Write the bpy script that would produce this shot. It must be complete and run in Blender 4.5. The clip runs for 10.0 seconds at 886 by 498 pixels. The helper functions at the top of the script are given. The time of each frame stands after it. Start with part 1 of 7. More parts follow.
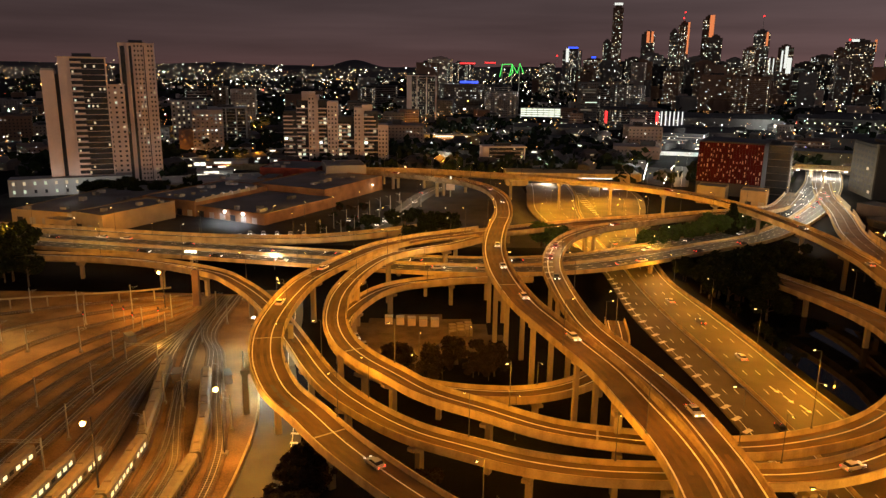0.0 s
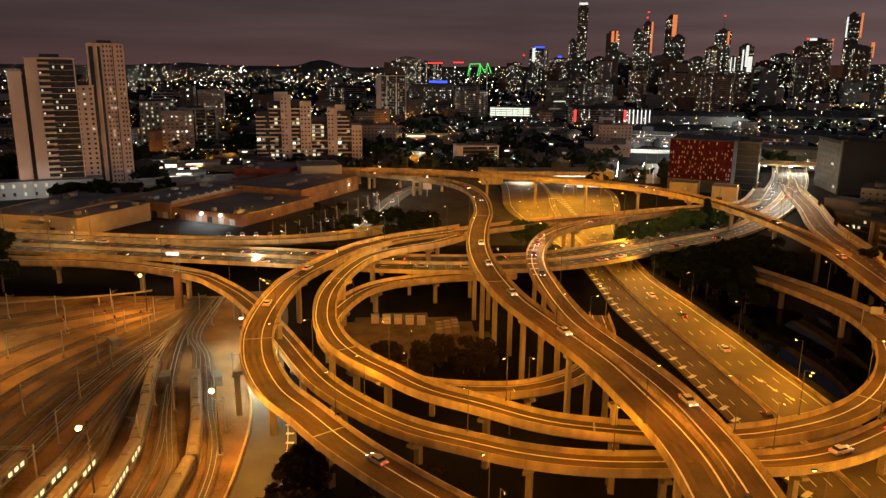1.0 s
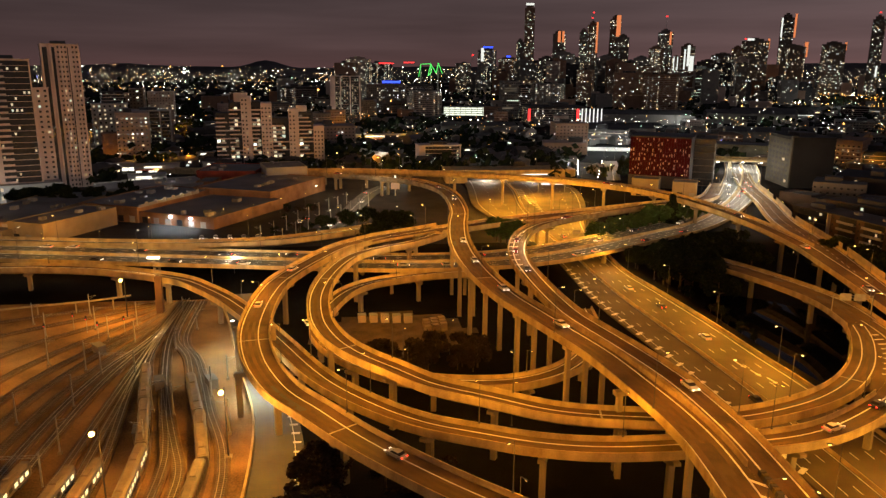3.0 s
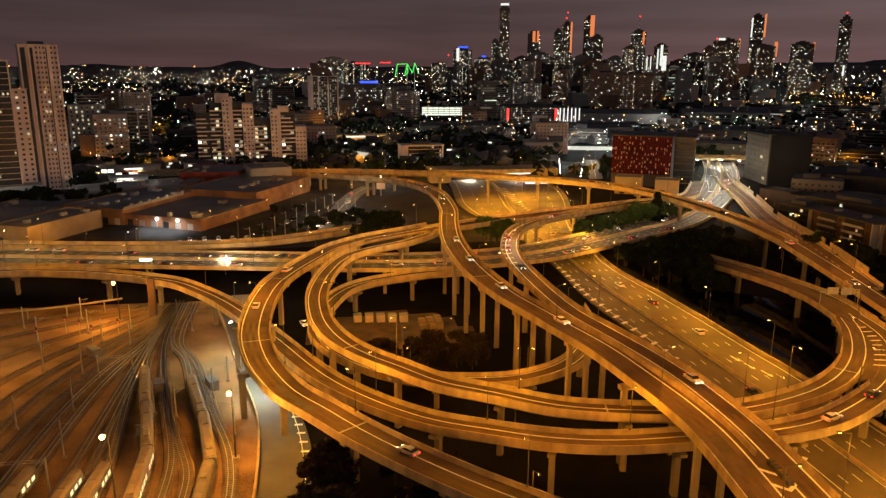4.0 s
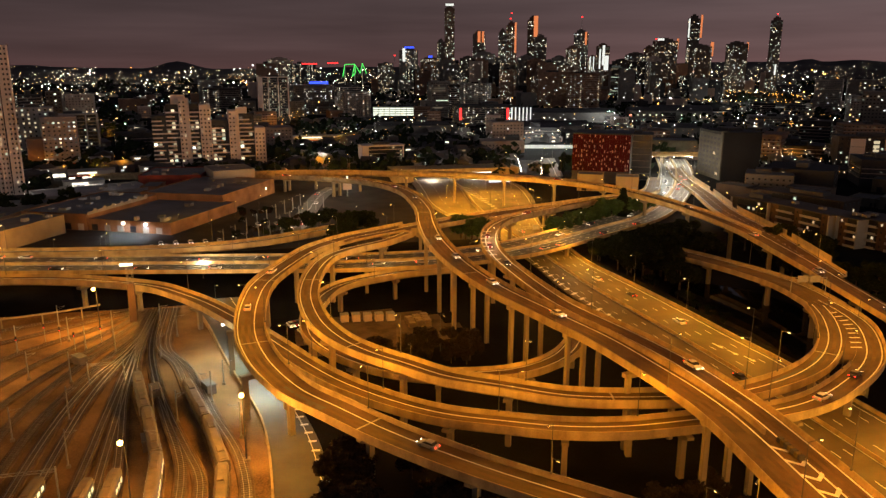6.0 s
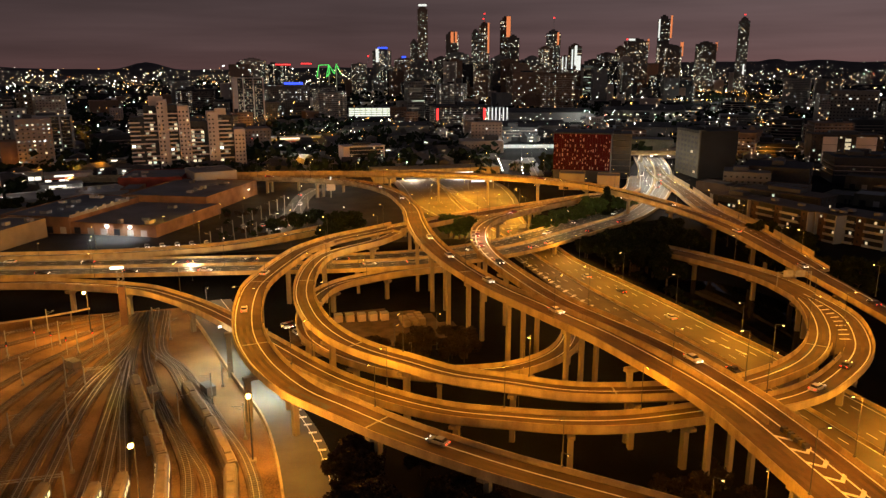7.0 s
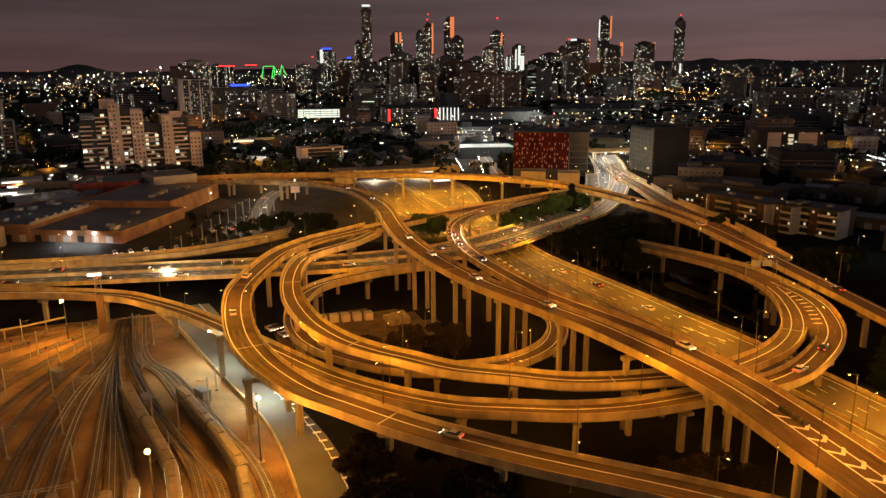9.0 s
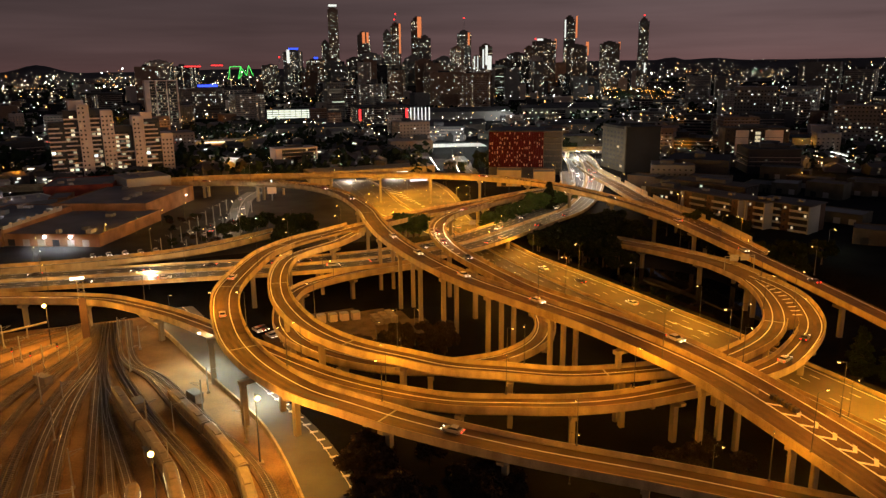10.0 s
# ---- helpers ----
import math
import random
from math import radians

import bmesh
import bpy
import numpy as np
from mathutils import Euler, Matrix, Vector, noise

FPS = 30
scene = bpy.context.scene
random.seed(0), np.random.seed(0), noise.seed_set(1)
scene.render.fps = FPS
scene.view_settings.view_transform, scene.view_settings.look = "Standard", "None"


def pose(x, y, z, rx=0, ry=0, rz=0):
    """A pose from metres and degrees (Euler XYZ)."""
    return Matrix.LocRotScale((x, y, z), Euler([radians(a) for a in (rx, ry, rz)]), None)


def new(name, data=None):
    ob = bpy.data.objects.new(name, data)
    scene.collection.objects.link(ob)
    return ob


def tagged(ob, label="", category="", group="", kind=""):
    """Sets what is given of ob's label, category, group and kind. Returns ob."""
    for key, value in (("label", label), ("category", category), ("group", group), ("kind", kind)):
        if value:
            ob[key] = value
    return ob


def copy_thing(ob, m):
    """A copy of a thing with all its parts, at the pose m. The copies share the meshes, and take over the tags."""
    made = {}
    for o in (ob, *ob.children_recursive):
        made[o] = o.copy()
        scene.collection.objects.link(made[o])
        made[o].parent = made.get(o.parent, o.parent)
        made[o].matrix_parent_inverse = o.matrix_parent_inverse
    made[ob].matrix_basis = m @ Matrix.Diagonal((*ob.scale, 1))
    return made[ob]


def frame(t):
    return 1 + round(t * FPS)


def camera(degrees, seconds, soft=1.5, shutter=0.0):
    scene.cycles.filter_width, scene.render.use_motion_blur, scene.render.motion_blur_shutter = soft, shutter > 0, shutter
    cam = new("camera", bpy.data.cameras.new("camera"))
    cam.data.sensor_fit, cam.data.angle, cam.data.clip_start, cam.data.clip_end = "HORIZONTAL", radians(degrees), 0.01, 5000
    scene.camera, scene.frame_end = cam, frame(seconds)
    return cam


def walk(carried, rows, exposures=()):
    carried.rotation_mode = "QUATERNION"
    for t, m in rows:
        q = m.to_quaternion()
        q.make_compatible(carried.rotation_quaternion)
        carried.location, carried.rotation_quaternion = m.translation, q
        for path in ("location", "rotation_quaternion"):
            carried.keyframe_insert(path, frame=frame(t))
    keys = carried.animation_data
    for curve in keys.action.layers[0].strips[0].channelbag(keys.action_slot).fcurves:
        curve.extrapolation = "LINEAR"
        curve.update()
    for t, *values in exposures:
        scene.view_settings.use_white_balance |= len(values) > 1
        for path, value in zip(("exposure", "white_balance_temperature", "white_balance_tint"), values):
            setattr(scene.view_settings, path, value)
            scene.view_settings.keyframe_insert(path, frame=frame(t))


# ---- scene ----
# The camera: a drone sliding sideways round the interchange, about 83 m above the hollow.
cam = camera(62.43, 10.0, 1.4)
# seconds, x, y, z, pitch, roll, yaw
ROWS = [
    (0, 0.00, -0.00, 83.62, 76.193, 0.796, 0.001),
    (0.5, -2.87, -0.70, 83.42, 76.202, 0.651, -1.338),
    (1, -5.77, -1.25, 83.29, 76.217, 0.570, -2.574),
    (1.5, -8.79, -1.73, 83.23, 76.234, 0.525, -3.794),
    (2, -11.90, -2.29, 83.21, 76.250, 0.464, -4.956),
    (2.5, -15.01, -2.88, 83.25, 76.250, 0.431, -5.820),
    (4, -24.95, -3.97, 83.28, 76.259, 0.257, -8.664),
    (4.5, -28.42, -4.06, 83.29, 76.264, 0.220, -9.761),
    (5, -31.93, -4.07, 83.28, 76.267, 0.175, -10.849),
    (5.5, -35.30, -4.32, 83.23, 76.275, 0.130, -11.948),
    (7, -45.64, -4.10, 83.18, 76.318, -0.057, -15.180),
    (7.5, -49.00, -4.09, 83.19, 76.328, -0.117, -16.259),
    (8, -52.45, -3.80, 83.23, 76.326, -0.160, -17.374),
    (8.5, -55.56, -3.55, 83.26, 76.327, -0.244, -18.455),
    (9, -58.68, -3.22, 83.27, 76.333, -0.382, -19.580),
    (9.5, -61.82, -2.89, 83.30, 76.321, -0.455, -20.875),
    (10, -65.04, -2.59, 83.30, 76.306, -0.546, -22.140),
]
walk(cam, [(t, Matrix.Translation((x, y, z)) @ pose(0, 0, 0, 0, 0, yaw) @ pose(0, 0, 0, pitch) @ pose(0, 0, 0, 0, 0, roll)) for t, x, y, z, pitch, roll, yaw in ROWS])
# END CAMERA
# ---- sky and exposure ----
DUSK = 0.57
world = bpy.data.worlds.new("night_sky")
scene.world = world
world.use_nodes = True
wn = world.node_tree
bg = wn.nodes["Background"]
geo_in = wn.nodes.new("ShaderNodeTexCoord")
sep = wn.nodes.new("ShaderNodeSeparateXYZ")
wn.links.new(geo_in.outputs["Generated"], sep.inputs[0])
ramp = wn.nodes.new("ShaderNodeValToRGB")
ramp.color_ramp.elements[0].position, ramp.color_ramp.elements[0].color = 0.0, (0.090, 0.047, 0.045, 1)
ramp.color_ramp.elements[1].position, ramp.color_ramp.elements[1].color = 0.35, (0.034, 0.034, 0.046, 1)
for at, col in ((0.03, (0.078, 0.046, 0.045, 1)), (0.08, (0.067, 0.044, 0.044, 1)), (0.18, (0.063, 0.043, 0.045, 1))):
    e = ramp.color_ramp.elements.new(at)
    e.color = col
mp = wn.nodes.new("ShaderNodeMapping")
mp.inputs["Scale"].default_value = (1.5, 1.5, 22.0)
cloud = wn.nodes.new("ShaderNodeTexNoise")
cloud.inputs["Scale"].default_value, cloud.inputs["Detail"].default_value = 2.2, 4.0
wn.links.new(geo_in.outputs["Generated"], mp.inputs["Vector"])
wn.links.new(mp.outputs[0], cloud.inputs["Vector"])
band = wn.nodes.new("ShaderNodeMapRange")
band.inputs["From Min"].default_value, band.inputs["From Max"].default_value = 0.3, 0.72
band.inputs["To Min"].default_value, band.inputs["To Max"].default_value = 0.80, 1.20
wn.links.new(cloud.outputs["Fac"], band.inputs["Value"])
wn.links.new(sep.outputs["Z"], ramp.inputs["Fac"])
wn.links.new(ramp.outputs["Color"], bg.inputs["Color"])


def toward(direction, lo, hi, out_lo, out_hi):
    """A value that grows as the sky's direction turns towards the given one."""
    dot, rng_ = wn.nodes.new("ShaderNodeVectorMath"), wn.nodes.new("ShaderNodeMapRange")
    dot.operation = "DOT_PRODUCT"
    dot.inputs[1].default_value = direction
    wn.links.new(geo_in.outputs["Generated"], dot.inputs[0])
    for key, val in (("From Min", lo), ("From Max", hi), ("To Min", out_lo), ("To Max", out_hi)):
        rng_.inputs[key].default_value = val
    wn.links.new(dot.outputs["Value"], rng_.inputs["Value"])
    return rng_.outputs[0]


def times(a, b):
    n = wn.nodes.new("ShaderNodeMath")
    n.operation = "MULTIPLY"
    wn.links.new(a, n.inputs[0])
    wn.links.new(b, n.inputs[1])
    return n.outputs[0]


# the west, to the right of the city, is a little brighter; the last dusk glow lies behind the camera
low = wn.nodes.new("ShaderNodeMapRange")
for key, val in (("From Min", 0.0), ("From Max", 0.42), ("To Min", 1.0), ("To Max", 0.0)):
    low.inputs[key].default_value = val
wn.links.new(sep.outputs["Z"], low.inputs["Value"])
dusk = times(toward((0.6, -0.8, 0.0), 0.05, 0.9, 0.0, 1.0), low.outputs[0])
glow_bg = wn.nodes.new("ShaderNodeBackground")
glow_bg.inputs["Color"].default_value = (1.0, 0.82, 0.73, 1)
sc = wn.nodes.new("ShaderNodeMath")
sc.operation = "MULTIPLY"
sc.inputs[1].default_value = DUSK
wn.links.new(dusk, sc.inputs[0])
wn.links.new(sc.outputs[0], glow_bg.inputs["Strength"])
side = times(toward((0.90, 0.43, 0.0), 0.55, 1.0, 1.0, 1.9), toward((0.90, 0.43, 0.0), -0.25, 0.35, 0.72, 1.0))
wn.links.new(times(band.outputs[0], side), bg.inputs["Strength"])
both = wn.nodes.new("ShaderNodeAddShader")
wn.links.new(bg.outputs[0], both.inputs[0])
wn.links.new(glow_bg.outputs[0], both.inputs[1])
wn.links.new(both.outputs[0], wn.nodes["World Output"].inputs["Surface"])

YARD = (1.0, 0.40, 0.042)
SODIUM, AMBER, DEEP, WHITE = (1.0, 0.375, 0.014), (1.0, 0.43, 0.024), (1.0, 0.355, 0.018), (0.95, 0.97, 0.90)


# ---- materials ----
def material(name, color, rough=0.8, scale=0.5, vary=0.35, grain=8.0, bump=0.15, metal=0.0, stain=None, per_object=0.0, streak=0.0):
    """A surface with two scales of variation, in metres of the world."""
    m = bpy.data.materials.new(name)
    m.use_nodes = True
    nt = m.node_tree
    b = nt.nodes["Principled BSDF"]
    b.inputs["Roughness"].default_value, b.inputs["Metallic"].default_value = rough, metal
    tc = nt.nodes.new("ShaderNodeNewGeometry")
    n1, n2 = nt.nodes.new("ShaderNodeTexNoise"), nt.nodes.new("ShaderNodeTexNoise")
    n1.inputs["Scale"].default_value, n1.inputs["Detail"].default_value = scale, 5.0
    n2.inputs["Scale"].default_value, n2.inputs["Detail"].default_value = grain, 3.0
    for n in (n1, n2):
        nt.links.new(tc.outputs["Position"], n.inputs["Vector"])
    if streak:
        mp_ = nt.nodes.new("ShaderNodeMapping")
        mp_.inputs["Scale"].default_value = (1.0, 1.0, streak)
        nt.links.new(tc.outputs["Position"], mp_.inputs["Vector"])
        nt.links.new(mp_.outputs[0], n1.inputs["Vector"])
    mix = nt.nodes.new("ShaderNodeMix")
    mix.data_type = "RGBA"
    dark = stain or tuple(c * (1 - vary) for c in color)
    light = tuple(min(1.0, c * (1 + vary)) for c in color)
    mix.inputs["A"].default_value, mix.inputs["B"].default_value = (*dark, 1), (*light, 1)
    add = nt.nodes.new("ShaderNodeMath")
    add.operation = "MULTIPLY_ADD"
    add.inputs[1].default_value, add.inputs[2].default_value = 0.35, -0.17
    nt.links.new(n2.outputs["Fac"], add.inputs[0])
    tot = nt.nodes.new("ShaderNodeMath")
    nt.links.new(n1.outputs["Fac"], tot.inputs[0])
    nt.links.new(add.outputs[0], tot.inputs[1])
    last = tot
    if per_object:
        oi = nt.nodes.new("ShaderNodeObjectInfo")
        shift = nt.nodes.new("ShaderNodeMath")
        shift.operation = "MULTIPLY_ADD"
        shift.inputs[1].default_value = per_object
        nt.links.new(oi.outputs["Random"], shift.inputs[0])
        nt.links.new(tot.outputs[0], shift.inputs[2])
        last = shift
    rng = nt.nodes.new("ShaderNodeMapRange")
    rng.inputs["From Min"].default_value, rng.inputs["From Max"].default_value = 0.3, 0.7 + per_object
    nt.links.new(last.outputs[0], rng.inputs["Value"])
    nt.links.new(rng.outputs[0], mix.inputs["Factor"])
    nt.links.new(mix.outputs["Result"], b.inputs["Base Color"])
    bp = nt.nodes.new("ShaderNodeBump")
    bp.inputs["Strength"].default_value, bp.inputs["Distance"].default_value = bump, 0.05
    nt.links.new(n2.outputs["Fac"], bp.inputs["Height"])
    nt.links.new(bp.outputs[0], b.inputs["Normal"])
    return m


def glow(name, color, strength, vary=0.0, tints=(), steep=2.2):
    """A surface that gives off light; vary: how unequal its loose pieces are."""
    m = bpy.data.materials.new(name)
    m.use_nodes = True
    b = m.node_tree.nodes["Principled BSDF"]
    b.inputs["Base Color"].default_value = (0.1, 0.1, 0.1, 1)
    b.inputs["Emission Color"].default_value = (*color, 1)
    b.inputs["Emission Strength"].default_value = strength
    if vary:
        g = m.node_tree.nodes.new("ShaderNodeNewGeometry")
        r, w = m.node_tree.nodes.new("ShaderNodeMapRange"), m.node_tree.nodes.new("ShaderNodeMath")
        w.operation = "POWER"
        w.inputs[1].default_value = steep
        r.inputs["To Min"].default_value, r.inputs["To Max"].default_value = strength * (1 - vary), strength * (1 + vary * 0.68 * steep)
        m.node_tree.links.new(g.outputs["Random Per Island"], w.inputs[0])
        m.node_tree.links.new(w.outputs[0], r.inputs["Value"])
        m.node_tree.links.new(r.outputs[0], b.inputs["Emission Strength"])
        if tints:
            nz, cr = m.node_tree.nodes.new("ShaderNodeTexWhiteNoise"), m.node_tree.nodes.new("ShaderNodeValToRGB")
            nz.noise_dimensions = "1D"
            cr.color_ramp.interpolation = "CONSTANT"
            m.node_tree.links.new(g.outputs["Random Per Island"], nz.inputs["W"])
            m.node_tree.links.new(nz.outputs["Value"], cr.inputs["Fac"])
            cr.color_ramp.elements[0].color = (*color, 1)
            cr.color_ramp.elements[1].position, cr.color_ramp.elements[1].color = 1 - 1 / (len(tints) + 1), (*tints[-1], 1)
            for i, c in enumerate(tints[:-1]):
                e = cr.color_ramp.elements.new((i + 1) / (len(tints) + 1))
                e.color = (*c, 1)
            m.node_tree.links.new(cr.outputs["Color"], b.inputs["Emission Color"])
    m.cycles.emission_sampling = "NONE"
    return m


ASPHALT = material("asphalt_ramp", (0.115, 0.074, 0.036), 0.75, 0.10, 0.5, 6.0, 0.2)
ASPHALT_GREY = material("asphalt_worn", (0.085, 0.082, 0.078), 0.7, 0.10, 0.3, 6.0, 0.2)
CONCRETE = material("concrete_weathered", (0.47, 0.37, 0.21), 0.85, 0.30, 0.2, 3.0, 0.25, stain=(0.30, 0.23, 0.13), streak=0.25)
# Darker copy of the weathered concrete: the flyovers' dimmer light put into its colour
CONCRETE_DIMMED = material("concrete_dimmed", (0.36, 0.28, 0.165), 0.85, 0.30, 0.25, 3.0, 0.25, stain=(0.22, 0.165, 0.095), streak=0.25)
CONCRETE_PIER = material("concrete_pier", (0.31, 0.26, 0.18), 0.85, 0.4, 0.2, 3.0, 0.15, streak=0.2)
PAINT = material("road_paint", (0.92, 0.90, 0.85), 0.6, 0.8, 0.2, 8.0, 0.05)
WHEEL_TRACK = material("asphalt_polished", (0.092, 0.058, 0.029), 0.6, 0.15, 0.45, 6.0, 0.1)
ASPHALT_MOTORWAY = material("asphalt_motorway", (0.125, 0.098, 0.064), 0.7, 0.08, 0.35, 6.0, 0.2)
ASPHALT_DARK = material("asphalt_yard", (0.030, 0.028, 0.026), 0.85, 0.05, 0.5, 2.0, 0.2)
JOINT = material("joint_steel", (0.42, 0.40, 0.36), 0.5, 1.0, 0.2, 8.0, 0.05)
BALLAST = material("ballast", (0.21, 0.132, 0.058), 0.95, 0.06, 0.65, 2.5, 0.5)
# Far darker than soil: the hollow's shade is put into this base colour
EARTH = material("shaded_scrub_ground", (0.006, 0.006, 0.007), 0.95, 0.05, 0.6, 1.5, 0.5)
DIRT = material("bare_dirt", (0.105, 0.078, 0.048), 0.95, 0.15, 0.4, 2.0, 0.3)
POLE_STEEL = material("painted_pole", (0.085, 0.08, 0.072), 0.6, 1.0, 0.2, 10.0, 0.05)
STEEL = material("galvanised_steel", (0.42, 0.42, 0.40), 0.45, 1.0, 0.15, 10.0, 0.05, metal=0.6)
RAIL = material("rail_steel", (0.52, 0.48, 0.42), 0.28, 1.0, 0.15, 10.0, 0.02, metal=1.0)
RAIL_DULL = material("rail_rusty", (0.13, 0.085, 0.055), 0.6, 1.0, 0.3, 10.0, 0.05, metal=0.4)
TRACK_BED = material("oily_track_bed", (0.15, 0.10, 0.055), 0.95, 0.12, 0.5, 3.0, 0.5)
SLEEPER = material("concrete_sleeper", (0.23, 0.20, 0.165), 0.9, 1.0, 0.3, 8.0, 0.2)
DARK_SHEET = material("dark_sheet", (0.006, 0.007, 0.009), 0.04, 0.1, 0.3, 0.5, 0.01)
# Foliage darkened below its own tone: the woods' shade is in the colour
LEAF = material("foliage_shaded", (0.012, 0.019, 0.007), 0.8, 0.4, 0.5, 3.0, 0.3)
# Lighter foliage copy for roadside trees, with the lamp light in its colour
LEAF_LIT = material("foliage_lit", (0.040, 0.080, 0.018), 0.8, 0.4, 0.5, 3.0, 0.3)
LEAF_DRY = material("foliage_brown", (0.034, 0.022, 0.014), 0.85, 0.4, 0.5, 3.0, 0.3)
BARK = material("bark", (0.10, 0.075, 0.055), 0.9, 1.0, 0.4, 6.0, 0.4)
ROOF = material("metal_roof_grey", (0.17, 0.175, 0.18), 0.65, 0.05, 0.3, 2.0, 0.1)
ROOF_FAR = material("dark_roof_tiles", (0.060, 0.055, 0.055), 0.85, 0.05, 0.5, 1.0, 0.1)
ROOF_PALE = material("metal_roof_pale", (0.34, 0.33, 0.32), 0.6, 0.06, 0.3, 2.0, 0.1)
BRICK = material("brick_orange", (0.24, 0.14, 0.085), 0.9, 0.15, 0.3, 4.0, 0.2)
TAN = material("tan_render", (0.32, 0.25, 0.16), 0.85, 0.12, 0.2, 3.0, 0.1)
RENDER_PINK = material("pale_render", (0.70, 0.57, 0.52), 0.85, 0.05, 0.15, 2.0, 0.1)
RENDER_GREY = material("grey_render", (0.36, 0.35, 0.34), 0.85, 0.05, 0.2, 2.0, 0.1)
DARK_WALL = material("dark_cladding", (0.055, 0.055, 0.060), 0.6, 0.05, 0.3, 2.0, 0.1)
CITY_WALL = material("distant_wall", (0.16, 0.138, 0.13), 0.7, 0.01, 0.5, 0.3, 0.0, per_object=0.6)
CITY_TONES = [material("distant_" + n, c, 0.75, 0.01, 0.4, 0.3, 0.0, per_object=0.5) for n, c in (("brown_facade", (0.20, 0.125, 0.09)), ("grey_facade", (0.15, 0.14, 0.135)), ("pale_facade", (0.34, 0.27, 0.24)), ("dark_facade", (0.05, 0.048, 0.05)))]
CITY_GLASS = material("distant_glass", (0.11, 0.09, 0.08), 0.4, 0.01, 0.4, 0.3, 0.0, per_object=0.4)
CITY_GLASS.node_tree.nodes["Principled BSDF"].inputs["Specular IOR Level"].default_value = 0.15
RED_PANEL = material("red_panel", (0.046, 0.004, 0.008), 0.6, 0.1, 0.25, 2.0, 0.1)
PALE_PANEL = material("pale_panel", (0.42, 0.27, 0.24), 0.6, 0.1, 0.25, 2.0, 0.1)
GLASS_DARK = material("window_dark", (0.018, 0.020, 0.025), 0.28, 0.3, 0.3, 2.0, 0.02)
LIT_WARM = glow("window_warm", (1.0, 0.70, 0.36), 1.15, 0.95, ((1.0, 0.80, 0.50), (1.0, 0.55, 0.22), (1.0, 0.88, 0.64)), 3.2)
LIT_COOL = glow("window_cool", (0.85, 1.0, 0.76), 1.25, 0.95, ((1.0, 0.90, 0.66), (0.92, 0.98, 0.95), (1.0, 0.74, 0.40)), 3.2)
LIT_BAND = glow("window_band", (0.84, 1.0, 0.72), 0.60, 0.9, ((1.0, 0.88, 0.58), (0.90, 1.0, 0.92), (1.0, 0.80, 0.52)), 2.6)
LIT_ROOM = glow("window_room", (1.0, 0.82, 0.50), 0.75, 0.6)
LAMP_SODIUM = glow("lamp_lens_sodium", (1.0, 0.62, 0.16), 14.0)
LAMP_WHITE = glow("lamp_lens_white", (1.0, 0.90, 0.68), 14.0)
RED_LIGHT = glow("red_light", (1.0, 0.03, 0.03), 2.2)
BLUE_LIGHT = glow("blue_light", (0.03, 0.08, 1.0), 2.0)
GREEN_LIGHT = glow("green_light", (0.10, 1.0, 0.15), 1.1)


for dull, level in ((EARTH, 0.05), (LEAF, 0.16), (LEAF_DRY, 0.2), (DIRT, 0.15), (BALLAST, 0.15), (TRACK_BED, 0.15), (DARK_WALL, 0.2), (CITY_WALL, 0.15), (CONCRETE, 0.2), (CONCRETE_PIER, 0.2), (CONCRETE_DIMMED, 0.2), (RENDER_PINK, 0.2), (ROOF, 0.2), (BARK, 0.1), (GLASS_DARK, 0.25), (ASPHALT, 0.25), (WHEEL_TRACK, 0.25), (ASPHALT_MOTORWAY, 0.25), (DARK_SHEET, 0.08), (RED_PANEL, 0.08), (PALE_PANEL, 0.1), (BRICK, 0.12), (TAN, 0.12), (ROOF_PALE, 0.2), (RENDER_GREY, 0.15), (ASPHALT_DARK, 0.1), *((tone, 0.1) for tone in CITY_TONES)):
    dull.node_tree.nodes["Principled BSDF"].inputs["Specular IOR Level"].default_value = level


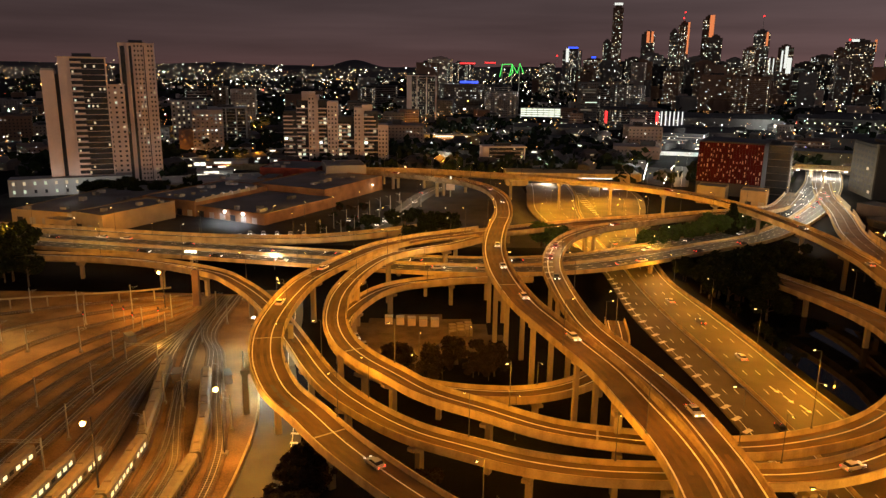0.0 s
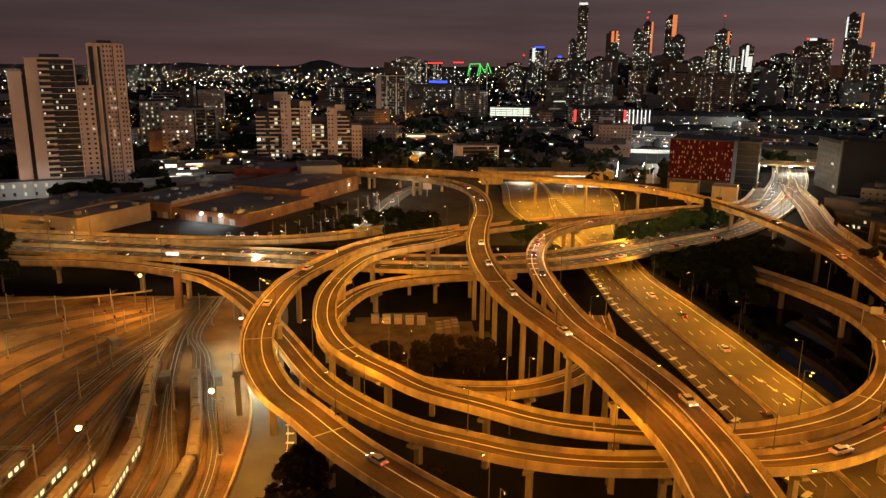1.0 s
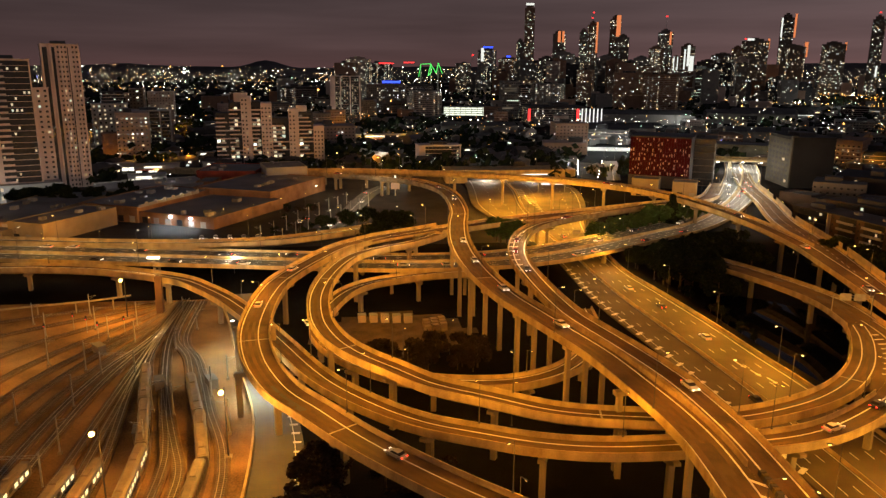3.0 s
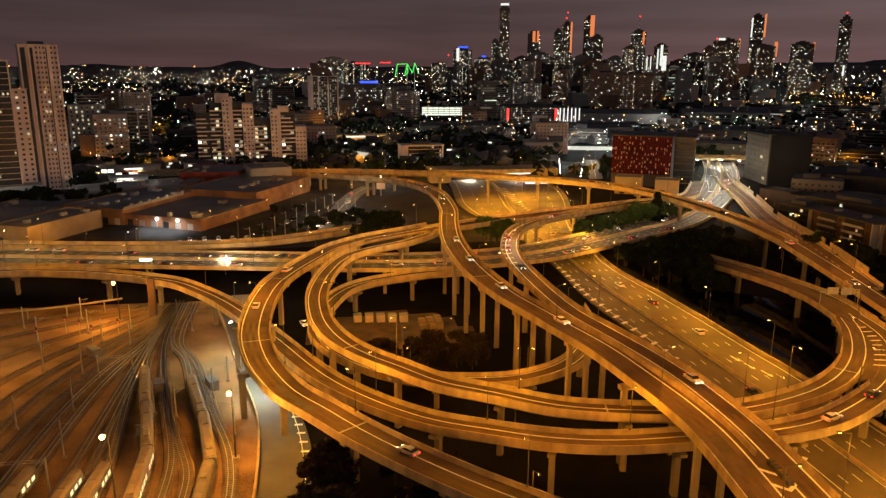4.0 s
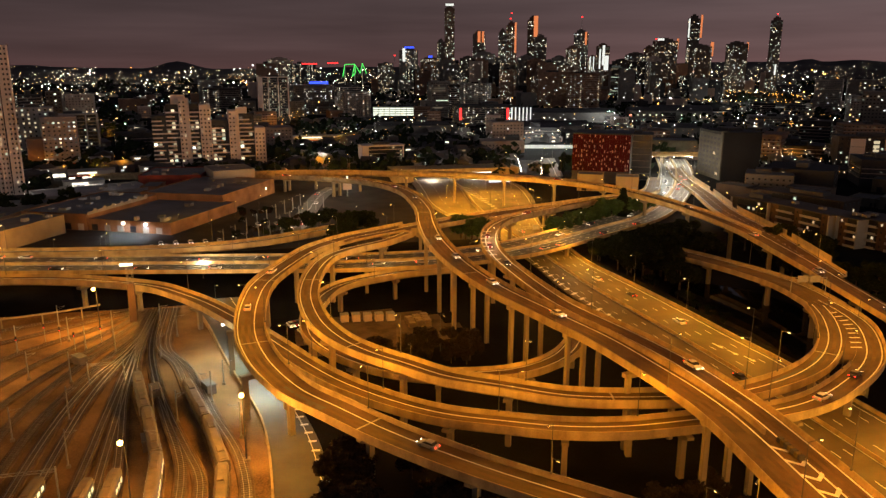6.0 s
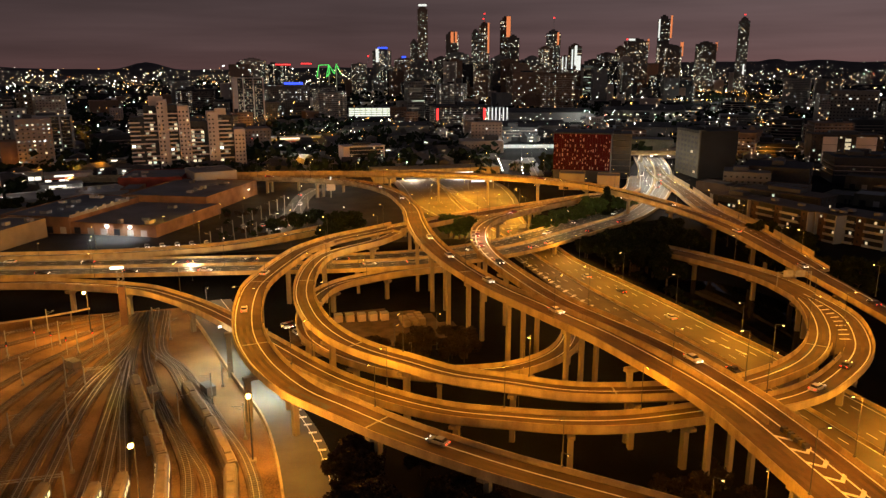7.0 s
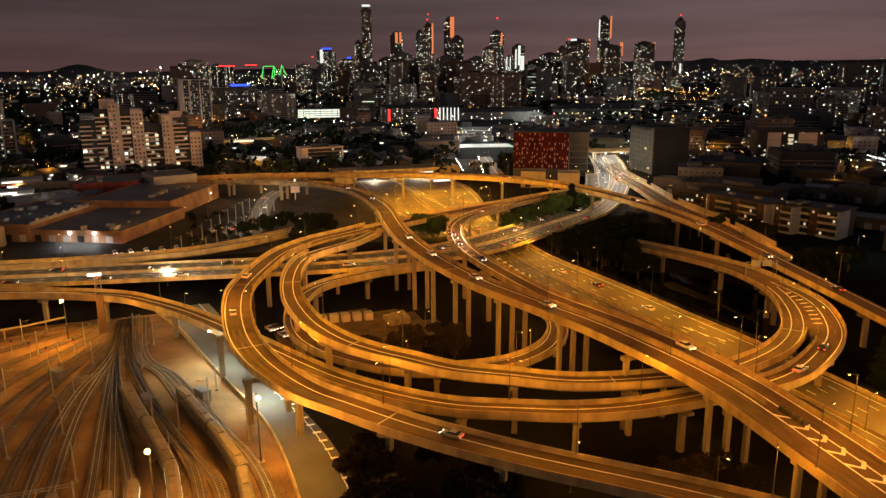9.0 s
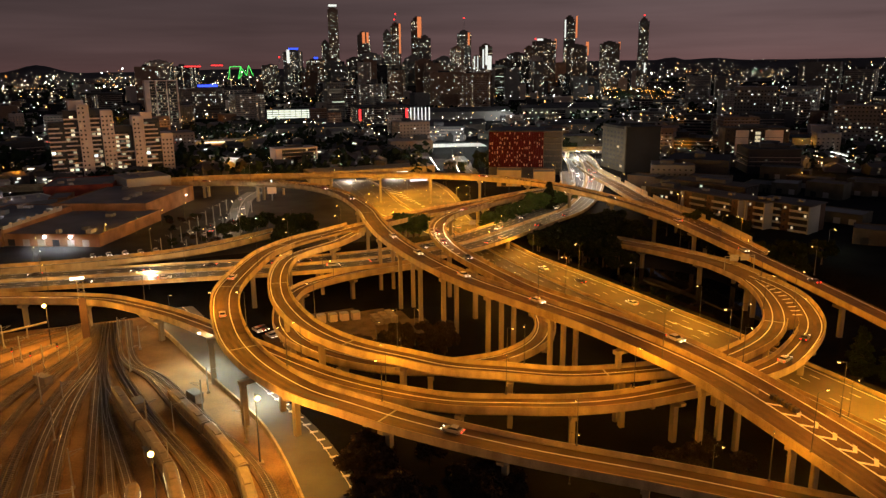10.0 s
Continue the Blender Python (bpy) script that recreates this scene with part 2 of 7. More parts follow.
# ---- building blocks ----
class Mesh:
    """Collects faces for one mesh."""

    def __init__(self):
        self.v, self.f, self.k = [], [], []

    def face(self, pts, k=0):
        n = len(self.v)
        self.v += [tuple(p) for p in pts]
        self.f.append(tuple(range(n, n + len(pts))))
        self.k.append(k)

    def box(self, x0, y0, z0, x1, y1, z1, m=None, k=0, taper=1.0):
        n = len(self.v)
        cx, cy = (x0 + x1) / 2, (y0 + y1) / 2
        for z, s in ((z0, 1.0), (z1, taper)):
            for x, y in ((x0, y0), (x1, y0), (x1, y1), (x0, y1)):
                p = Vector((cx + (x - cx) * s, cy + (y - cy) * s, z))
                self.v.append(tuple(m @ p) if m else tuple(p))
        for f in ((0, 3, 2, 1), (4, 5, 6, 7), (0, 1, 5, 4), (1, 2, 6, 5), (2, 3, 7, 6), (3, 0, 4, 7)):
            self.f.append(tuple(n + i for i in f))
            self.k.append(k)

    def tube(self, a, b, r0, r1=None, n=6, k=0, cap=True):
        r1 = r0 if r1 is None else r1
        a, b = Vector(a), Vector(b)
        d = (b - a).normalized()
        u = d.orthogonal().normalized()
        w = d.cross(u)
        base = len(self.v)
        for p, r in ((a, r0), (b, r1)):
            for i in range(n):
                c, s = math.cos(2 * math.pi * i / n), math.sin(2 * math.pi * i / n)
                self.v.append(tuple(p + (u * c + w * s) * r))
        for i in range(n):
            j = (i + 1) % n
            self.f.append((base + i, base + j, base + n + j, base + n + i))
            self.k.append(k)
        if cap:
            self.f += [tuple(base + i for i in reversed(range(n))), tuple(base + n + i for i in range(n))]
            self.k += [k, k]

    def sweep(self, line, profile, k=0, close=True):
        """Carry a closed profile of (across, up) along a line of (place, left)."""
        n, base = len(profile), len(self.v)
        for p, left in line:
            for a, u in profile:
                self.v.append((p[0] + left[0] * a, p[1] + left[1] * a, p[2] + u))
        for i in range(len(line) - 1):
            for j in range(n):
                q = (j + 1) % n
                self.f.append((base + i * n + j, base + i * n + q, base + (i + 1) * n + q, base + (i + 1) * n + j))
                self.k.append(k)
        if close:
            e = base + (len(line) - 1) * n
            self.f += [tuple(base + j for j in reversed(range(n))), tuple(e + j for j in range(n))]
            self.k += [k, k]

    def data(self, name, mats, smooth=False):
        me = bpy.data.meshes.new(name)
        me.from_pydata(self.v, [], self.f)
        for m in mats if isinstance(mats, (list, tuple)) else [mats]:
            me.materials.append(m)
        if any(self.k):
            me.polygons.foreach_set("material_index", self.k)
        if smooth:
            me.polygons.foreach_set("use_smooth", [True] * len(me.polygons))
        me.update()
        return me


def part(name, mesh, mats, parent, label="", kind=""):
    ob = new(name, mesh.data(name, mats) if isinstance(mesh, Mesh) else mesh)
    if parent is not None:
        ob.parent = parent
    return tagged(ob, label, kind=kind)


def thing(name, label, category, group="", kind="", at=None):
    ob = new(name)
    ob.empty_display_size = 0.5
    if at is not None:
        ob.matrix_basis = at
    return tagged(ob, label, category, group, kind)


def smooth_line(ctrl, step=3.0):
    """A smooth line through the control points: places and unit lefts, one every step metres."""
    c = [Vector(p) for p in ctrl]
    c = [c[0] * 2 - c[1]] + c + [c[-1] * 2 - c[-2]]
    dense = []
    for i in range(1, len(c) - 2):
        p0, p1, p2, p3 = c[i - 1 : i + 3]
        n = max(2, int((p2 - p1).length / 1.0))
        for j in range(n):
            t = j / n
            dense.append(0.5 * ((2 * p1) + (p2 - p0) * t + (2 * p0 - 5 * p1 + 4 * p2 - p3) * t * t + (3 * p1 - p0 - 3 * p2 + p3) * t ** 3))
    dense.append(c[-2])
    a = np.array([tuple(p) for p in dense])
    for _ in range(12):
        a[1:-1] = 0.25 * a[:-2] + 0.5 * a[1:-1] + 0.25 * a[2:]
    s = np.r_[0, np.cumsum(np.linalg.norm(np.diff(a, axis=0), axis=1))]
    n = max(2, int(round(s[-1] / step)))
    t = np.linspace(0, s[-1], n + 1)
    p = np.stack([np.interp(t, s, a[:, i]) for i in range(3)], 1)
    d = np.gradient(p[:, :2], axis=0)
    d /= np.linalg.norm(d, axis=1)[:, None] + 1e-9
    return [(Vector(q), Vector((-e[1], e[0], 0.0))) for q, e in zip(p, d)]


def at_distance(line, s):
    """Place and left at s metres along a line."""
    run = 0.0
    for (p, l), (q, m) in zip(line, line[1:]):
        d = (q - p).length
        if run + d >= s:
            t = (s - run) / d
            return p.lerp(q, t), l.lerp(m, t).normalized()
        run += d
    return line[-1]


def length_of(line):
    return sum((b[0] - a[0]).length for a, b in zip(line, line[1:]))


def step_up(v):
    v = min(1.0, max(0.0, v))
    return v * v * (3 - 2 * v)


def ground_z(x, y):
    """Height of the ground: a hollow in front, the motorway cutting, higher land behind."""
    z = 8.8 * step_up((y - 262) / 45)
    if x > 100:
        z = max(z, 9.0 * step_up((x - 150) / 30)) if y < 300 else z
    z += 3.2 * step_up((y - 560) / 500)
    mid, half = (82.0, 17.0) if y < 300 else (84.0 + 4.0 * step_up((y - 300) / 70), 17.0 + 26.0 * step_up((y - 300) / 70))
    cut = step_up((half + 6 - abs(x - mid)) / 6) * (1 - step_up((y - 528) / 10))
    return z * (1 - cut) + 4.2 * cut


# ---- ground ----
def spread(lo, hi, step, far, n=14):
    """Even steps from lo to hi, then wider and wider ones out to far."""
    mid = list(np.arange(lo, hi + 0.1, step))
    grow = [(far - hi) * (i / n) ** 2.2 for i in range(1, n + 1)]
    return [lo - g for g in reversed(grow)] + mid + [hi + g for g in grow]


gx, gy = spread(-260, 240, 5.0, 4600), spread(20, 520, 5.0, 4700)
me = Mesh()
for y in gy:
    for x in gx:
        me.v.append((x, y, ground_z(x, y) + (0.25 * noise.noise((x * 0.05, y * 0.05, 0)) if abs(x) < 300 and y < 600 else 0) - 0.35))
for j in range(len(gy) - 1):
    for i in range(len(gx) - 1):
        a = j * len(gx) + i
        me.f.append((a, a + 1, a + 1 + len(gx), a + len(gx)))
        cx, cy = (gx[i] + gx[i + 1]) / 2, (gy[j] + gy[j + 1]) / 2
        yard = -230 < cx < -38 - 0.25 * max(0, cy - 150) and 30 < cy < 266
        lot = (cx + 8) ** 2 / 26 ** 2 + (cy - 222) ** 2 / 22 ** 2 < 1
        town = -260 < cx < 56 and 312 < cy < 620
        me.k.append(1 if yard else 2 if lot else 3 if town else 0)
ground = tagged(new("ground", me.data("ground", [EARTH, BALLAST, DIRT, ASPHALT_DARK], smooth=True)), "scrub ground coloured near-black for its shade, with brown railway ballast and bare dirt", "ground", kind="structure")


# ---- roads ----
def viaduct(name, label, ctrl, width, depth=1.7, wall=1.1, lines=(), surface=None, piers=(), joints=(), legs=1, gaps=(), drop=0.7, step=3.0, wide=0.15, concrete=None):
    """A raised road: asphalt, concrete slab and girder, a parapet on either side, painted lines and piers.
    gaps: (side, x0, x1, y0, y1), where another road joins and that side has no parapet."""
    line = smooth_line(ctrl, step)
    root = thing(name, label, "viaduct", kind="structure")
    h = width / 2
    slab, deck = Mesh(), Mesh()
    slab.sweep(line, [(h, -0.02), (h, -drop), (h - 0.9, -drop - 0.25), (h * 0.55, -depth), (-h * 0.55, -depth), (-h + 0.9, -drop - 0.25), (-h, -drop), (-h, -0.02)])
    deck.sweep(line, [(h - 0.05, 0.0), (h - 0.05, -0.06), (-h + 0.05, -0.06), (-h + 0.05, 0.0)])
    part("girder", slab, concrete or CONCRETE, root)
    part("road_surface", deck, surface or ASPHALT, root, "dark worn asphalt")
    for side in (1, -1):
        runs, now = [], []
        for p, l in line:
            if any(g[0] == side and g[1] < p.x < g[2] and g[3] < p.y < g[4] for g in gaps):
                if len(now) > 1:
                    runs.append(now)
                now = []
            else:
                now.append((p, l))
        if len(now) > 1:
            runs.append(now)
        for run in runs:
            w = Mesh()
            w.sweep(run, [(side * (h + 0.04), wall), (side * (h + 0.04), -drop - 0.05), (side * (h - 0.05), -drop - 0.05), (side * (h - 0.44), 0.05), (side * (h - 0.30), 0.45), (side * (h - 0.22), wall)][:: side])
            part("parapet", w, concrete or CONCRETE, root)
    for a, dash in lines:
        m = Mesh()
        if dash:
            for i in range(0, int(length_of(line) / 6)):
                s0 = i * 6.0 + 1.0
                seg = [at_distance(line, s0 + d) for d in (0, 1.3, 2.6)]
                m.sweep(seg, [(a + 0.09, 0.035), (a + 0.09, 0.015), (a - 0.09, 0.015), (a - 0.09, 0.035)])
        else:
            m.sweep(line, [(a + wide, 0.035), (a + wide, 0.015), (a - wide, 0.015), (a - wide, 0.035)])
        part("lane_line" if dash else "edge_line", m, PAINT, root)
    rg = random.Random(len(ctrl) * 7 + int(width * 10))
    for k in range(5 if depth else 0):
        s = rg.uniform(0.15, 0.9) * length_of(line)
        a, half = rg.uniform(-0.5, 0.5) * h, rg.uniform(0.8, 1.6)
        m = Mesh()
        m.sweep([at_distance(line, s + d) for d in np.linspace(0, rg.uniform(5, 16), 6)], [(a + half, 0.005), (a + half, -0.02), (a - half, -0.02), (a - half, 0.005)])
        part("repair_patch", m, ASPHALT_GREY if k % 2 else WHEEL_TRACK, root, "patch of newer asphalt")
    if len(lines) == 2:
        mid = (lines[0][0] + lines[1][0]) / 2
        for a in (mid - 0.85, mid + 0.85):
            m = Mesh()
            m.sweep(line, [(a + 0.42, 0.008), (a + 0.42, -0.02), (a - 0.42, -0.02), (a - 0.42, 0.008)])
            part("wheel_track", m, WHEEL_TRACK, root, "asphalt darkened by tyres")
    for s in joints:
        p, l = at_distance(line, s)
        m = Mesh()
        f = Vector((l.y, -l.x, 0))
        m.sweep([(p + f * 0.22, l), (p - f * 0.22, l)], [(h - 0.45, 0.03), (h - 0.45, 0.01), (-h + 0.45, 0.01), (-h + 0.45, 0.03)])
        part("expansion_joint", m, JOINT, root)
    for s in piers:
        pier_at(root, line, s, h, depth, legs)
    return line, root


def at_y(line, y):
    """How far along a line it first comes down to that y."""
    run = 0.0
    for (p, _), (q, _) in zip(line, line[1:]):
        if (p.y - y) * (q.y - y) <= 0 and p.y > q.y:
            return run + (q - p).length * (p.y - y) / max(1e-6, p.y - q.y)
        run += (q - p).length
    return run


def bent(root, line, y, offsets, depth=2.0):
    """A row of tall round-cornered columns under a flyover, with a crosshead hidden in the girder."""
    p, l = at_distance(line, at_y(line, y))
    for a in offsets:
        q = p + l * a
        m = Mesh()
        g = ground_z(q.x, q.y) - 1.0
        turn = pose(q.x, q.y, 0, 0, 0, math.degrees(math.atan2(l.y, l.x)))
        ring = [(0.68, 0.36), (0.5, 0.58), (-0.5, 0.58), (-0.68, 0.36), (-0.68, -0.36), (-0.5, -0.58), (0.5, -0.58), (0.68, -0.36)]
        n = len(ring)
        for z in (g, p.z - depth - 0.2):
            m.v += [tuple(turn @ Vector((x, yy, z))) for x, yy in ring]
        m.f += [(i, (i + 1) % n, n + (i + 1) % n, n + i) for i in range(n)] + [tuple(range(n, 2 * n))]
        m.k += [0] * (n + 1)
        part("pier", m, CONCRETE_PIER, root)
    c = Mesh()
    t = pose(p.x, p.y, 0, 0, 0, math.degrees(math.atan2(l.y, l.x)))
    c.box(min(offsets) - 1.2, -0.8, p.z - depth - 0.9, max(offsets) + 1.2, 0.8, p.z - depth + 0.1, t)
    part("crosshead", c, CONCRETE_PIER, root)


def pier_at(root, line, s, h, depth, legs):
    p, l = at_distance(line, s)
    g = ground_z(p.x, p.y) - 1.0
    top = p.z - depth
    turn = math.degrees(math.atan2(l.y, l.x))
    m = Mesh()
    base = pose(p.x, p.y, 0, 0, 0, turn)
    cap = min(h * 0.9, 3.2)
    if legs == 1:
        m.box(-0.72, -0.6, g, 0.72, 0.6, top - 1.2, base, taper=1.0)
        n = len(m.v)
        for x, z in ((-0.72, top - 1.7), (0.72, top - 1.7), (cap, top - 0.7), (cap, top), (-cap, top), (-cap, top - 0.7)):
            for y in (-0.75, 0.75):
                m.v.append(tuple(base @ Vector((x, y, z))))
        ring = [n + 2 * i for i in range(6)]
        m.f += [tuple(reversed(ring)), tuple(i + 1 for i in ring)]
        m.f += [(ring[i], ring[(i + 1) % 6], ring[(i + 1) % 6] + 1, ring[i] + 1) for i in range(6)]
        m.k += [0] * 8
    else:
        for x in (-h * 0.62, h * 0.62):
            m.box(x - 0.75, -0.6, g, x + 0.75, 0.6, top, base)
        m.box(-h * 0.62 - 0.9, -0.7, top - 0.9, h * 0.62 + 0.9, 0.7, top + 0.02, base)
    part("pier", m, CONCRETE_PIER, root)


R1 = [(17.2, 303.2, 17.6), (5.1, 295.8, 17.4), (-9.8, 288.2, 17.0), (-19.4, 280.0, 16.7), (-28.4, 268.7, 16.4), (-42.9, 236.8, 15.6), (-46.6, 219.3, 15.0), (-47.7, 201.5, 14.5), (-47.1, 186.5, 14.0), (-44.5, 173.1, 13.4), (-41.3, 163.3, 13.0), (-36.0, 152.4, 12.3), (-29.5, 144.7, 11.6), (-18.8, 129.5, 11.5), (-3.1, 111.3, 11.5), (17.3, 91.5, 11.5), (33, 75, 11.5), (50, 57, 11.5)]
R2 = [(14.8, 288.7, 17.6), (2.6, 275.6, 17.5), (-11.6, 266.1, 17.4), (-20.7, 256.3, 17.3), (-27.4, 235.9, 17.2), (-30.7, 213.1, 17.0), (-30.0, 194.5, 16.7), (-27.8, 182.8, 16.4), (-23.6, 172.0, 16.0), (-17.7, 163.4, 15.6), (-11.1, 156.7, 15.2), (-2.8, 147.8, 14.7), (9.0, 141.6, 14.0), (20.0, 134.7, 13.7), (31.6, 131.1, 13.5), (50.6, 128.5, 13.1), (61.6, 128.6, 13.0), (72.9, 131.4, 13.0), (83.9, 135.8, 13.0), (95.6, 143.5, 13.0), (108.1, 156.3, 12.5), (119.2, 172.0, 12.0), (125.5, 184.1, 11.5)]
R3 = [(-330, 300, 10.5), (-190, 281, 10.5), (-152.4, 276.7, 10.5), (-135.8, 276.2, 10.4), (-112.0, 271.0, 10.2), (-84.5, 259.0, 9.7), (-72.8, 247.5, 9.4), (-63.2, 235.0, 9.1), (-56.7, 224.5, 8.8), (-51.2, 214.5, 8.6), (-45.2, 202.5, 8.5), (-39.6, 190.4, 8.6), (-34.0, 177.5, 8.9), (-28.0, 165.2, 9.3), (-21.6, 155.3, 9.6), (-13.1, 145.2, 9.8), (-4.7, 137.3, 10.2), (6.0, 130.2, 11.0), (16.3, 124.2, 11.6), (30.5, 120.5, 11.9), (52.3, 119.5, 12.3), (63.3, 119.0, 12.6), (75.7, 121.3, 13.0), (91.7, 129.4, 13.3), (103.5, 137.8, 13.3), (113.4, 148.6, 13.0), (122.7, 162.0, 12.5), (128.5, 176.2, 11.8), (131.6, 188.4, 11.2)]
L5 = [(128.2, 182, 11.4), (132.6, 200, 10.9), (133.4, 214.2, 10.5), (131.0, 232.7, 10.0), (127.0, 250.3, 9.5), (121.5, 267, 9.2)]
R4 = [(32.9, 258.4, 10.0), (10.8, 257.3, 9.6), (-4.5, 253.6, 9.2), (-15.6, 248.2, 9.0), (-23.7, 237.9, 8.8), (-30.0, 217.3, 8.6), (-30.3, 201.5, 8.4), (-28.5, 193.9, 8.3), (-24.9, 185.7, 8.2), (-20.0, 178.5, 8.1), (-13.0, 171.5, 7.8), (-3, 166.5, 7.3), (7.0, 164.5, 7.0), (20.3, 164.5, 6.8), (32.8, 170.2, 6.5), (41.5, 178.8, 6.3), (48.4, 190.7, 6.0), (53, 206, 5.6), (56, 225, 5.2)]
F1 = [(-160, 545, 11), (-71.4, 493.8, 16.0), (-24.1, 463.3, 18.0), (2.2, 435.8, 19.5), (19.3, 407.8, 20.5), (27.6, 367.9, 21.5), (26.8, 321.3, 22.0), (22.0, 288.8, 22.0), (18.8, 262.1, 22.0), (17.8, 238.9, 22.0), (19.0, 216.0, 21.6), (22.6, 192.3, 21.2), (26.7, 177.8, 21.0), (31.0, 164.0, 20.7), (36.0, 148.1, 20.3), (39.1, 130.8, 20.0), (40.9, 120.0, 19.7), (41.7, 108.0, 19.4), (41.0, 96.0, 19.0), (40.0, 84.5, 18.6), (39.0, 72.0, 18.1), (37, 55, 17.4), (35, 38, 16.8)]
F2 = [(126, 349.5, 16.5), (96.0, 331.0, 17.0), (75.3, 316.0, 17.5), (62.5, 304.1, 18.0), (51.5, 288.6, 18.4), (44.4, 272.1, 18.7), (39.2, 253.0, 19.0), (36.7, 235.8, 19.3), (36.0, 220.6, 19.5), (36.0, 200.0, 19.8), (37.2, 180.0, 19.9), (39.8, 166.7, 20.0), (43.4, 152.3, 20.0), (46.9, 136.6, 19.8), (48.4, 125.2, 19.6), (49.2, 110.0, 19.2), (48.6, 98, 18.9), (47.6, 84.5, 18.5), (46.4, 72, 18.0), (44.4, 55, 17.4), (42.4, 38, 16.8)]
T = [(223, 462, 10.25), (206, 433, 10.4), (184, 397, 12.2), (159.2, 368.5, 15.2), (128.1, 351.5, 16.5), (94.1, 335.0, 17.0), (61.7, 321.1, 17.4), (31.2, 304.4, 17.6), (14.0, 295.5, 17.6)]
F3 = [(-165, 553, 11), (-72.0, 502.2, 16.0), (-23.8, 477.3, 19.0), (24.5, 448.8, 21.0), (56.9, 430.8, 22.0), (78.8, 418.6, 22.0), (104.6, 400.9, 22.0), (125.3, 383.0, 21.5), (137.9, 365.5, 21.0), (145.8, 343.1, 20.5), (152.0, 314.8, 19.5), (156.1, 290.6, 18.0), (156.6, 263.1, 16.5), (153.7, 242.6, 15.5), (149.0, 217.0, 14.5), (144.9, 197.7, 13.8), (140.8, 179.1, 13.2), (135, 155, 12.6), (128, 130, 12.2), (118, 100, 12)]
W = [(-330, 333, 10.5), (-182.2, 305.4, 10.5), (-149.9, 299.6, 10.5), (-95.6, 289.0, 10.5), (-41.5, 278.4, 10.5), (-10.2, 272.5, 10.5), (23.8, 271.3, 10.5), (56.5, 278.7, 10.5), (89.1, 297.5, 10.5), (113.0, 313.6, 10.3), (143.1, 334.6, 10.0), (177.0, 371.3, 10.0), (215.2, 423.3, 10.0), (255.4, 490, 10.0), (279, 535, 10.0), (292, 562, 10.2)]


def every(first, last, gap):
    return [first + i * gap for i in range(int((last - first) / gap) + 1)]


E5 = [(262, 505, 10.5), (236, 448, 10.5), (212, 385, 11.5), (183.5, 320, 14.0), (167, 265, 15.0), (155.5, 228, 14.7), (148.5, 205, 14.1)]
W3 = [(-330, 350, 10.5), (-179.5, 324, 10.5), (-156.7, 320, 10.5), (-122.6, 313.6, 10.5), (-88.0, 309, 10.8), (-60.9, 309.7, 11.0), (-42.2, 314.9, 11.3), (-28, 322, 11.5), (-10, 336, 11.0)]
line_r1, road_r1 = viaduct("viaduct", "outer concrete loop ramp lit orange, two worn lanes", R1, 8.6, lines=[(1.2, False), (-3.3, False)], piers=[s for s in every(14, 330, 27) if not 100 < s < 160], joints=[40, 94, 148, 202], gaps=[(1, -14, 30, 262, 320)])
line_r2, road_r2 = viaduct("viaduct", "inner high concrete loop ramp, one lane, lit orange", R2, 6.6, lines=[(0.7, False), (-2.4, False)], piers=every(20, 350, 27), joints=[78, 138, 205, 275], gaps=[(-1, -14, 30, 262, 320), (-1, 98, 140, 140, 210)])
line_r3, road_r3 = viaduct("viaduct", "ramp bridge over the railway yard that runs on as the lower loop ramp", R3, 6.8, lines=[(1.0, False), (-2.4, False)], gaps=[(1, 98, 140, 134, 210)])
R3_0 = at_y(line_r3, 190.6)
for s in (190, 225, R3_0 - 86, R3_0 - 54, R3_0 + 14, *every(R3_0 + 40, R3_0 + 260, 25)):
    pier_at(road_r3, line_r3, s, 3.4, 1.7, 1)
for y, top in ((196.4, 12.6), (168.7, 11.2)):  # outrigger columns that straddle the lower ramp
    p, l = at_distance(line_r1, at_y(line_r1, y))
    t = pose(p.x, p.y, 0, 0, 0, math.degrees(math.atan2(l.y, l.x)))
    for x in (-5.4, 4.6):
        m = Mesh()
        m.box(x - 0.7, -0.6, -1, x + 0.7, 0.6, top - 0.9, t)
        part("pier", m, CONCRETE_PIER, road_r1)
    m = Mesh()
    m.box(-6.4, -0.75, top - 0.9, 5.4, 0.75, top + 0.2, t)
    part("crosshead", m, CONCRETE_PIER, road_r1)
line_l5, road_l5 = viaduct("viaduct", "low ramp end joining two loop ramps beside the dark hollow", L5, 12.2, lines=[(5.0, False), (-5.0, False)], piers=[35, 65])
line_r4, road_r4 = viaduct("viaduct", "lowest loop ramp under the higher ramps", R4, 6.4, lines=[(2.2, False), (-1.0, False)], piers=every(30, 230, 24))
line_f1, road_f1 = viaduct("viaduct", "tall flyover on rows of concrete columns, one wide lane", F1, 8.2, depth=2.0, concrete=CONCRETE_DIMMED, wide=0.18, lines=[(2.6, False), (-3.1, False)], piers=[60, 110, 150, 190], legs=2, joints=[180, 330, 430], gaps=[(1, 30, 60, 0, 99)])
line_f2, road_f2 = viaduct("viaduct", "flyover curving beside the tall flyover", F2, 6.8, depth=1.8, concrete=CONCRETE_DIMMED, wide=0.18, lines=[(2.6, False), (-1.4, False)], piers=[40, 75, 110, 145, 172], joints=[120], gaps=[(-1, 30, 60, 0, 99)])
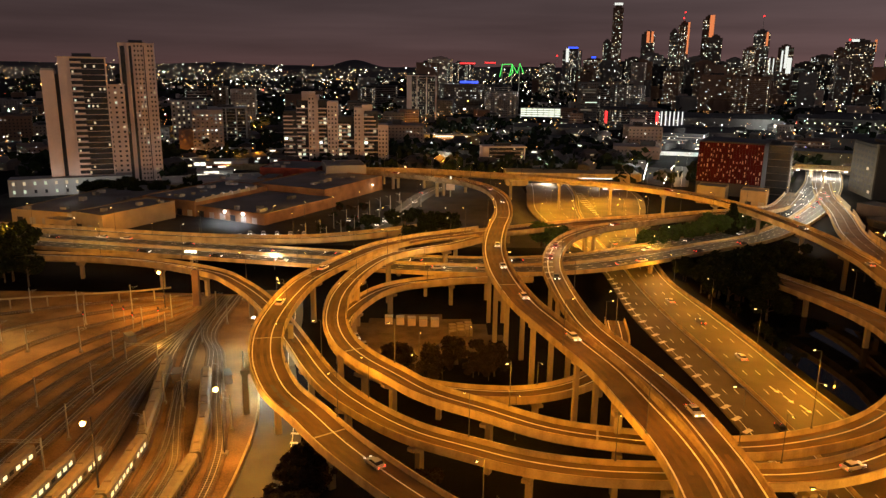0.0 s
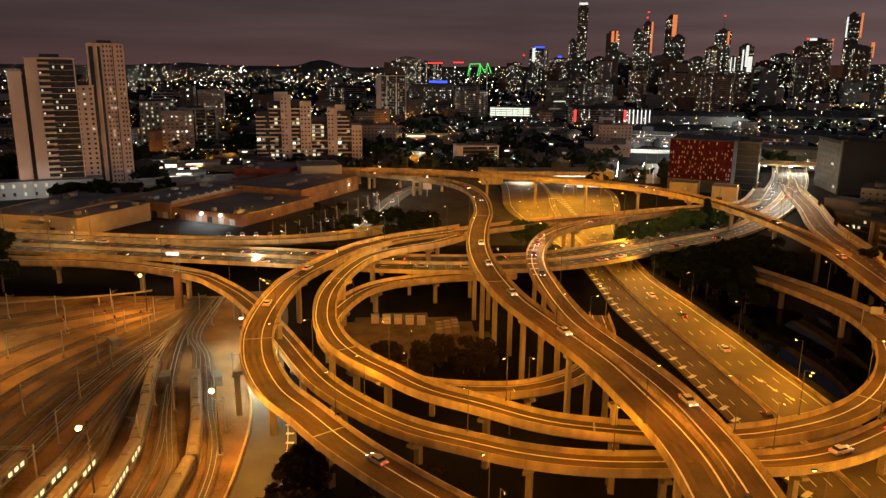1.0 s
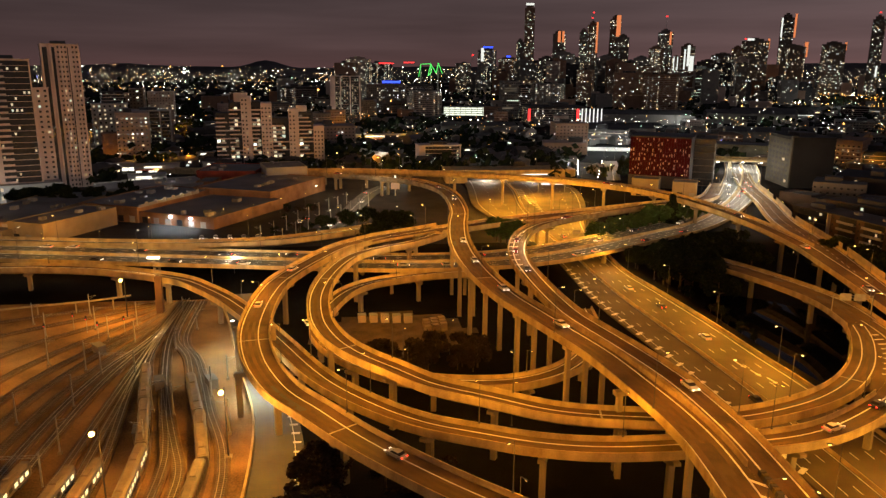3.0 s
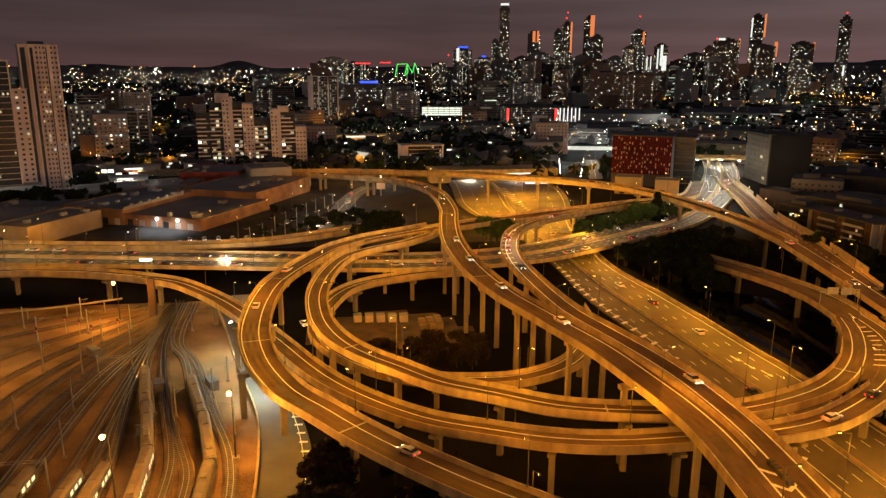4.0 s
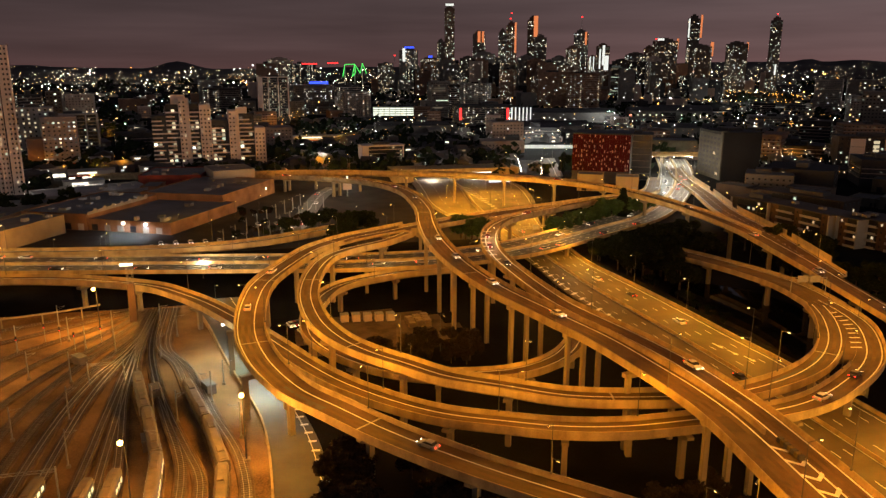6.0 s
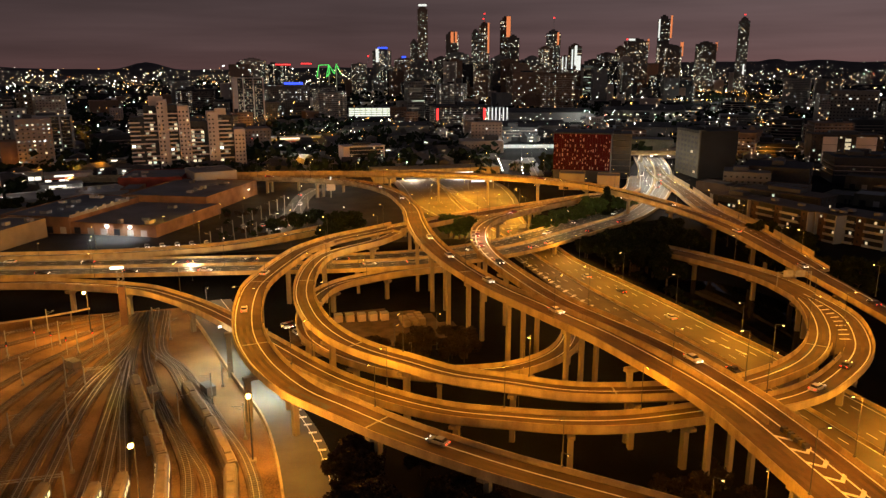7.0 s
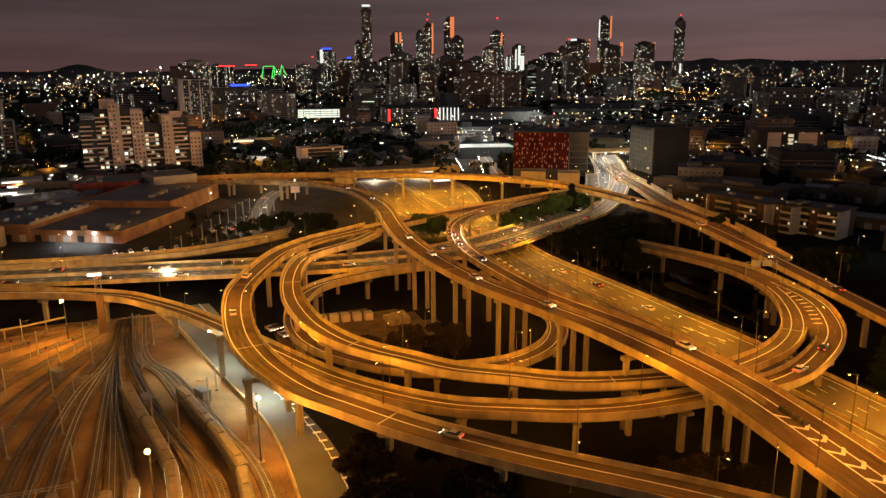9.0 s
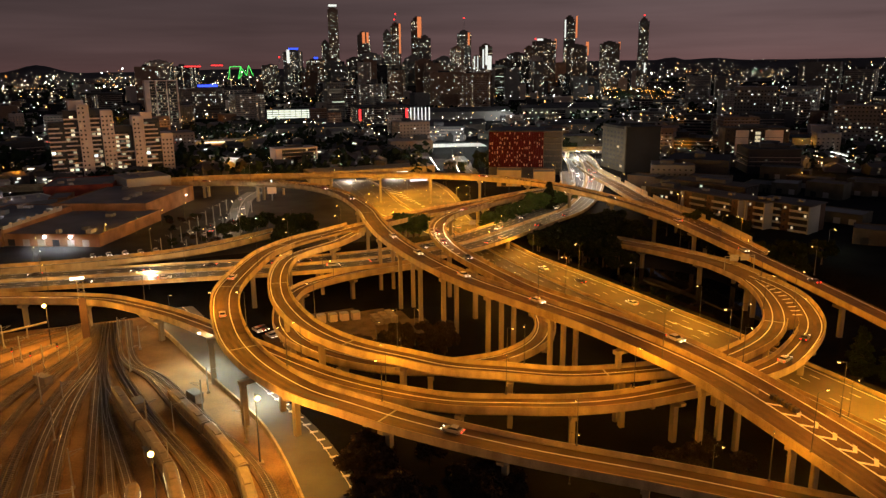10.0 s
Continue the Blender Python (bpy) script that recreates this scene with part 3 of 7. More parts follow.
for y, cols in ((320, (-2.5, 2.5)), (290, (-2.5, 2.5)), (262, (-2.5, 2.5)), (237, (-2, 2.8)), (219, (-2,)), (204, (-1.6, 3.2)), (182, (-1.4, 4.0, 9.2)), (159, (-1.2, 4.2, 9.6)), (134, (-3.2, 9.6)), (110.5, (-1.1, 4.3, 9.8)), (85, (-1.1, 4.6)), (62, (-1.1, 4.6))):
    bent(road_f1, line_f1, y, cols)
line_t, road_t = viaduct("viaduct", "raised link road with concrete parapets", T, 9.6, lines=[(3.9, False), (-3.9, False)], piers=every(40, 230, 30), gaps=[(1, 56, 120, 310, 350), (1, 190, 240, 400, 480)])
line_f3, road_f3 = viaduct("viaduct", "long curved flyover crossing in front of the city", F3, 8.6, depth=2.0, lines=[(3.0, False), (-3.3, False)], piers=every(80, 700, 31), gaps=[(1, 120, 170, 0, 258)])
line_e5, road_e5 = viaduct("viaduct", "wide raised approach road behind a pale noise wall", E5, 11.5, depth=1.8, lines=[(4.6, False), (-3.8, False), (0.4, True)], piers=every(120, 290, 32), gaps=[(-1, 120, 180, 0, 258)])
line_w, road_w = viaduct("viaduct", "wide grey six lane expressway on a bridge", W, 24.0, depth=1.5, wall=0.8, surface=ASPHALT_GREY, lines=[(10.6, False), (1.6, False), (-1.6, False), (-10.6, False), (4.6, True), (7.6, True), (-4.6, True), (-7.6, True)], piers=[160, 190, 330, 420], legs=2, gaps=[(1, 186, 228, 405, 462)])
line_w3, road_w3 = viaduct("viaduct", "slip road with a yellow lit wall beside the expressway", W3, 8.0, wall=1.3, lines=[(3.0, False), (-3.0, False)], surface=ASPHALT_GREY)
X = [(205, 556, 17.0), (238, 547, 17.2), (270, 538, 17.4), (305, 528, 17.2), (345, 516, 17.0)]
line_x, road_x = viaduct("viaduct", "street bridge across the far end of the expressway", X, 13.0, depth=1.6, lines=[(5.2, False), (-5.2, False)], piers=[32, 68, 110], legs=2)
# median of the expressway and the noise wall of the approach road
m = Mesh()
m.sweep(line_w, [(0.9, 0.25), (0.25, 0.95), (-0.25, 0.95), (-0.9, 0.25), (-0.9, 0.01), (0.9, 0.01)])
part("median_barrier", m, CONCRETE, road_w)
for i in range(46):
    s = 60 + i * 5.4
    (p, l), (q, k) = at_distance(line_e5, s), at_distance(line_e5, s + 5.2)
    if i in (11, 12, 24, 25, 38):
        continue
    m = Mesh()
    m.sweep([(p, l), (q, k)], [(6.2, 2.9), (6.2, 0.2), (5.95, 0.2), (5.95, 2.9)])
    part("noise_wall_panel", m, CONCRETE_PIER, road_e5)
# slab that fills the wedge between the two loop ramps where they join
wedge = Mesh()
for i in range(19):
    (p, l), (q, k) = at_distance(line_r2, length_of(line_r2) - 54 + i * 2.9), at_distance(line_r3, length_of(line_r3) - 61 + i * 3.3)
    a, b = p - l * 3.2, q + k * 3.3
    for v in (a, b):
        wedge.v += [(v.x, v.y, v.z - 0.03), (v.x, v.y, v.z - 0.7)]
    if i:
        n = len(wedge.v) - 8
        wedge.f += [(n, n + 4, n + 6, n + 2), (n + 1, n + 3, n + 7, n + 5), (n, n + 1, n + 5, n + 4), (n + 2, n + 6, n + 7, n + 3)]
        wedge.k += [0] * 4
part("gore_slab", wedge, ASPHALT, road_r2)
# crash cushion at the nose between the two flyovers
CUSHION = material("yellow_black_cushion", (0.10, 0.075, 0.02), 0.7, 1.2, 0.6, 6.0, 0.1)
p, l = at_distance(line_f1, at_y(line_f1, 98.0))
cushion = thing("crash_cushion", "dark yellow and black crash cushion at the nose of the flyovers", "crash cushion", at=pose(p.x + l.x * 5.2, p.y + l.y * 5.2, p.z, 0, 0, math.degrees(math.atan2(l.y, l.x))))
for i in range(7):
    m = Mesh()
    m.box(-0.55, -i * 1.0 - 0.85, 0.05, 0.55, -i * 1.0, 1.0 - 0.03 * i, taper=0.92)
    part("cushion_bay", m, CUSHION if i % 2 else DARK_WALL, cushion)
# painted gore where the two flyovers join
gore = Mesh()
s0 = at_y(line_f1, 104)
run = [at_distance(line_f1, s0 + 2.5 * i) for i in range(30)]
gore.sweep(run, [(5.6, -0.02), (5.6, -0.5), (3.9, -0.5), (3.9, -0.02)])
part("gore_slab", gore, ASPHALT, road_f1)


# ---- street lighting ----
def light_down(name, at, power, color, size=0.5):
    la = bpy.data.lights.new(name, "AREA")
    la.shape, la.size, la.energy, la.color, la.spread = "DISK", size, power, color, radians(172)
    ob = new(name, la)
    ob.matrix_basis = pose(*at)
    return ob


def street_lamp(p, toward, height=10.0, power=2600.0, color=SODIUM, lens=LAMP_SODIUM, arm=1.6, group="street lamps on the ramps", label="grey steel street lamp with a sodium lantern", shielded=False):
    """A pole with an arm that reaches towards the road, a lantern and its light."""
    x, y, z = p
    root = thing("street_lamp", label, "street lamp", group, at=pose(x, y, z))
    pole, head, glass = Mesh(), Mesh(), Mesh()
    t = Vector(toward).normalized()
    pole.tube((0, 0, 0), (0, 0, height), 0.11, 0.06, 8)
    pole.tube((0, 0, 0), (0, 0, 0.3), 0.26, 0.26, 8)
    end = Vector((0, 0, height + 0.25)) + t * arm
    pole.tube((0, 0, height - 0.05), end, 0.06, 0.05, 6)
    turn = pose(*end, 0, 0, math.degrees(math.atan2(t.y, t.x)))
    head.box(-0.1, -0.18, 0.02, 0.75, 0.18, 0.17, turn, taper=0.8)
    glass.box(0.1, -0.14, -0.10, 0.56, 0.14, 0.015, turn)
    part("pole", pole, POLE_STEEL, root)
    lantern = part("lantern", head, POLE_STEEL, root)
    part("lamp_lens", glass, lens, lantern, "glowing lamp lens")
    q = turn @ Vector((0.35, 0, -0.2))
    la = bpy.data.lights.new("lamp_light", "SPOT" if shielded else "POINT")
    la.energy, la.color, la.shadow_soft_size = power * 2.4, color, 0.12
    lamp = new("lamp_light", la)
    lamp.parent = root
    lamp.matrix_basis = Matrix.Translation(q)
    if shielded:  # a lantern that throws its light down and out over the road
        la.spot_size, la.spot_blend = radians(140), 0.35
        lamp.matrix_basis = Matrix.Translation(q) @ (t * 0.5 + Vector((0, 0, -1))).to_track_quat("-Z", "Y").to_matrix().to_4x4()
    return root


def lamps_along(line, h, first, gap, side, height=10.0, power=2600.0, stop=1e9, clear=(), **more):
    s = first
    while s < min(stop, length_of(line) - 2):
        p, l = at_distance(line, s)
        if any(a < p.x < c and b < p.y < d for a, b, c, d in clear):
            s += gap
            continue
        q = p + l * side * (h - 0.15) + Vector((0, 0, 1.0 if h < 11 else 0.7))
        street_lamp(q, -l * side, height, power, **more)
        s += gap


lamps_along(line_r1, 4.3, 12, 31, 1, stop=at_y(line_r1, 130))
lamps_along(line_r1, 4.3, at_y(line_r1, 104), 34, 1, power=1700.0, stop=at_y(line_r1, 62))
lamps_along(line_r2, 3.3, 20, 33, 1, clear=[(37, 110, 60, 150), (104, 150, 140, 200)])
lamps_along(line_r3, 3.4, 160, 36, 1, stop=R3_0 - 20)
lamps_along(line_r3, 3.4, R3_0 + 13, 31, 1, clear=[(37, 110, 62, 150)])
lamps_along(line_r4, 3.2, 40, 34, 1, 6.0, 1500.0)
lamps_along(line_f1, 4.1, 144, 42, -1, 11.0, 2700.0, color=DEEP)
lamps_along(line_f2, 3.4, 20, 40, 1, 11.0, 2700.0, stop=at_y(line_f2, 130), color=DEEP)
lamps_along(line_f2, 3.4, at_y(line_f2, 116), 30, 1, 11.0, 3600.0, color=DEEP)
lamps_along(line_t, 4.8, 70, 40, 1)
lamps_along(line_f3, 4.3, 150, 45, 1, power=1900.0, color=DEEP)
lamps_along(line_l5, 6.1, 15, 36, -1, power=800.0, color=DEEP)
lamps_along(line_e5, 5.6, 80, 45, -1, power=1500.0, color=DEEP)
lamps_along(line_w3, 4.0, 100, 42, 1)
lamps_along(line_w, 12.0, 90, 48, -1, 12.0, 2700.0, color=(1.0, 0.70, 0.36), lens=LAMP_WHITE, group="street lamps on the expressway", label="tall grey street lamp with a pale lantern")


# ---- surface roads ----
def flat_road(name, label, left, right, z, mat, lines=(), dashes=(), lift=0.06):
    """A road laid on the ground between two edges, which are smooth lines of equal length."""
    a, b = smooth_line([(*p, z) for p in left], 4.0), smooth_line([(*p, z) for p in right], 4.0)
    n = 60
    la, lb = length_of(a), length_of(b)
    pa = [at_distance(a, la * i / n)[0] for i in range(n + 1)]
    pb = [at_distance(b, lb * i / n)[0] for i in range(n + 1)]
    root = thing(name, label, "road", kind="structure")
    m = Mesh()
    for i in range(n):
        q = [pa[i], pb[i], pb[i + 1], pa[i + 1]]
        m.face([p + Vector((0, 0, lift)) for p in q])
    for rim in (pa, pb):
        for i in range(n):
            m.face([rim[i] + Vector((0, 0, lift)), rim[i + 1] + Vector((0, 0, lift)), rim[i + 1] - Vector((0, 0, 0.6)), rim[i] - Vector((0, 0, 0.6))])
    part("road_surface", m, mat, root)

    def strip(f, i0, i1, w=0.10, steps=None):
        s = Mesh()
        c = []
        steps = steps or int(i1 - i0)
        for j in range(steps + 1):
            g = i0 + (i1 - i0) * j / steps
            i, u = min(n - 1, int(g)), g - min(n - 1, int(g))
            a_, b_ = pa[i].lerp(pa[i + 1], u), pb[i].lerp(pb[i + 1], u)
            p = a_.lerp(b_, f) + Vector((0, 0, lift + 0.02))
            d = (pb[i] - pa[i]).normalized()
            c.append((p, d))
        s.sweep(c, [(w, 0.015), (w, -0.01), (-w, -0.01), (-w, 0.015)])
        return s

    for f in lines:
        part("edge_line", strip(f, 0, n), PAINT, root)
    for f in dashes:
        per = n / la
        for i in range(int(la / 12)):
            part("lane_line", strip(f, i * 12 * per, (i * 12 + 3.0) * per, 0.09, 1), PAINT, root)
    return pa, pb, root


ML = [(60, 545), (57, 500), (54, 470), (50, 420), (57, 360), (64.5, 300), (64.8, 270), (63.5, 238), (65.1, 209), (67.3, 184), (68.5, 157), (69, 130), (69, 100), (68, 60)]
MR = [(128, 545), (130, 500), (129, 470), (118, 420), (99, 360), (90, 300), (88, 270), (91, 238), (93.5, 205), (94.6, 180), (96, 160), (96.5, 130), (96, 100), (95, 60)]
pa, pb, motorway = flat_road("road", "wide motorway at ground level lit amber, worn asphalt", ML, MR, 4.45, ASPHALT_MOTORWAY, lines=(0.06, 0.40, 0.44, 0.95), dashes=(0.17, 0.285, 0.57, 0.70, 0.83))
# slanted bars of the painted shoulder, the lane arrows and the retaining walls
for i in range(26):
    y = 120 + i * 6.2
    x = float(np.interp(y, [p[1] for p in reversed(ML)], [p[0] for p in reversed(ML)]))
    m = Mesh()
    m.box(0.2, -0.6, 0, 3.2, 0.6, 0.03, pose(x, y, 4.53, 0, 0, 38))
    part("painted_bar", m, PAINT, motorway)
for x, y in ((85.9, 174.6), (87.0, 168.8), (88.8, 163.5), (88.0, 150.0), (86.0, 100)):
    m = Mesh()
    b = pose(x, y, 4.53, 0, 0, 188)
    m.box(-0.2, -2.4, 0, 0.2, 0.6, 0.03, b)
    m.face([b @ Vector(v) for v in ((-0.8, 0.6, 0.03), (0.8, 0.6, 0.03), (0, 2.2, 0.03))])
    part("lane_arrow", m, PAINT, motorway)
wall_line = smooth_line([(x + 0.5, y, 4.4) for x, y in MR[5:]], 5.0)
m = Mesh()
m.sweep(wall_line, [(0.25, 0.95), (0.25, -1.5), (-0.25, -1.5), (-0.25, 0.95)])
part("retaining_wall", m, CONCRETE, motorway, "low stained concrete wall")
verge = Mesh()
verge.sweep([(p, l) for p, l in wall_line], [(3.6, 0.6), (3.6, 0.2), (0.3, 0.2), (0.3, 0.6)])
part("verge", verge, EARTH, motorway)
mid = Mesh()
mid_line = [(pa[i].lerp(pb[i], 0.42), (pb[i] - pa[i]).normalized()) for i in range(len(pa))]
mid.sweep(mid_line, [(0.28, 0.1), (0.1, 0.95), (-0.1, 0.95), (-0.28, 0.1)])
part("median_barrier", mid, CONCRETE, motorway)

# the two tunnel mouths
portal = thing("tunnel_portal", "concrete tunnel mouths glowing white behind an amber lit approach", "tunnel", kind="structure")
m = Mesh()
for x0, x1 in ((44, 60), (90, 94), (126, 140)):
    m.box(x0, 516, 3, x1, 540, 13)
m.box(44, 515.9, 10.2, 140, 540, 13.2)
part("portal_wall", m, CONCRETE, portal)
for x0, x1 in ((60, 90), (94, 126)):
    # Glowing panel across the tunnel stands in for its lit interior
    b = Mesh()
    b.box(x0, 539, 4, x1, 539.5, 10.4)
    part("tunnel_lining", b, glow("tunnel_glow", (1.0, 0.88, 0.72), 2.5), portal, "glowing panel in place of the lit tunnel interior")
    light_down("tunnel_lamp", ((x0 + x1) / 2, 524, 9.8), 12000, (1.0, 0.85, 0.65), 4.0)

# service road by the railway yard
SL = [(-82, 300), (-75, 276), (-67.5, 255), (-62, 236), (-56, 210), (-51.5, 192), (-45.0, 167), (-42.6, 146), (-42, 120), (-43, 90)]
SR = [(-58, 300), (-55, 276), (-51, 255), (-47.5, 236), (-44.5, 208), (-40.5, 190), (-35.0, 168), (-31.5, 148), (-30, 122), (-31, 92)]
sa, sb, service = flat_road("road", "pale concrete service road under the viaduct", SL, SR, 0.15, material("pale_road", (0.10, 0.095, 0.085), 0.8, 0.1, 0.25, 4.0, 0.15), lines=(0.82,))
for i in range(16):
    p, q = at_distance(smooth_line([(*v, 0) for v in SR], 3.0), 120 + i * 4.4)
    m = Mesh()
    m.box(-1.9, -0.42, 0, 0.0, 0.42, 0.03, pose(p.x - 2.4, p.y, 0.25, 0, 0, math.degrees(math.atan2(q.y, q.x)) + 180 - 12))
    part("painted_bar", m, PAINT, service)
m = Mesh()
m.sweep(smooth_line([(x - 0.4, y, 0) for x, y in SL], 4.0), [(0.25, 1.2), (0.25, -0.8), (-0.25, -0.8), (-0.25, 1.2)])
part("yard_wall", m, CONCRETE, service, "low dark stained concrete wall")

# near-black sheet added over the hollow's dark ground beyond the motorway, shaped as a pond
m = Mesh()
ring = [(121 + 21 * math.cos(a) * (1 + 0.12 * math.sin(3 * a)), 203 + 46 * math.sin(a), 0.35) for a in np.linspace(0, 2 * math.pi, 40, endpoint=False)]
m.face(ring)
water = tagged(new("water", m.data("water", DARK_SHEET)), "near-black sheet added over the dark ground of the hollow, shaped as a pond", "water", kind="structure")


# ---- railway yard ----
def track(ctrl, group="railway tracks", steel=None):
    line = smooth_line([(x, y, 0.12) for x, y in ctrl], 2.5)
    root = thing("railway_track", "railway track with shining rails on concrete sleepers", "track", group)
    for side in (0.55, -0.55):
        m = Mesh()
        m.sweep(line, [(side + 0.06, 0.30), (side + 0.06, 0.1), (side - 0.06, 0.1), (side - 0.06, 0.30)])
        part("rail", m, steel or RAIL, root)
    m = Mesh()
    s, end = 0.4, length_of(line)
    while s < end:
        p, l = at_distance(line, s)
        m.box(-1.1, -0.14, p.z - 0.05, 1.1, 0.14, p.z + 0.12, pose(p.x, p.y, 0, 0, 0, math.degrees(math.atan2(l.y, l.x))))
        s += 0.85
    part("sleeper_bed", m, SLEEPER, root, kind="stuff")
    m = Mesh()
    m.sweep(line, [(1.5, -0.02), (1.7, -0.3), (-1.7, -0.3), (-1.5, -0.02)])
    part("track_bed", m, TRACK_BED, root)
    return line


track_r = track([(-79, 262), (-77, 225), (-69.5, 207), (-63.7, 184.5), (-61, 174), (-57.0, 161.6), (-53.3, 146.6), (-52.5, 138), (-52.2, 120), (-53, 95)])
track_m = track([(-82, 262), (-82, 226), (-80.5, 205), (-77.7, 194), (-75.3, 181.8), (-71.6, 169.4), (-68.4, 155.6), (-66.5, 146.3), (-65.2, 130), (-65, 100)])
for c in (
    [(-76, 262), (-73.8, 223), (-66.5, 205), (-60.1, 184), (-56, 169), (-51.0, 154), (-48.6, 143), (-47.4, 130), (-47, 100)],
    [(-81, 262), (-78.8, 225), (-74.5, 200), (-67.2, 169.5), (-63.2, 154.4), (-60.9, 139), (-60.5, 100)],
    [(-81, 262), (-78.8, 225), (-73.0, 194), (-67.0, 172), (-61.0, 153), (-57.5, 142), (-56.6, 130), (-56.5, 100)],
    [(-82, 262), (-82.3, 226), (-80.6, 191), (-78.0, 171), (-75.0, 150), (-73.3, 130), (-73, 100)],
    [(-82, 262), (-82.6, 226), (-81.4, 200), (-79.7, 173), (-78.3, 150), (-77.2, 130), (-77, 100)],
    [(-83, 262), (-82.9, 226), (-83.0, 205), (-82.5, 172), (-82, 150), (-81.5, 100)],
    [(-83, 262), (-83.5, 226), (-86.0, 209), (-88.5, 190), (-89.5, 160), (-89.3, 100)],
    [(-83, 262), (-83.5, 232), (-86.5, 215), (-91.0, 198), (-94, 165), (-94, 100)],
    [(-84, 262), (-85, 236), (-90.5, 214), (-97.2, 182), (-99, 150), (-99, 100)],
    [(-84, 262), (-86, 238), (-94.4, 219), (-103, 186), (-105, 150), (-105, 100)],
    [(-85, 262), (-89, 240), (-101, 214), (-110, 186), (-112, 150), (-112, 100)],
    [(-86, 262), (-93, 243), (-110, 214), (-119, 186), (-121, 150), (-121, 100)],
    [(-87, 262), (-98, 246), (-122, 219), (-131, 190), (-133, 150)],
    [(-88, 262), (-106, 250), (-138, 226), (-152, 198), (-158, 160)],
    [(-90, 264), (-118, 254), (-158, 234), (-185, 212)],
):
    track(c, steel=RAIL if c[-1][0] > -95 else RAIL_DULL)

TRAIN_SIDE = material("train_side", (0.17, 0.15, 0.125), 0.5, 0.3, 0.15, 4.0, 0.03, metal=0.3)
TRAIN_ROOF = material("train_roof", (0.16, 0.13, 0.10), 0.6, 0.4, 0.3, 4.0, 0.05)
TRAIN_WINDOW = glow("train_window", (1.0, 0.88, 0.46), 1.5)


def carriage(group, lit, front):
    """A railway carriage 23.4 m long along +y, its wheels on z = 0."""
    root = thing("train_carriage", "grey electric train carriage" + (" with lit windows" if lit else " parked unlit") + " on the track", "train", group)
    w, body = 1.38, Mesh()
    prof = [(w, 0.95), (w + 0.02, 2.4), (w - 0.12, 3.25), (w - 0.55, 3.62), (-w + 0.55, 3.62), (-w + 0.12, 3.25), (-w - 0.02, 2.4), (-w, 0.95)]
    left = Vector((-1, 0, 0))
    ln = [(Vector((0, y, 0)), left * k) for y, k in ((-11.7, 0.92), (-11.2, 1.0), (10.6, 1.0), (11.7, 0.80 if front else 0.92))]
    body.sweep(ln, prof)
    body = part("body", body, TRAIN_SIDE, root)
    roof = Mesh()
    roof.sweep([(Vector((0, y, 0)), left) for y in (-11.0, 10.4)], [(0.95, 3.60), (0.7, 3.74), (-0.7, 3.74), (-0.95, 3.60)])
    part("roof", roof, TRAIN_ROOF, root)
    for y in (-6.5, 5.5):
        a = Mesh()
        a.box(-0.7, y - 1.5, 3.72, 0.7, y + 1.5, 4.0, taper=0.9)
        part("air_conditioner", a, TRAIN_ROOF, root)
    for y in (-8.2, 8.2):
        b = Mesh()
        b.box(-1.15, y - 1.6, 0.15, 1.15, y + 1.6, 0.9, taper=0.9)
        part("bogie", b, DARK_WALL, root)
    for side in (1, -1):
        for i in range(10):
            y = -9.6 + i * 2.1
            g = Mesh()
            g.box(side * 1.405 - 0.015, y - 0.62, 1.7, side * 1.405 + 0.03, y + 0.62, 2.6)
            part("window", g, TRAIN_WINDOW if lit and (i * 7 + 3) % 9 else GLASS_DARK, body)
    if front:
        f = Mesh()
        f.box(-0.85, 11.66, 1.9, 0.85, 11.74, 2.9)
        part("windscreen", f, GLASS_DARK, body)
    return root


def put_train(line, first, count, group, lit=(), step=23.9, flip=False):
    for i in range(count):
        s = first + step * (i + 0.5)
        (a, _), (b, _) = at_distance(line, s - 8), at_distance(line, s + 8)
        d = (a - b) if not flip else (b - a)
        o = carriage(group, i in lit, i == 0)
        o.matrix_basis = pose((a.x + b.x) / 2, (a.y + b.y) / 2, 0.42, 0, 0, math.degrees(math.atan2(-d.x, d.y)))


put_train(track_r, 78, 4, "parked passenger train", lit=(3,))
put_train(track_m, 68, 4, "long grey train", lit=(2, 3))
for c, n, lit in (([(-73.6, 143), (-73.9, 118), (-74, 60)], 2, (0, 1)), ([(-78.3, 140.5), (-79.5, 118), (-80, 60)], 2, (0, 1)), ([(-88.0, 143), (-89.5, 118), (-90, 60)], 2, (0, 1))):
    put_train(smooth_line([(x, y, 0.12) for x, y in c]), 0.5, n, "stabled trains at the platform end", lit)


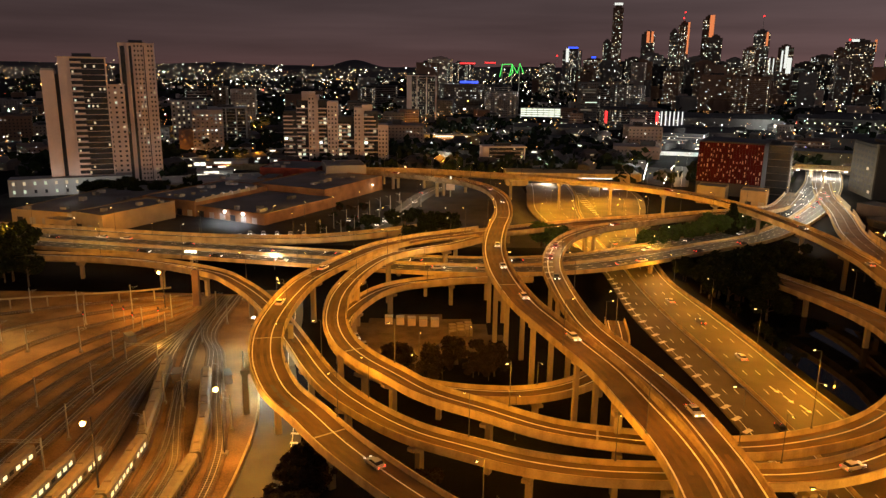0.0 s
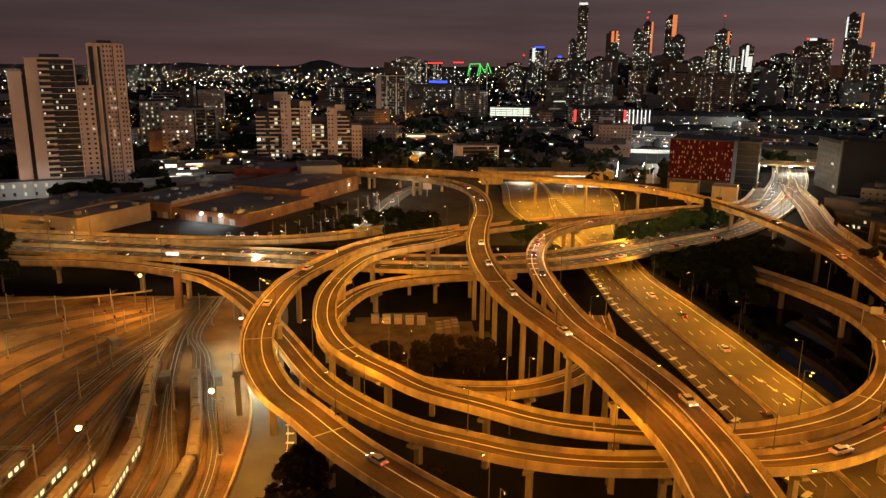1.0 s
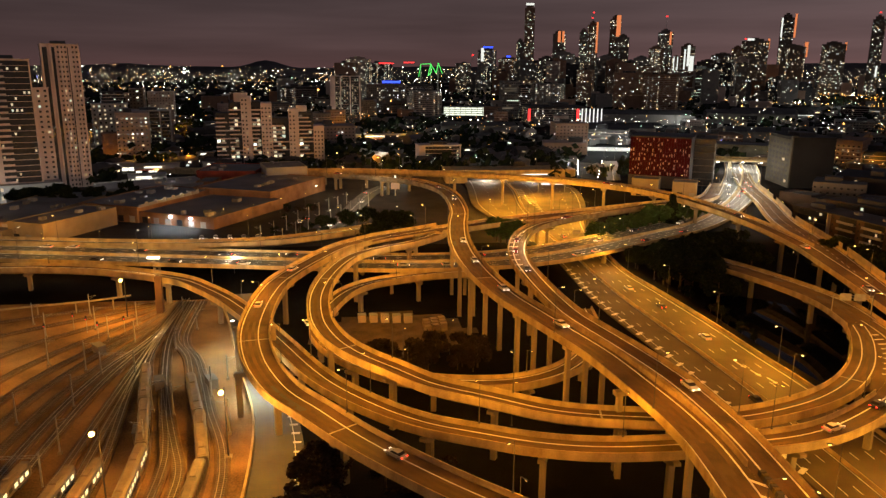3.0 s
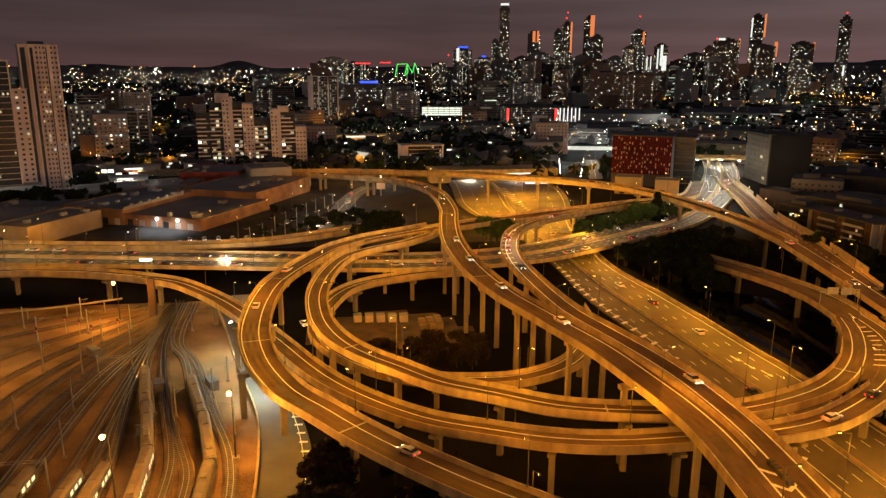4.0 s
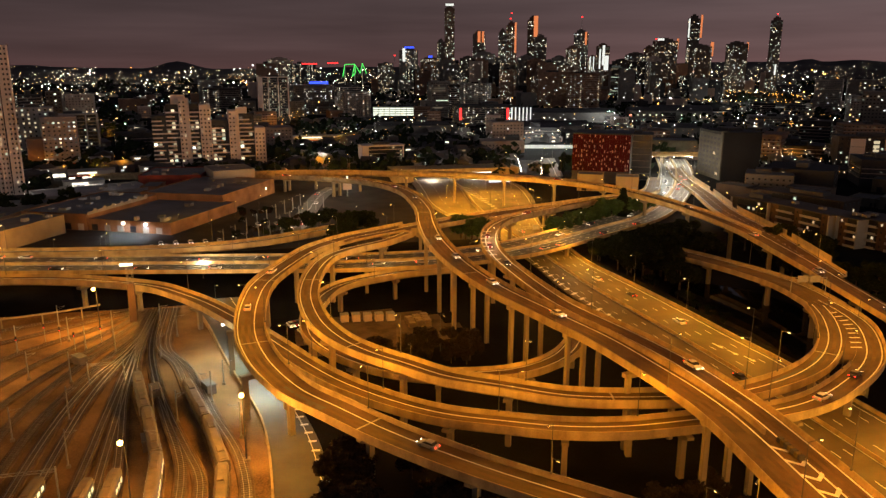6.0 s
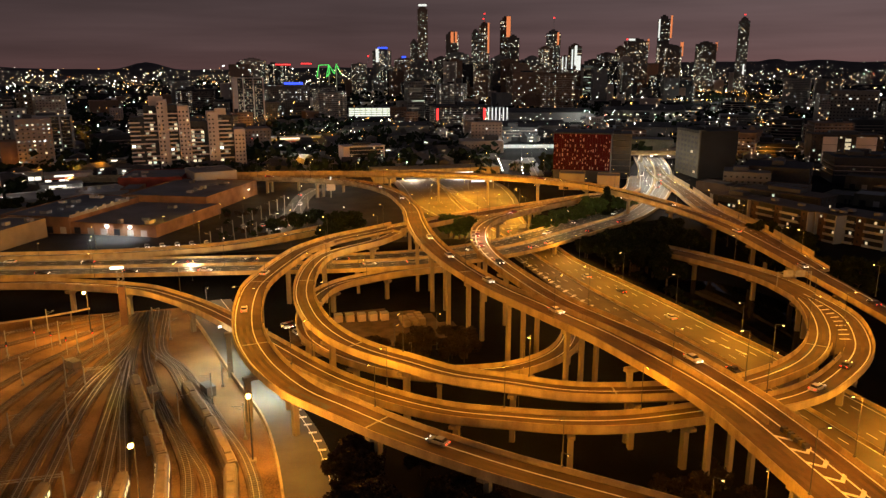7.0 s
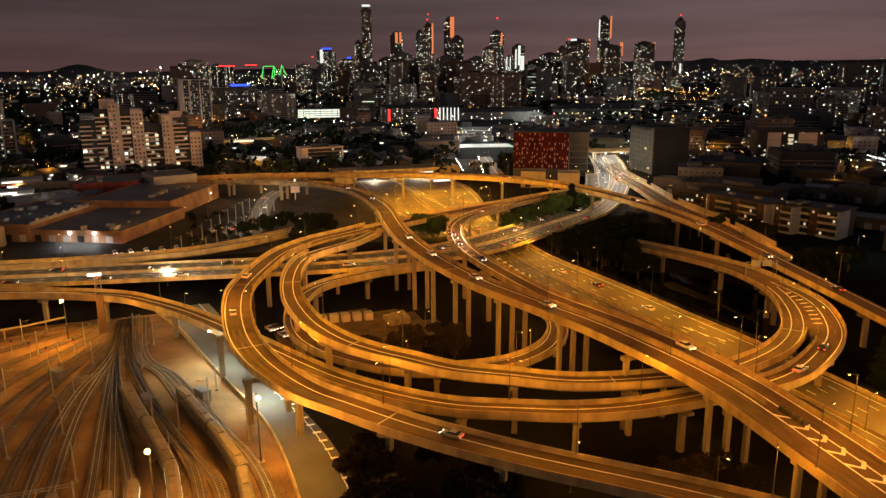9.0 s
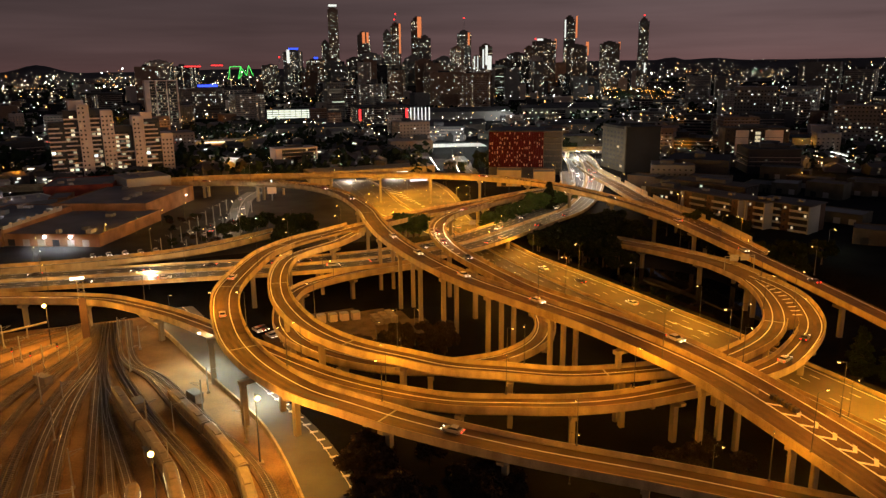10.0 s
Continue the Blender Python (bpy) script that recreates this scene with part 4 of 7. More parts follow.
def yard_pole(x, y, h=7.5, span=0.0, turn=0.0, z=0.0):
    root = thing("catenary_pole", "thin steel pole carrying overhead railway wires", "pole", "catenary poles", at=pose(x, y, z, 0, 0, turn))
    m, f, a = Mesh(), Mesh(), Mesh()
    m.box(-0.16, -0.16, -0.3, 0.16, 0.16, h, taper=0.7)
    f.box(-0.45, -0.45, -0.3, 0.45, 0.45, 0.35, taper=0.85)
    part("post", m, STEEL, root)
    part("footing", f, CONCRETE_PIER, root)
    a.tube((0, 0, h - 0.9), (2.6, 0, h - 0.5), 0.045, n=5)
    a.tube((0, 0, h - 1.9), (2.6, 0, h - 0.5), 0.035, n=5)
    part("cantilever", a, STEEL, root)
    if span:
        b = Mesh()
        for z in (h - 0.5, h - 1.1):
            b.tube((0, 0, z), (span, 0, z), 0.06, n=5)
        n = int(span / 1.5)
        for i in range(n):
            b.tube((i * span / n, 0, h - 0.5 - 0.6 * (i % 2)), ((i + 1) * span / n, 0, h - 1.1 + 0.6 * (i % 2)), 0.035, n=4)
        b.box(span - 0.15, -0.15, -0.3, span + 0.15, 0.15, h)
        part("portal_beam", b, STEEL, root)


rng = random.Random(5)
for x, y, turn in ((-64.8, 169, 0), (-57.5, 179, 180), (-70.6, 172, 0), (-85.4, 152.5, 0), (-66.5, 150, 180), (-49.5, 158, 180), (-55.2, 190, 0), (-74.6, 214, 0), (-90.8, 176, 0), (-101, 168, 0), (-96, 200, 0), (-88.5, 221, 0), (-104.9, 235, 0), (-111.6, 250, 0), (-108, 205, 0), (-118, 229, 0), (-124, 205, 0), (-127, 242, 0), (-136, 212, 0), (-142, 240, 0), (-78, 240, 0), (-72, 232, 0), (-92, 236, 0), (-98, 226, 0), (-115, 170, 0), (-126, 178, 0), (-108, 150, 0)):
    yard_pole(x, y, 7.0 + rng.random() * 2, turn=turn)
for i in range(9):
    for x, y in ((-62 + 4.6 * i, 322 + 11.5 * i), (-52 + 4.9 * i, 318 + 11.0 * i)):
        yard_pole(x, y, 6.5 + rng.random(), turn=200, z=8.3)
yard_pole(-101.8, 139, 7.5, span=18)
yard_pole(-90.5, 196, 7.0, span=9)
fence = thing("pipe_rail", "long pale pipe on short posts across the yard", "pipe")
m = Mesh()
pl = smooth_line([(-175, 238, 3.2), (-140, 248, 3.4), (-112, 254, 3.8), (-100, 258, 4.2)], 6.0)
m.sweep(pl, [(0.35 * math.cos(a), 0.35 * math.sin(a)) for a in np.linspace(0, 2 * math.pi, 8, endpoint=False)])
part("pipe", m, CONCRETE_PIER, fence)
for p, _ in pl[::2]:
    q = Mesh()
    q.box(p.x - 0.2, p.y - 0.2, -0.3, p.x + 0.2, p.y + 0.2, p.z)
    part("post", q, CONCRETE_PIER, fence)
for x, y in ((-112, 236), (-106.5, 232), (-101, 226), (-117, 226), (-94.5, 231)):
    root = thing("signal_post", "railway signal post showing a red light", "signal", "railway signals", at=pose(x, y, 0))
    a, b, c = Mesh(), Mesh(), Mesh()
    a.tube((0, 0, -0.3), (0, 0, 5.2), 0.09, n=6)
    b.box(-0.25, -0.12, 4.2, 0.25, 0.12, 5.6)
    c.box(-0.14, -0.2, 4.35, 0.14, -0.13, 4.63)
    part("post", a, STEEL, root)
    part("signal_head", b, DARK_WALL, root)
    part("signal_lamp", c, RED_LIGHT, root)
for x, y, a in ((-72.5, 186.5, 14), (-58.8, 186, 25), (-97, 214, 40), (-66, 141, 5), (-70, 158, 12)):
    root = thing("equipment_cabin", "pale equipment cabin beside the tracks", "cabin", "trackside cabins", at=pose(x, y, 0, 0, 0, a))
    b, r = Mesh(), Mesh()
    b.box(-1.2, -2.3, -0.3, 1.2, 2.3, 2.3)
    r.box(-1.35, -2.45, 2.3, 1.35, 2.45, 2.5, taper=0.95)
    part("wall", b, TRAIN_ROOF, root)
    part("roof", r, ROOF, root)


def yard_mast(x, y, h, power, color=SODIUM):
    root = thing("yard_floodlight", "tall mast with a glaring sodium floodlight over the tracks", "floodlight", "yard floodlights", at=pose(x, y, 0))
    a, b, c, f = Mesh(), Mesh(), Mesh(), Mesh()
    a.tube((0, 0, -0.3), (0, 0, h), 0.20, 0.10, 8)
    a.tube((0, 0, h - 0.1), (0, -2.6, h + 0.1), 0.06, 0.05, 6)
    b.box(-0.45, -3.0, h, 0.45, -2.5, h + 0.4)
    for i in range(5):  # bowl of the lamp
        z0, z1 = -0.55 + 0.22 * i, -0.33 + 0.22 * i
        c.tube((0, -3.35, h + 0.2 + z0), (0, -3.35, h + 0.2 + z1), math.sqrt(max(0.004, 0.3025 - z0 * z0)), math.sqrt(max(0.004, 0.3025 - z1 * z1)), 12)
    f.box(-0.8, -0.8, -0.3, 0.8, 0.8, 0.3)
    part("mast", a, DARK_WALL, root)
    housing = part("lamp_housing", b, STEEL, root)
    part("lamp_lens", c, glow("flood_lens", (1.0, 0.50, 0.09), 26.0), housing, "glaring lamp lens")
    part("footing", f, CONCRETE_PIER, root)
    la = bpy.data.lights.new("flood_light", "POINT")
    la.energy, la.color, la.shadow_soft_size = power, color, 0.25
    o = new("flood_light", la)
    o.parent = root
    o.matrix_basis = Matrix.Translation((0, -4.2, h + 0.1))


yard_mast(-48.0, 147.0, 16.6, 30000, YARD)
yard_mast(-140, 216, 15.0, 13000, (1.0, 0.70, 0.30))
yard_mast(-69.2, 132.2, 16.0, 13000, YARD)
# The next two masts stand out of view, added to brighten the yard
yard_mast(-128, 196, 17.0, 24000, YARD)
yard_mast(-106, 118, 16.0, 10000, YARD)
yard_mast(-98, 246, 14.0, 34000, YARD)


# ---- trees and shrubs ----
def tree_mesh(seed, h, r, leaf, clumps, conifer=False):
    """Trunk and crown meshes of one tree: limbs and many small tilted leaf clumps."""
    rg = random.Random(seed)
    trunk, crown = Mesh(), Mesh()
    trunk.tube((0, 0, -0.5), (0.1, 0, h * 0.45), 0.035 * h, 0.02 * h, 7)
    trunk.tube((0.1, 0, h * 0.45), (0, 0.1, h * 0.9), 0.02 * h, 0.006 * h, 6)
    hubs = []
    for i in range(9):
        a, z = rg.random() * 6.28, h * (0.35 + 0.5 * rg.random())
        reach = r * (0.45 + 0.45 * rg.random()) * ((1.15 - z / h) if conifer else 1)
        e = Vector((math.cos(a) * reach, math.sin(a) * reach, z + h * 0.1))
        trunk.tube((0.05, 0, z - h * 0.08), e, 0.011 * h, 0.004 * h, 5)
        hubs.append(e)
    hubs.append(Vector((0, 0, h * 0.88)))
    for i in range(clumps):
        if conifer:
            z = h * (0.12 + 0.86 * rg.random() ** 1.2)
            rad, a = r * (1.02 - z / h) * math.sqrt(rg.random()) * (0.75 + 0.35 * math.sin(z * 3.0)), rg.random() * 6.28
            c = Vector((math.cos(a) * rad, math.sin(a) * rad, z))
        else:
            hub = rg.choice(hubs)
            d = Vector((rg.gauss(0, 1), rg.gauss(0, 1), rg.gauss(0, 0.75)))
            c = hub + d.normalized() * r * 0.42 * rg.random() ** 0.4
            c.z = max(c.z, h * 0.15)
        s = leaf * (0.6 + 0.8 * rg.random())
        u = Vector((rg.gauss(0, 1), rg.gauss(0, 1), rg.gauss(0, 0.6))).normalized()
        v = u.orthogonal().normalized()
        v.rotate(Euler((rg.random() * 6, rg.random() * 6, 0)))
        v = (v - u * v.dot(u)).normalized()
        crown.face([c - u * s, c - v * s * 0.55, c + u * s, c + v * s * 0.55])
        w = u.cross(v)
        crown.face([c - w * s * 0.8, c - v * s * 0.5, c + w * s * 0.8, c + v * s * 0.5])
    return trunk, crown


TREE_KINDS = {}


def tree(x, y, h, kind="broad", dry=False, label="dark leafy tree", group="trees", z=None):
    key = (kind, dry)
    if key not in TREE_KINDS:
        TREE_KINDS[key] = []
        for s in range(4):
            t, c = tree_mesh(s * 7 + len(TREE_KINDS), 1.0 * 10, 3.2 if kind == "conifer" else 4.4, 0.75 if kind != "bush" else 0.6, 900 if kind != "bush" else 600, kind == "conifer")
            TREE_KINDS[key].append((t.data("trunk", BARK), c.data("crown", LEAF_LIT if dry == "green" else LEAF_DRY if dry else LEAF)))
    rg = random.Random(int(x * 13 + y * 7))
    t, c = rg.choice(TREE_KINDS[key])
    k = h / 10
    root = thing("tree" if kind != "bush" else "shrub", label, "tree" if kind != "bush" else "shrub", group, at=pose(x, y, ground_z(x, y) - 0.3 if z is None else z, 0, 0, rg.random() * 360) @ Matrix.Diagonal((k * (1 + 0.25 * rg.random()), k * (1 + 0.25 * rg.random()), k, 1)))
    part("trunk", t, None, root)
    part("crown", c, None, root)
    return root


rng = random.Random(11)
for i in range(20):  # scrub in the hollow inside the loops
    a, q = rng.random() * 6.28, rng.random() ** 0.5
    tree(-1 + 16 * q * math.cos(a), 192 + 12 * q * math.sin(a), 4.5 + 4 * rng.random(), "broad", True, "brownish scrubby tree in the hollow", "scrub inside the loop ramps")
for i in range(26):  # thicket under the outer ramp
    tree(-33 + 34 * rng.random(), 108 + 28 * rng.random(), 5 + 4 * rng.random(), "broad", True, "dark brownish tree under the ramp", "thicket under the outer ramp")
for i in range(14):
    tree(8 + 40 * rng.random(), 96 + 16 * rng.random(), 3.5 + 3 * rng.random(), "bush", True, "low dark scrub under the flyovers", "scrub under the flyovers")
for i in range(52):  # dark wood between motorway and loop
    x, y = 106 + 36 * rng.random(), 240 + 56 * rng.random()
    if x > 113 and y < 268:
        x, y = x - 18, y + 14
    room = 80 - 70 * y / (300 + 0.7 * (x - 113)) - ground_z(x, y)
    tree(x, y, max(2.5, min(room, 9 + 6 * rng.random())), "broad", False, "tall dark tree in a dense wood", "dark wood beside the motorway")
for i in range(7):
    tree(97 + 7 * rng.random(), 180 + 70 * rng.random(), 3.0 + 2.5 * rng.random(), "bush", False, "roadside shrub on the verge", "shrubs on the motorway verge")
for i in range(24):  # green trees beside the expressway
    s = rng.random()
    tree(86 + 66 * s + 4 * rng.random(), 314 + 34 * s + 6 * rng.random(), 7 + 4 * rng.random(), "broad", "green", "green tree between two ramps", "trees beside the expressway")
for i in range(5):
    tree(43 + 9 * rng.random(), 306 + 9 * rng.random(), 8 + 3 * rng.random(), "broad", "green", "green tree beside the flyover", "trees beside the flyover")
for i in range(16):
    tree(-34 + 40 * rng.random(), 306 + 40 * rng.random(), 6 + 4 * rng.random(), "broad", False, "dark tree behind the expressway", "trees behind the expressway")
for i in range(20):
    tree(-58 + 30 * rng.random(), 322 + 70 * rng.random(), 2.5 + 2 * rng.random(), "bush", i % 2 == 0, "low dark shrub on the lot behind the expressway", "shrubs behind the expressway")
for i in range(14):
    tree(-158 - 26 * rng.random(), 268 + 20 * rng.random(), 10 + 6 * rng.random(), "broad", False, "dark tree at the edge of the yard", "trees at the yard's edge")
for x, y, h in ((111, 127, 14), (115, 121, 15), (119, 134, 12)):
    tree(x, y, h, "conifer", False, "tall dark conifer below the ramp", "conifers below the ramp")
for x, y, h in ((136, 338, 16), (139, 343, 13)):
    tree(x, y, h, "conifer", False, "tall dark conifer beside the expressway", "conifers beside the expressway")
for i in range(22):  # street trees before the towers
    tree(-205 + 60 * rng.random(), 405 + 30 * rng.random(), 7 + 4 * rng.random(), "broad", False, "dark street tree in front of the towers", "street trees before the towers")
for i in range(20):
    tree(160 + 18 * rng.random(), 190 + 90 * rng.random(), 6 + 5 * rng.random(), "broad", False, "dark tree before the apartment blocks", "trees before the apartments")


# ---- buildings near the interchange ----
def hall(label, corner, along, w, d, h, wall, roof, parapet=0.6, z=8.6, details=0, category="warehouse", seed=1):
    """A low hall: walls, a roof with ribs, a parapet, doors and roof plant. corner: front left; along: its turn."""
    rg = random.Random(seed)
    root = thing("warehouse", label, category, "low halls behind the expressway", at=pose(*corner, z, 0, 0, along))
    b = Mesh()
    b.box(0, 0, -1.5, w, d, h)
    body = part("wall", b, wall, root)
    for x0, y0, x1, y1 in ((0, 0, w, 0.35), (0, d - 0.35, w, d), (0, 0.35, 0.35, d - 0.35), (w - 0.35, 0.35, w, d - 0.35)):
        p = Mesh()
        p.box(x0 - 0.04, y0 - 0.04, h, x1 + 0.04, y1 + 0.04, h + parapet)
        part("parapet", p, wall, root)
    r = Mesh()
    r.box(0.36, 0.36, h + 0.004, w - 0.36, d - 0.36, h + 0.15)
    part("roof", r, roof, root)
    for i in range(details):
        x, y = rg.uniform(2, w - 5), rg.uniform(2, d - 5)
        u = Mesh()
        u.box(x, y, h + 0.15, x + rg.uniform(1.2, 4), y + rg.uniform(1.2, 4), h + 0.15 + rg.uniform(0.8, 2.0))
        part("roof_plant", u, ROOF_PALE if i % 2 else ROOF, root)
    for i in range(int(w / 7)):
        u = Mesh()
        x = 3 + i * 7.0
        if x + 3 < w:
            u.box(x, -0.06, 0.0, x + 3.2, 0.03, min(3.2, h * 0.6))
            part("shutter_door", u, ROOF_PALE if i % 3 else GLASS_DARK, body)
    return root


RED_BRICK = material("brick_red", (0.22, 0.045, 0.03), 0.9, 0.2, 0.3, 4.0, 0.2)
hall("tan rendered hall beside the expressway, lit orange", (-173, 333.5), -25, 20, 44, 8.0, TAN, ROOF, details=4, seed=2)
hall("low tan hall end with a pale canopy", (-186, 334), -25, 14, 30, 4.6, TAN, ROOF, details=2, seed=12)
hall("wide dark roofed hall with a pale parapet", (-209, 347), -13, 36, 88, 6.2, TAN, ROOF, details=12, seed=3)
hall("long dark roofed market hall with a stepped parapet", (-160, 383), -25, 36, 62, 7.4, BRICK, ROOF, details=9, seed=4)
for i in range(7):  # stepped pale parapet of the market hall
    st = thing("parapet_step", "pale stepped parapet block along the hall roof", "parapet", "stepped parapet of the market hall", at=pose(-126.6 + 2.9 * i, 368.0 + 6.3 * i, 16.0, 0, 0, 65))
    m = Mesh()
    m.box(0, -0.3, 0, 6.4, 0.3, 1.5)
    m.box(4.6, -0.3, 1.5, 6.4, 0.3, 2.3)
    part("parapet_block", m, RENDER_GREY, st)
hall("low brick hall with a dark flat roof and wall lamps", (-128, 369.5), -27, 46, 60, 5.0, BRICK, ROOF, details=5, seed=5)
hall("tall brick hall with a grey roof", (-112, 425), -25, 50, 65, 8.4, BRICK, ROOF, details=9, seed=6)
hall("red brick hall with roof plant", (-122, 482), -6, 38, 40, 10.0, RED_BRICK, ROOF, details=6, seed=7)
hall("orange lit brick end hall", (-117, 455), -6, 10, 20, 7.0, BRICK, ROOF, seed=13)
for i in range(5):  # wall lamps along the brick halls
    x, y = ((-82.6, 362.0), (-78.9, 371.6), (-75.2, 381.2), (-71.4, 391.0), (-44.5, 450.6))[i]
    wl = thing("wall_lamp", "pale lamp on the brick wall of the hall", "lamp", "wall lamps on the halls", at=pose(x, y, 11.6 if i < 4 else 13.2, 0, 0, 65))
    m = Mesh()
    m.box(-0.35, -0.55, 0, 0.35, -0.1, 0.5, taper=0.8)
    part("lamp_lens", m, LAMP_WHITE, wl)
    la = bpy.data.lights.new("wall_light", "POINT")
    la.energy, la.color, la.shadow_soft_size = 700, (1.0, 0.72, 0.34), 0.2
    o = new("wall_light", la)
    o.parent = wl
    o.matrix_basis = Matrix.Translation((0, -1.2, -0.2))
hall("pale windowless block beside the street", (-76, 470), 15, 26, 30, 13.0, RENDER_GREY, ROOF, details=3, seed=8)
hall("long low shed with a pale roof", (-200, 395), 25, 50, 16, 5.0, RENDER_GREY, ROOF_PALE, details=2, seed=9)
hall("pale roofed hall behind the brick halls", (-165, 430), 25, 60, 30, 6.5, RENDER_GREY, ROOF_PALE, details=6, seed=10)

WINDOW_MESH = {}


def pane_mesh(w, h, mat):
    key = (round(w, 2), round(h, 2), mat.name)
    if key not in WINDOW_MESH:
        m = Mesh()
        m.box(-w / 2, -0.06, 0, w / 2, 0.06, h)
        WINDOW_MESH[key] = m.data("window", mat)
    return WINDOW_MESH[key]


def tower_block(label, corner, along, w, d, h, floors, bays, wall, z=9.0, lit=0.2, balcony=True, group="apartment towers", side_bays=4, crown=True, seed=3, name="apartment_tower", pier_every=0, strips=(), solid=0.0, blank=0.15):
    """An apartment tower: body, glazing, floor slabs or rows of windows, fins, roof plant. corner: front left.
    strips: upright bands of dark glass, as (from, to) of the width; solid: share of each balcony with a closed front."""
    rg = random.Random(seed)
    root = thing(name, label, "building", group, at=pose(*corner, z, 0, 0, along))
    m = Mesh()
    m.box(0, 0, -2, w, d, h)
    body = part("wall", m, wall, root)
    fh = h / floors
    x0, x1 = (w * blank, w * 0.97) if balcony else (0.0, w)
    if balcony:
        g = Mesh()
        g.box(x0, -0.08, 0.2, x1, -0.01, h - 0.6)
        part("glazing", g, GLASS_DARK, root)
    for a, c in strips:
        g = Mesh()
        g.box(w * a, -0.10, 0.2, w * c, -0.01, h - 1.5)
        part("glazing", g, GLASS_DARK, root)
    for i in range(floors):
        zf = i * fh
        if balcony:
            s = Mesh()
            s.box(x0, -1.4, zf - 0.11, x1, -0.09, zf + 0.11)
            part("balcony_slab", s, wall, root)
            if solid:
                s = Mesh()
                s.box(x0, -1.4, zf + 0.17, x0 + (x1 - x0) * solid, -1.25, zf + 1.15)
                part("balustrade", s, wall, root)
        for j in range(bays):
            x = x0 + (j + 0.5) * (x1 - x0) / bays
            if any(w * a < x < w * c for a, c in strips):
                if rg.random() > lit:
                    continue
            ww = min(1.35, (x1 - x0) / bays * 0.45)
            u = rg.random()
            if balcony and u > lit:
                continue
            mat = LIT_ROOM if u < lit * 0.7 else LIT_COOL if u < lit else GLASS_DARK
            o = part("window", pane_mesh(ww, fh * 0.42, mat), None, body)
            o.matrix_basis = pose(x, -0.13 if balcony or strips else -0.03, zf + fh * 0.28)
        for j in range(side_bays if along < 0 else 0):
            u = rg.random()
            mat = LIT_ROOM if u < lit * 0.6 else GLASS_DARK
            o = part("window", pane_mesh(1.4, fh * 0.45, mat), None, body)
            o.matrix_basis = pose(w + 0.03, (j + 0.5) * d / side_bays, zf + fh * 0.28, 0, 0, 90)
    for i in range(pier_every + 1 if pier_every else 0):
        x = i * w / pier_every
        p = Mesh()
        p.box(x - 0.55, -1.5, 0, x + 0.55, -0.05, h + 0.5)
        part("facade_fin", p, wall, root)
    if crown:
        r = Mesh()
        r.box(-0.5, -1.0, h + 0.004, w + 0.5, d + 0.3, h + 0.45)
        part("roof", r, wall, root)
        q = Mesh()
        q.box(w * 0.3, d * 0.3, h + 0.45, w * 0.7, d * 0.75, h + 2.4)
        part("roof_plant", q, DARK_WALL, root)
    return root


tower_block("tall pale apartment tower with dark balconies and scattered lit rooms", (-223.6, 433.4), 24, 25.5, 19, 78.5, 24, 8, RENDER_PINK, lit=0.11, seed=1, solid=0.32, blank=0.25)
fin = thing("blank_tower_wing", "blank pale concrete wing beside the apartment tower", "building", "apartment towers", at=pose(-232.5, 430.5, 9, 0, 0, 24))
m = Mesh()
m.box(0, 0, -2, 7, 17, 71)
part("wall", m, RENDER_PINK, fin)
m = Mesh()
m.box(7, 3, -2, 10.5, 16, 69)
part("stair_core", m, DARK_WALL, fin, "dark recessed stair core")
m = Mesh()
m.box(0.3, 0.3, 71.004, 6.7, 16.7, 72.2)
part("roof", m, RENDER_GREY, fin)
tower_block("slender pink apartment tower with rows of small windows", (-208.4, 482), 24, 20.5, 24, 88.0, 30, 10, RENDER_PINK, lit=0.06, balcony=False, seed=2, pier_every=4, strips=((0.02, 0.16), (0.28, 0.36), (0.70, 0.78)))
tower_block("lower wing of the pink apartment tower", (-219, 472), 24, 15, 9, 62.0, 20, 4, RENDER_PINK, lit=0.08, balcony=False, seed=4)
tower_block("podium of the towers with lit shop fronts", (-250, 415), 24, 66, 14, 9.5, 2, 12, RENDER_GREY, lit=0.75, balcony=False, seed=5, crown=False)


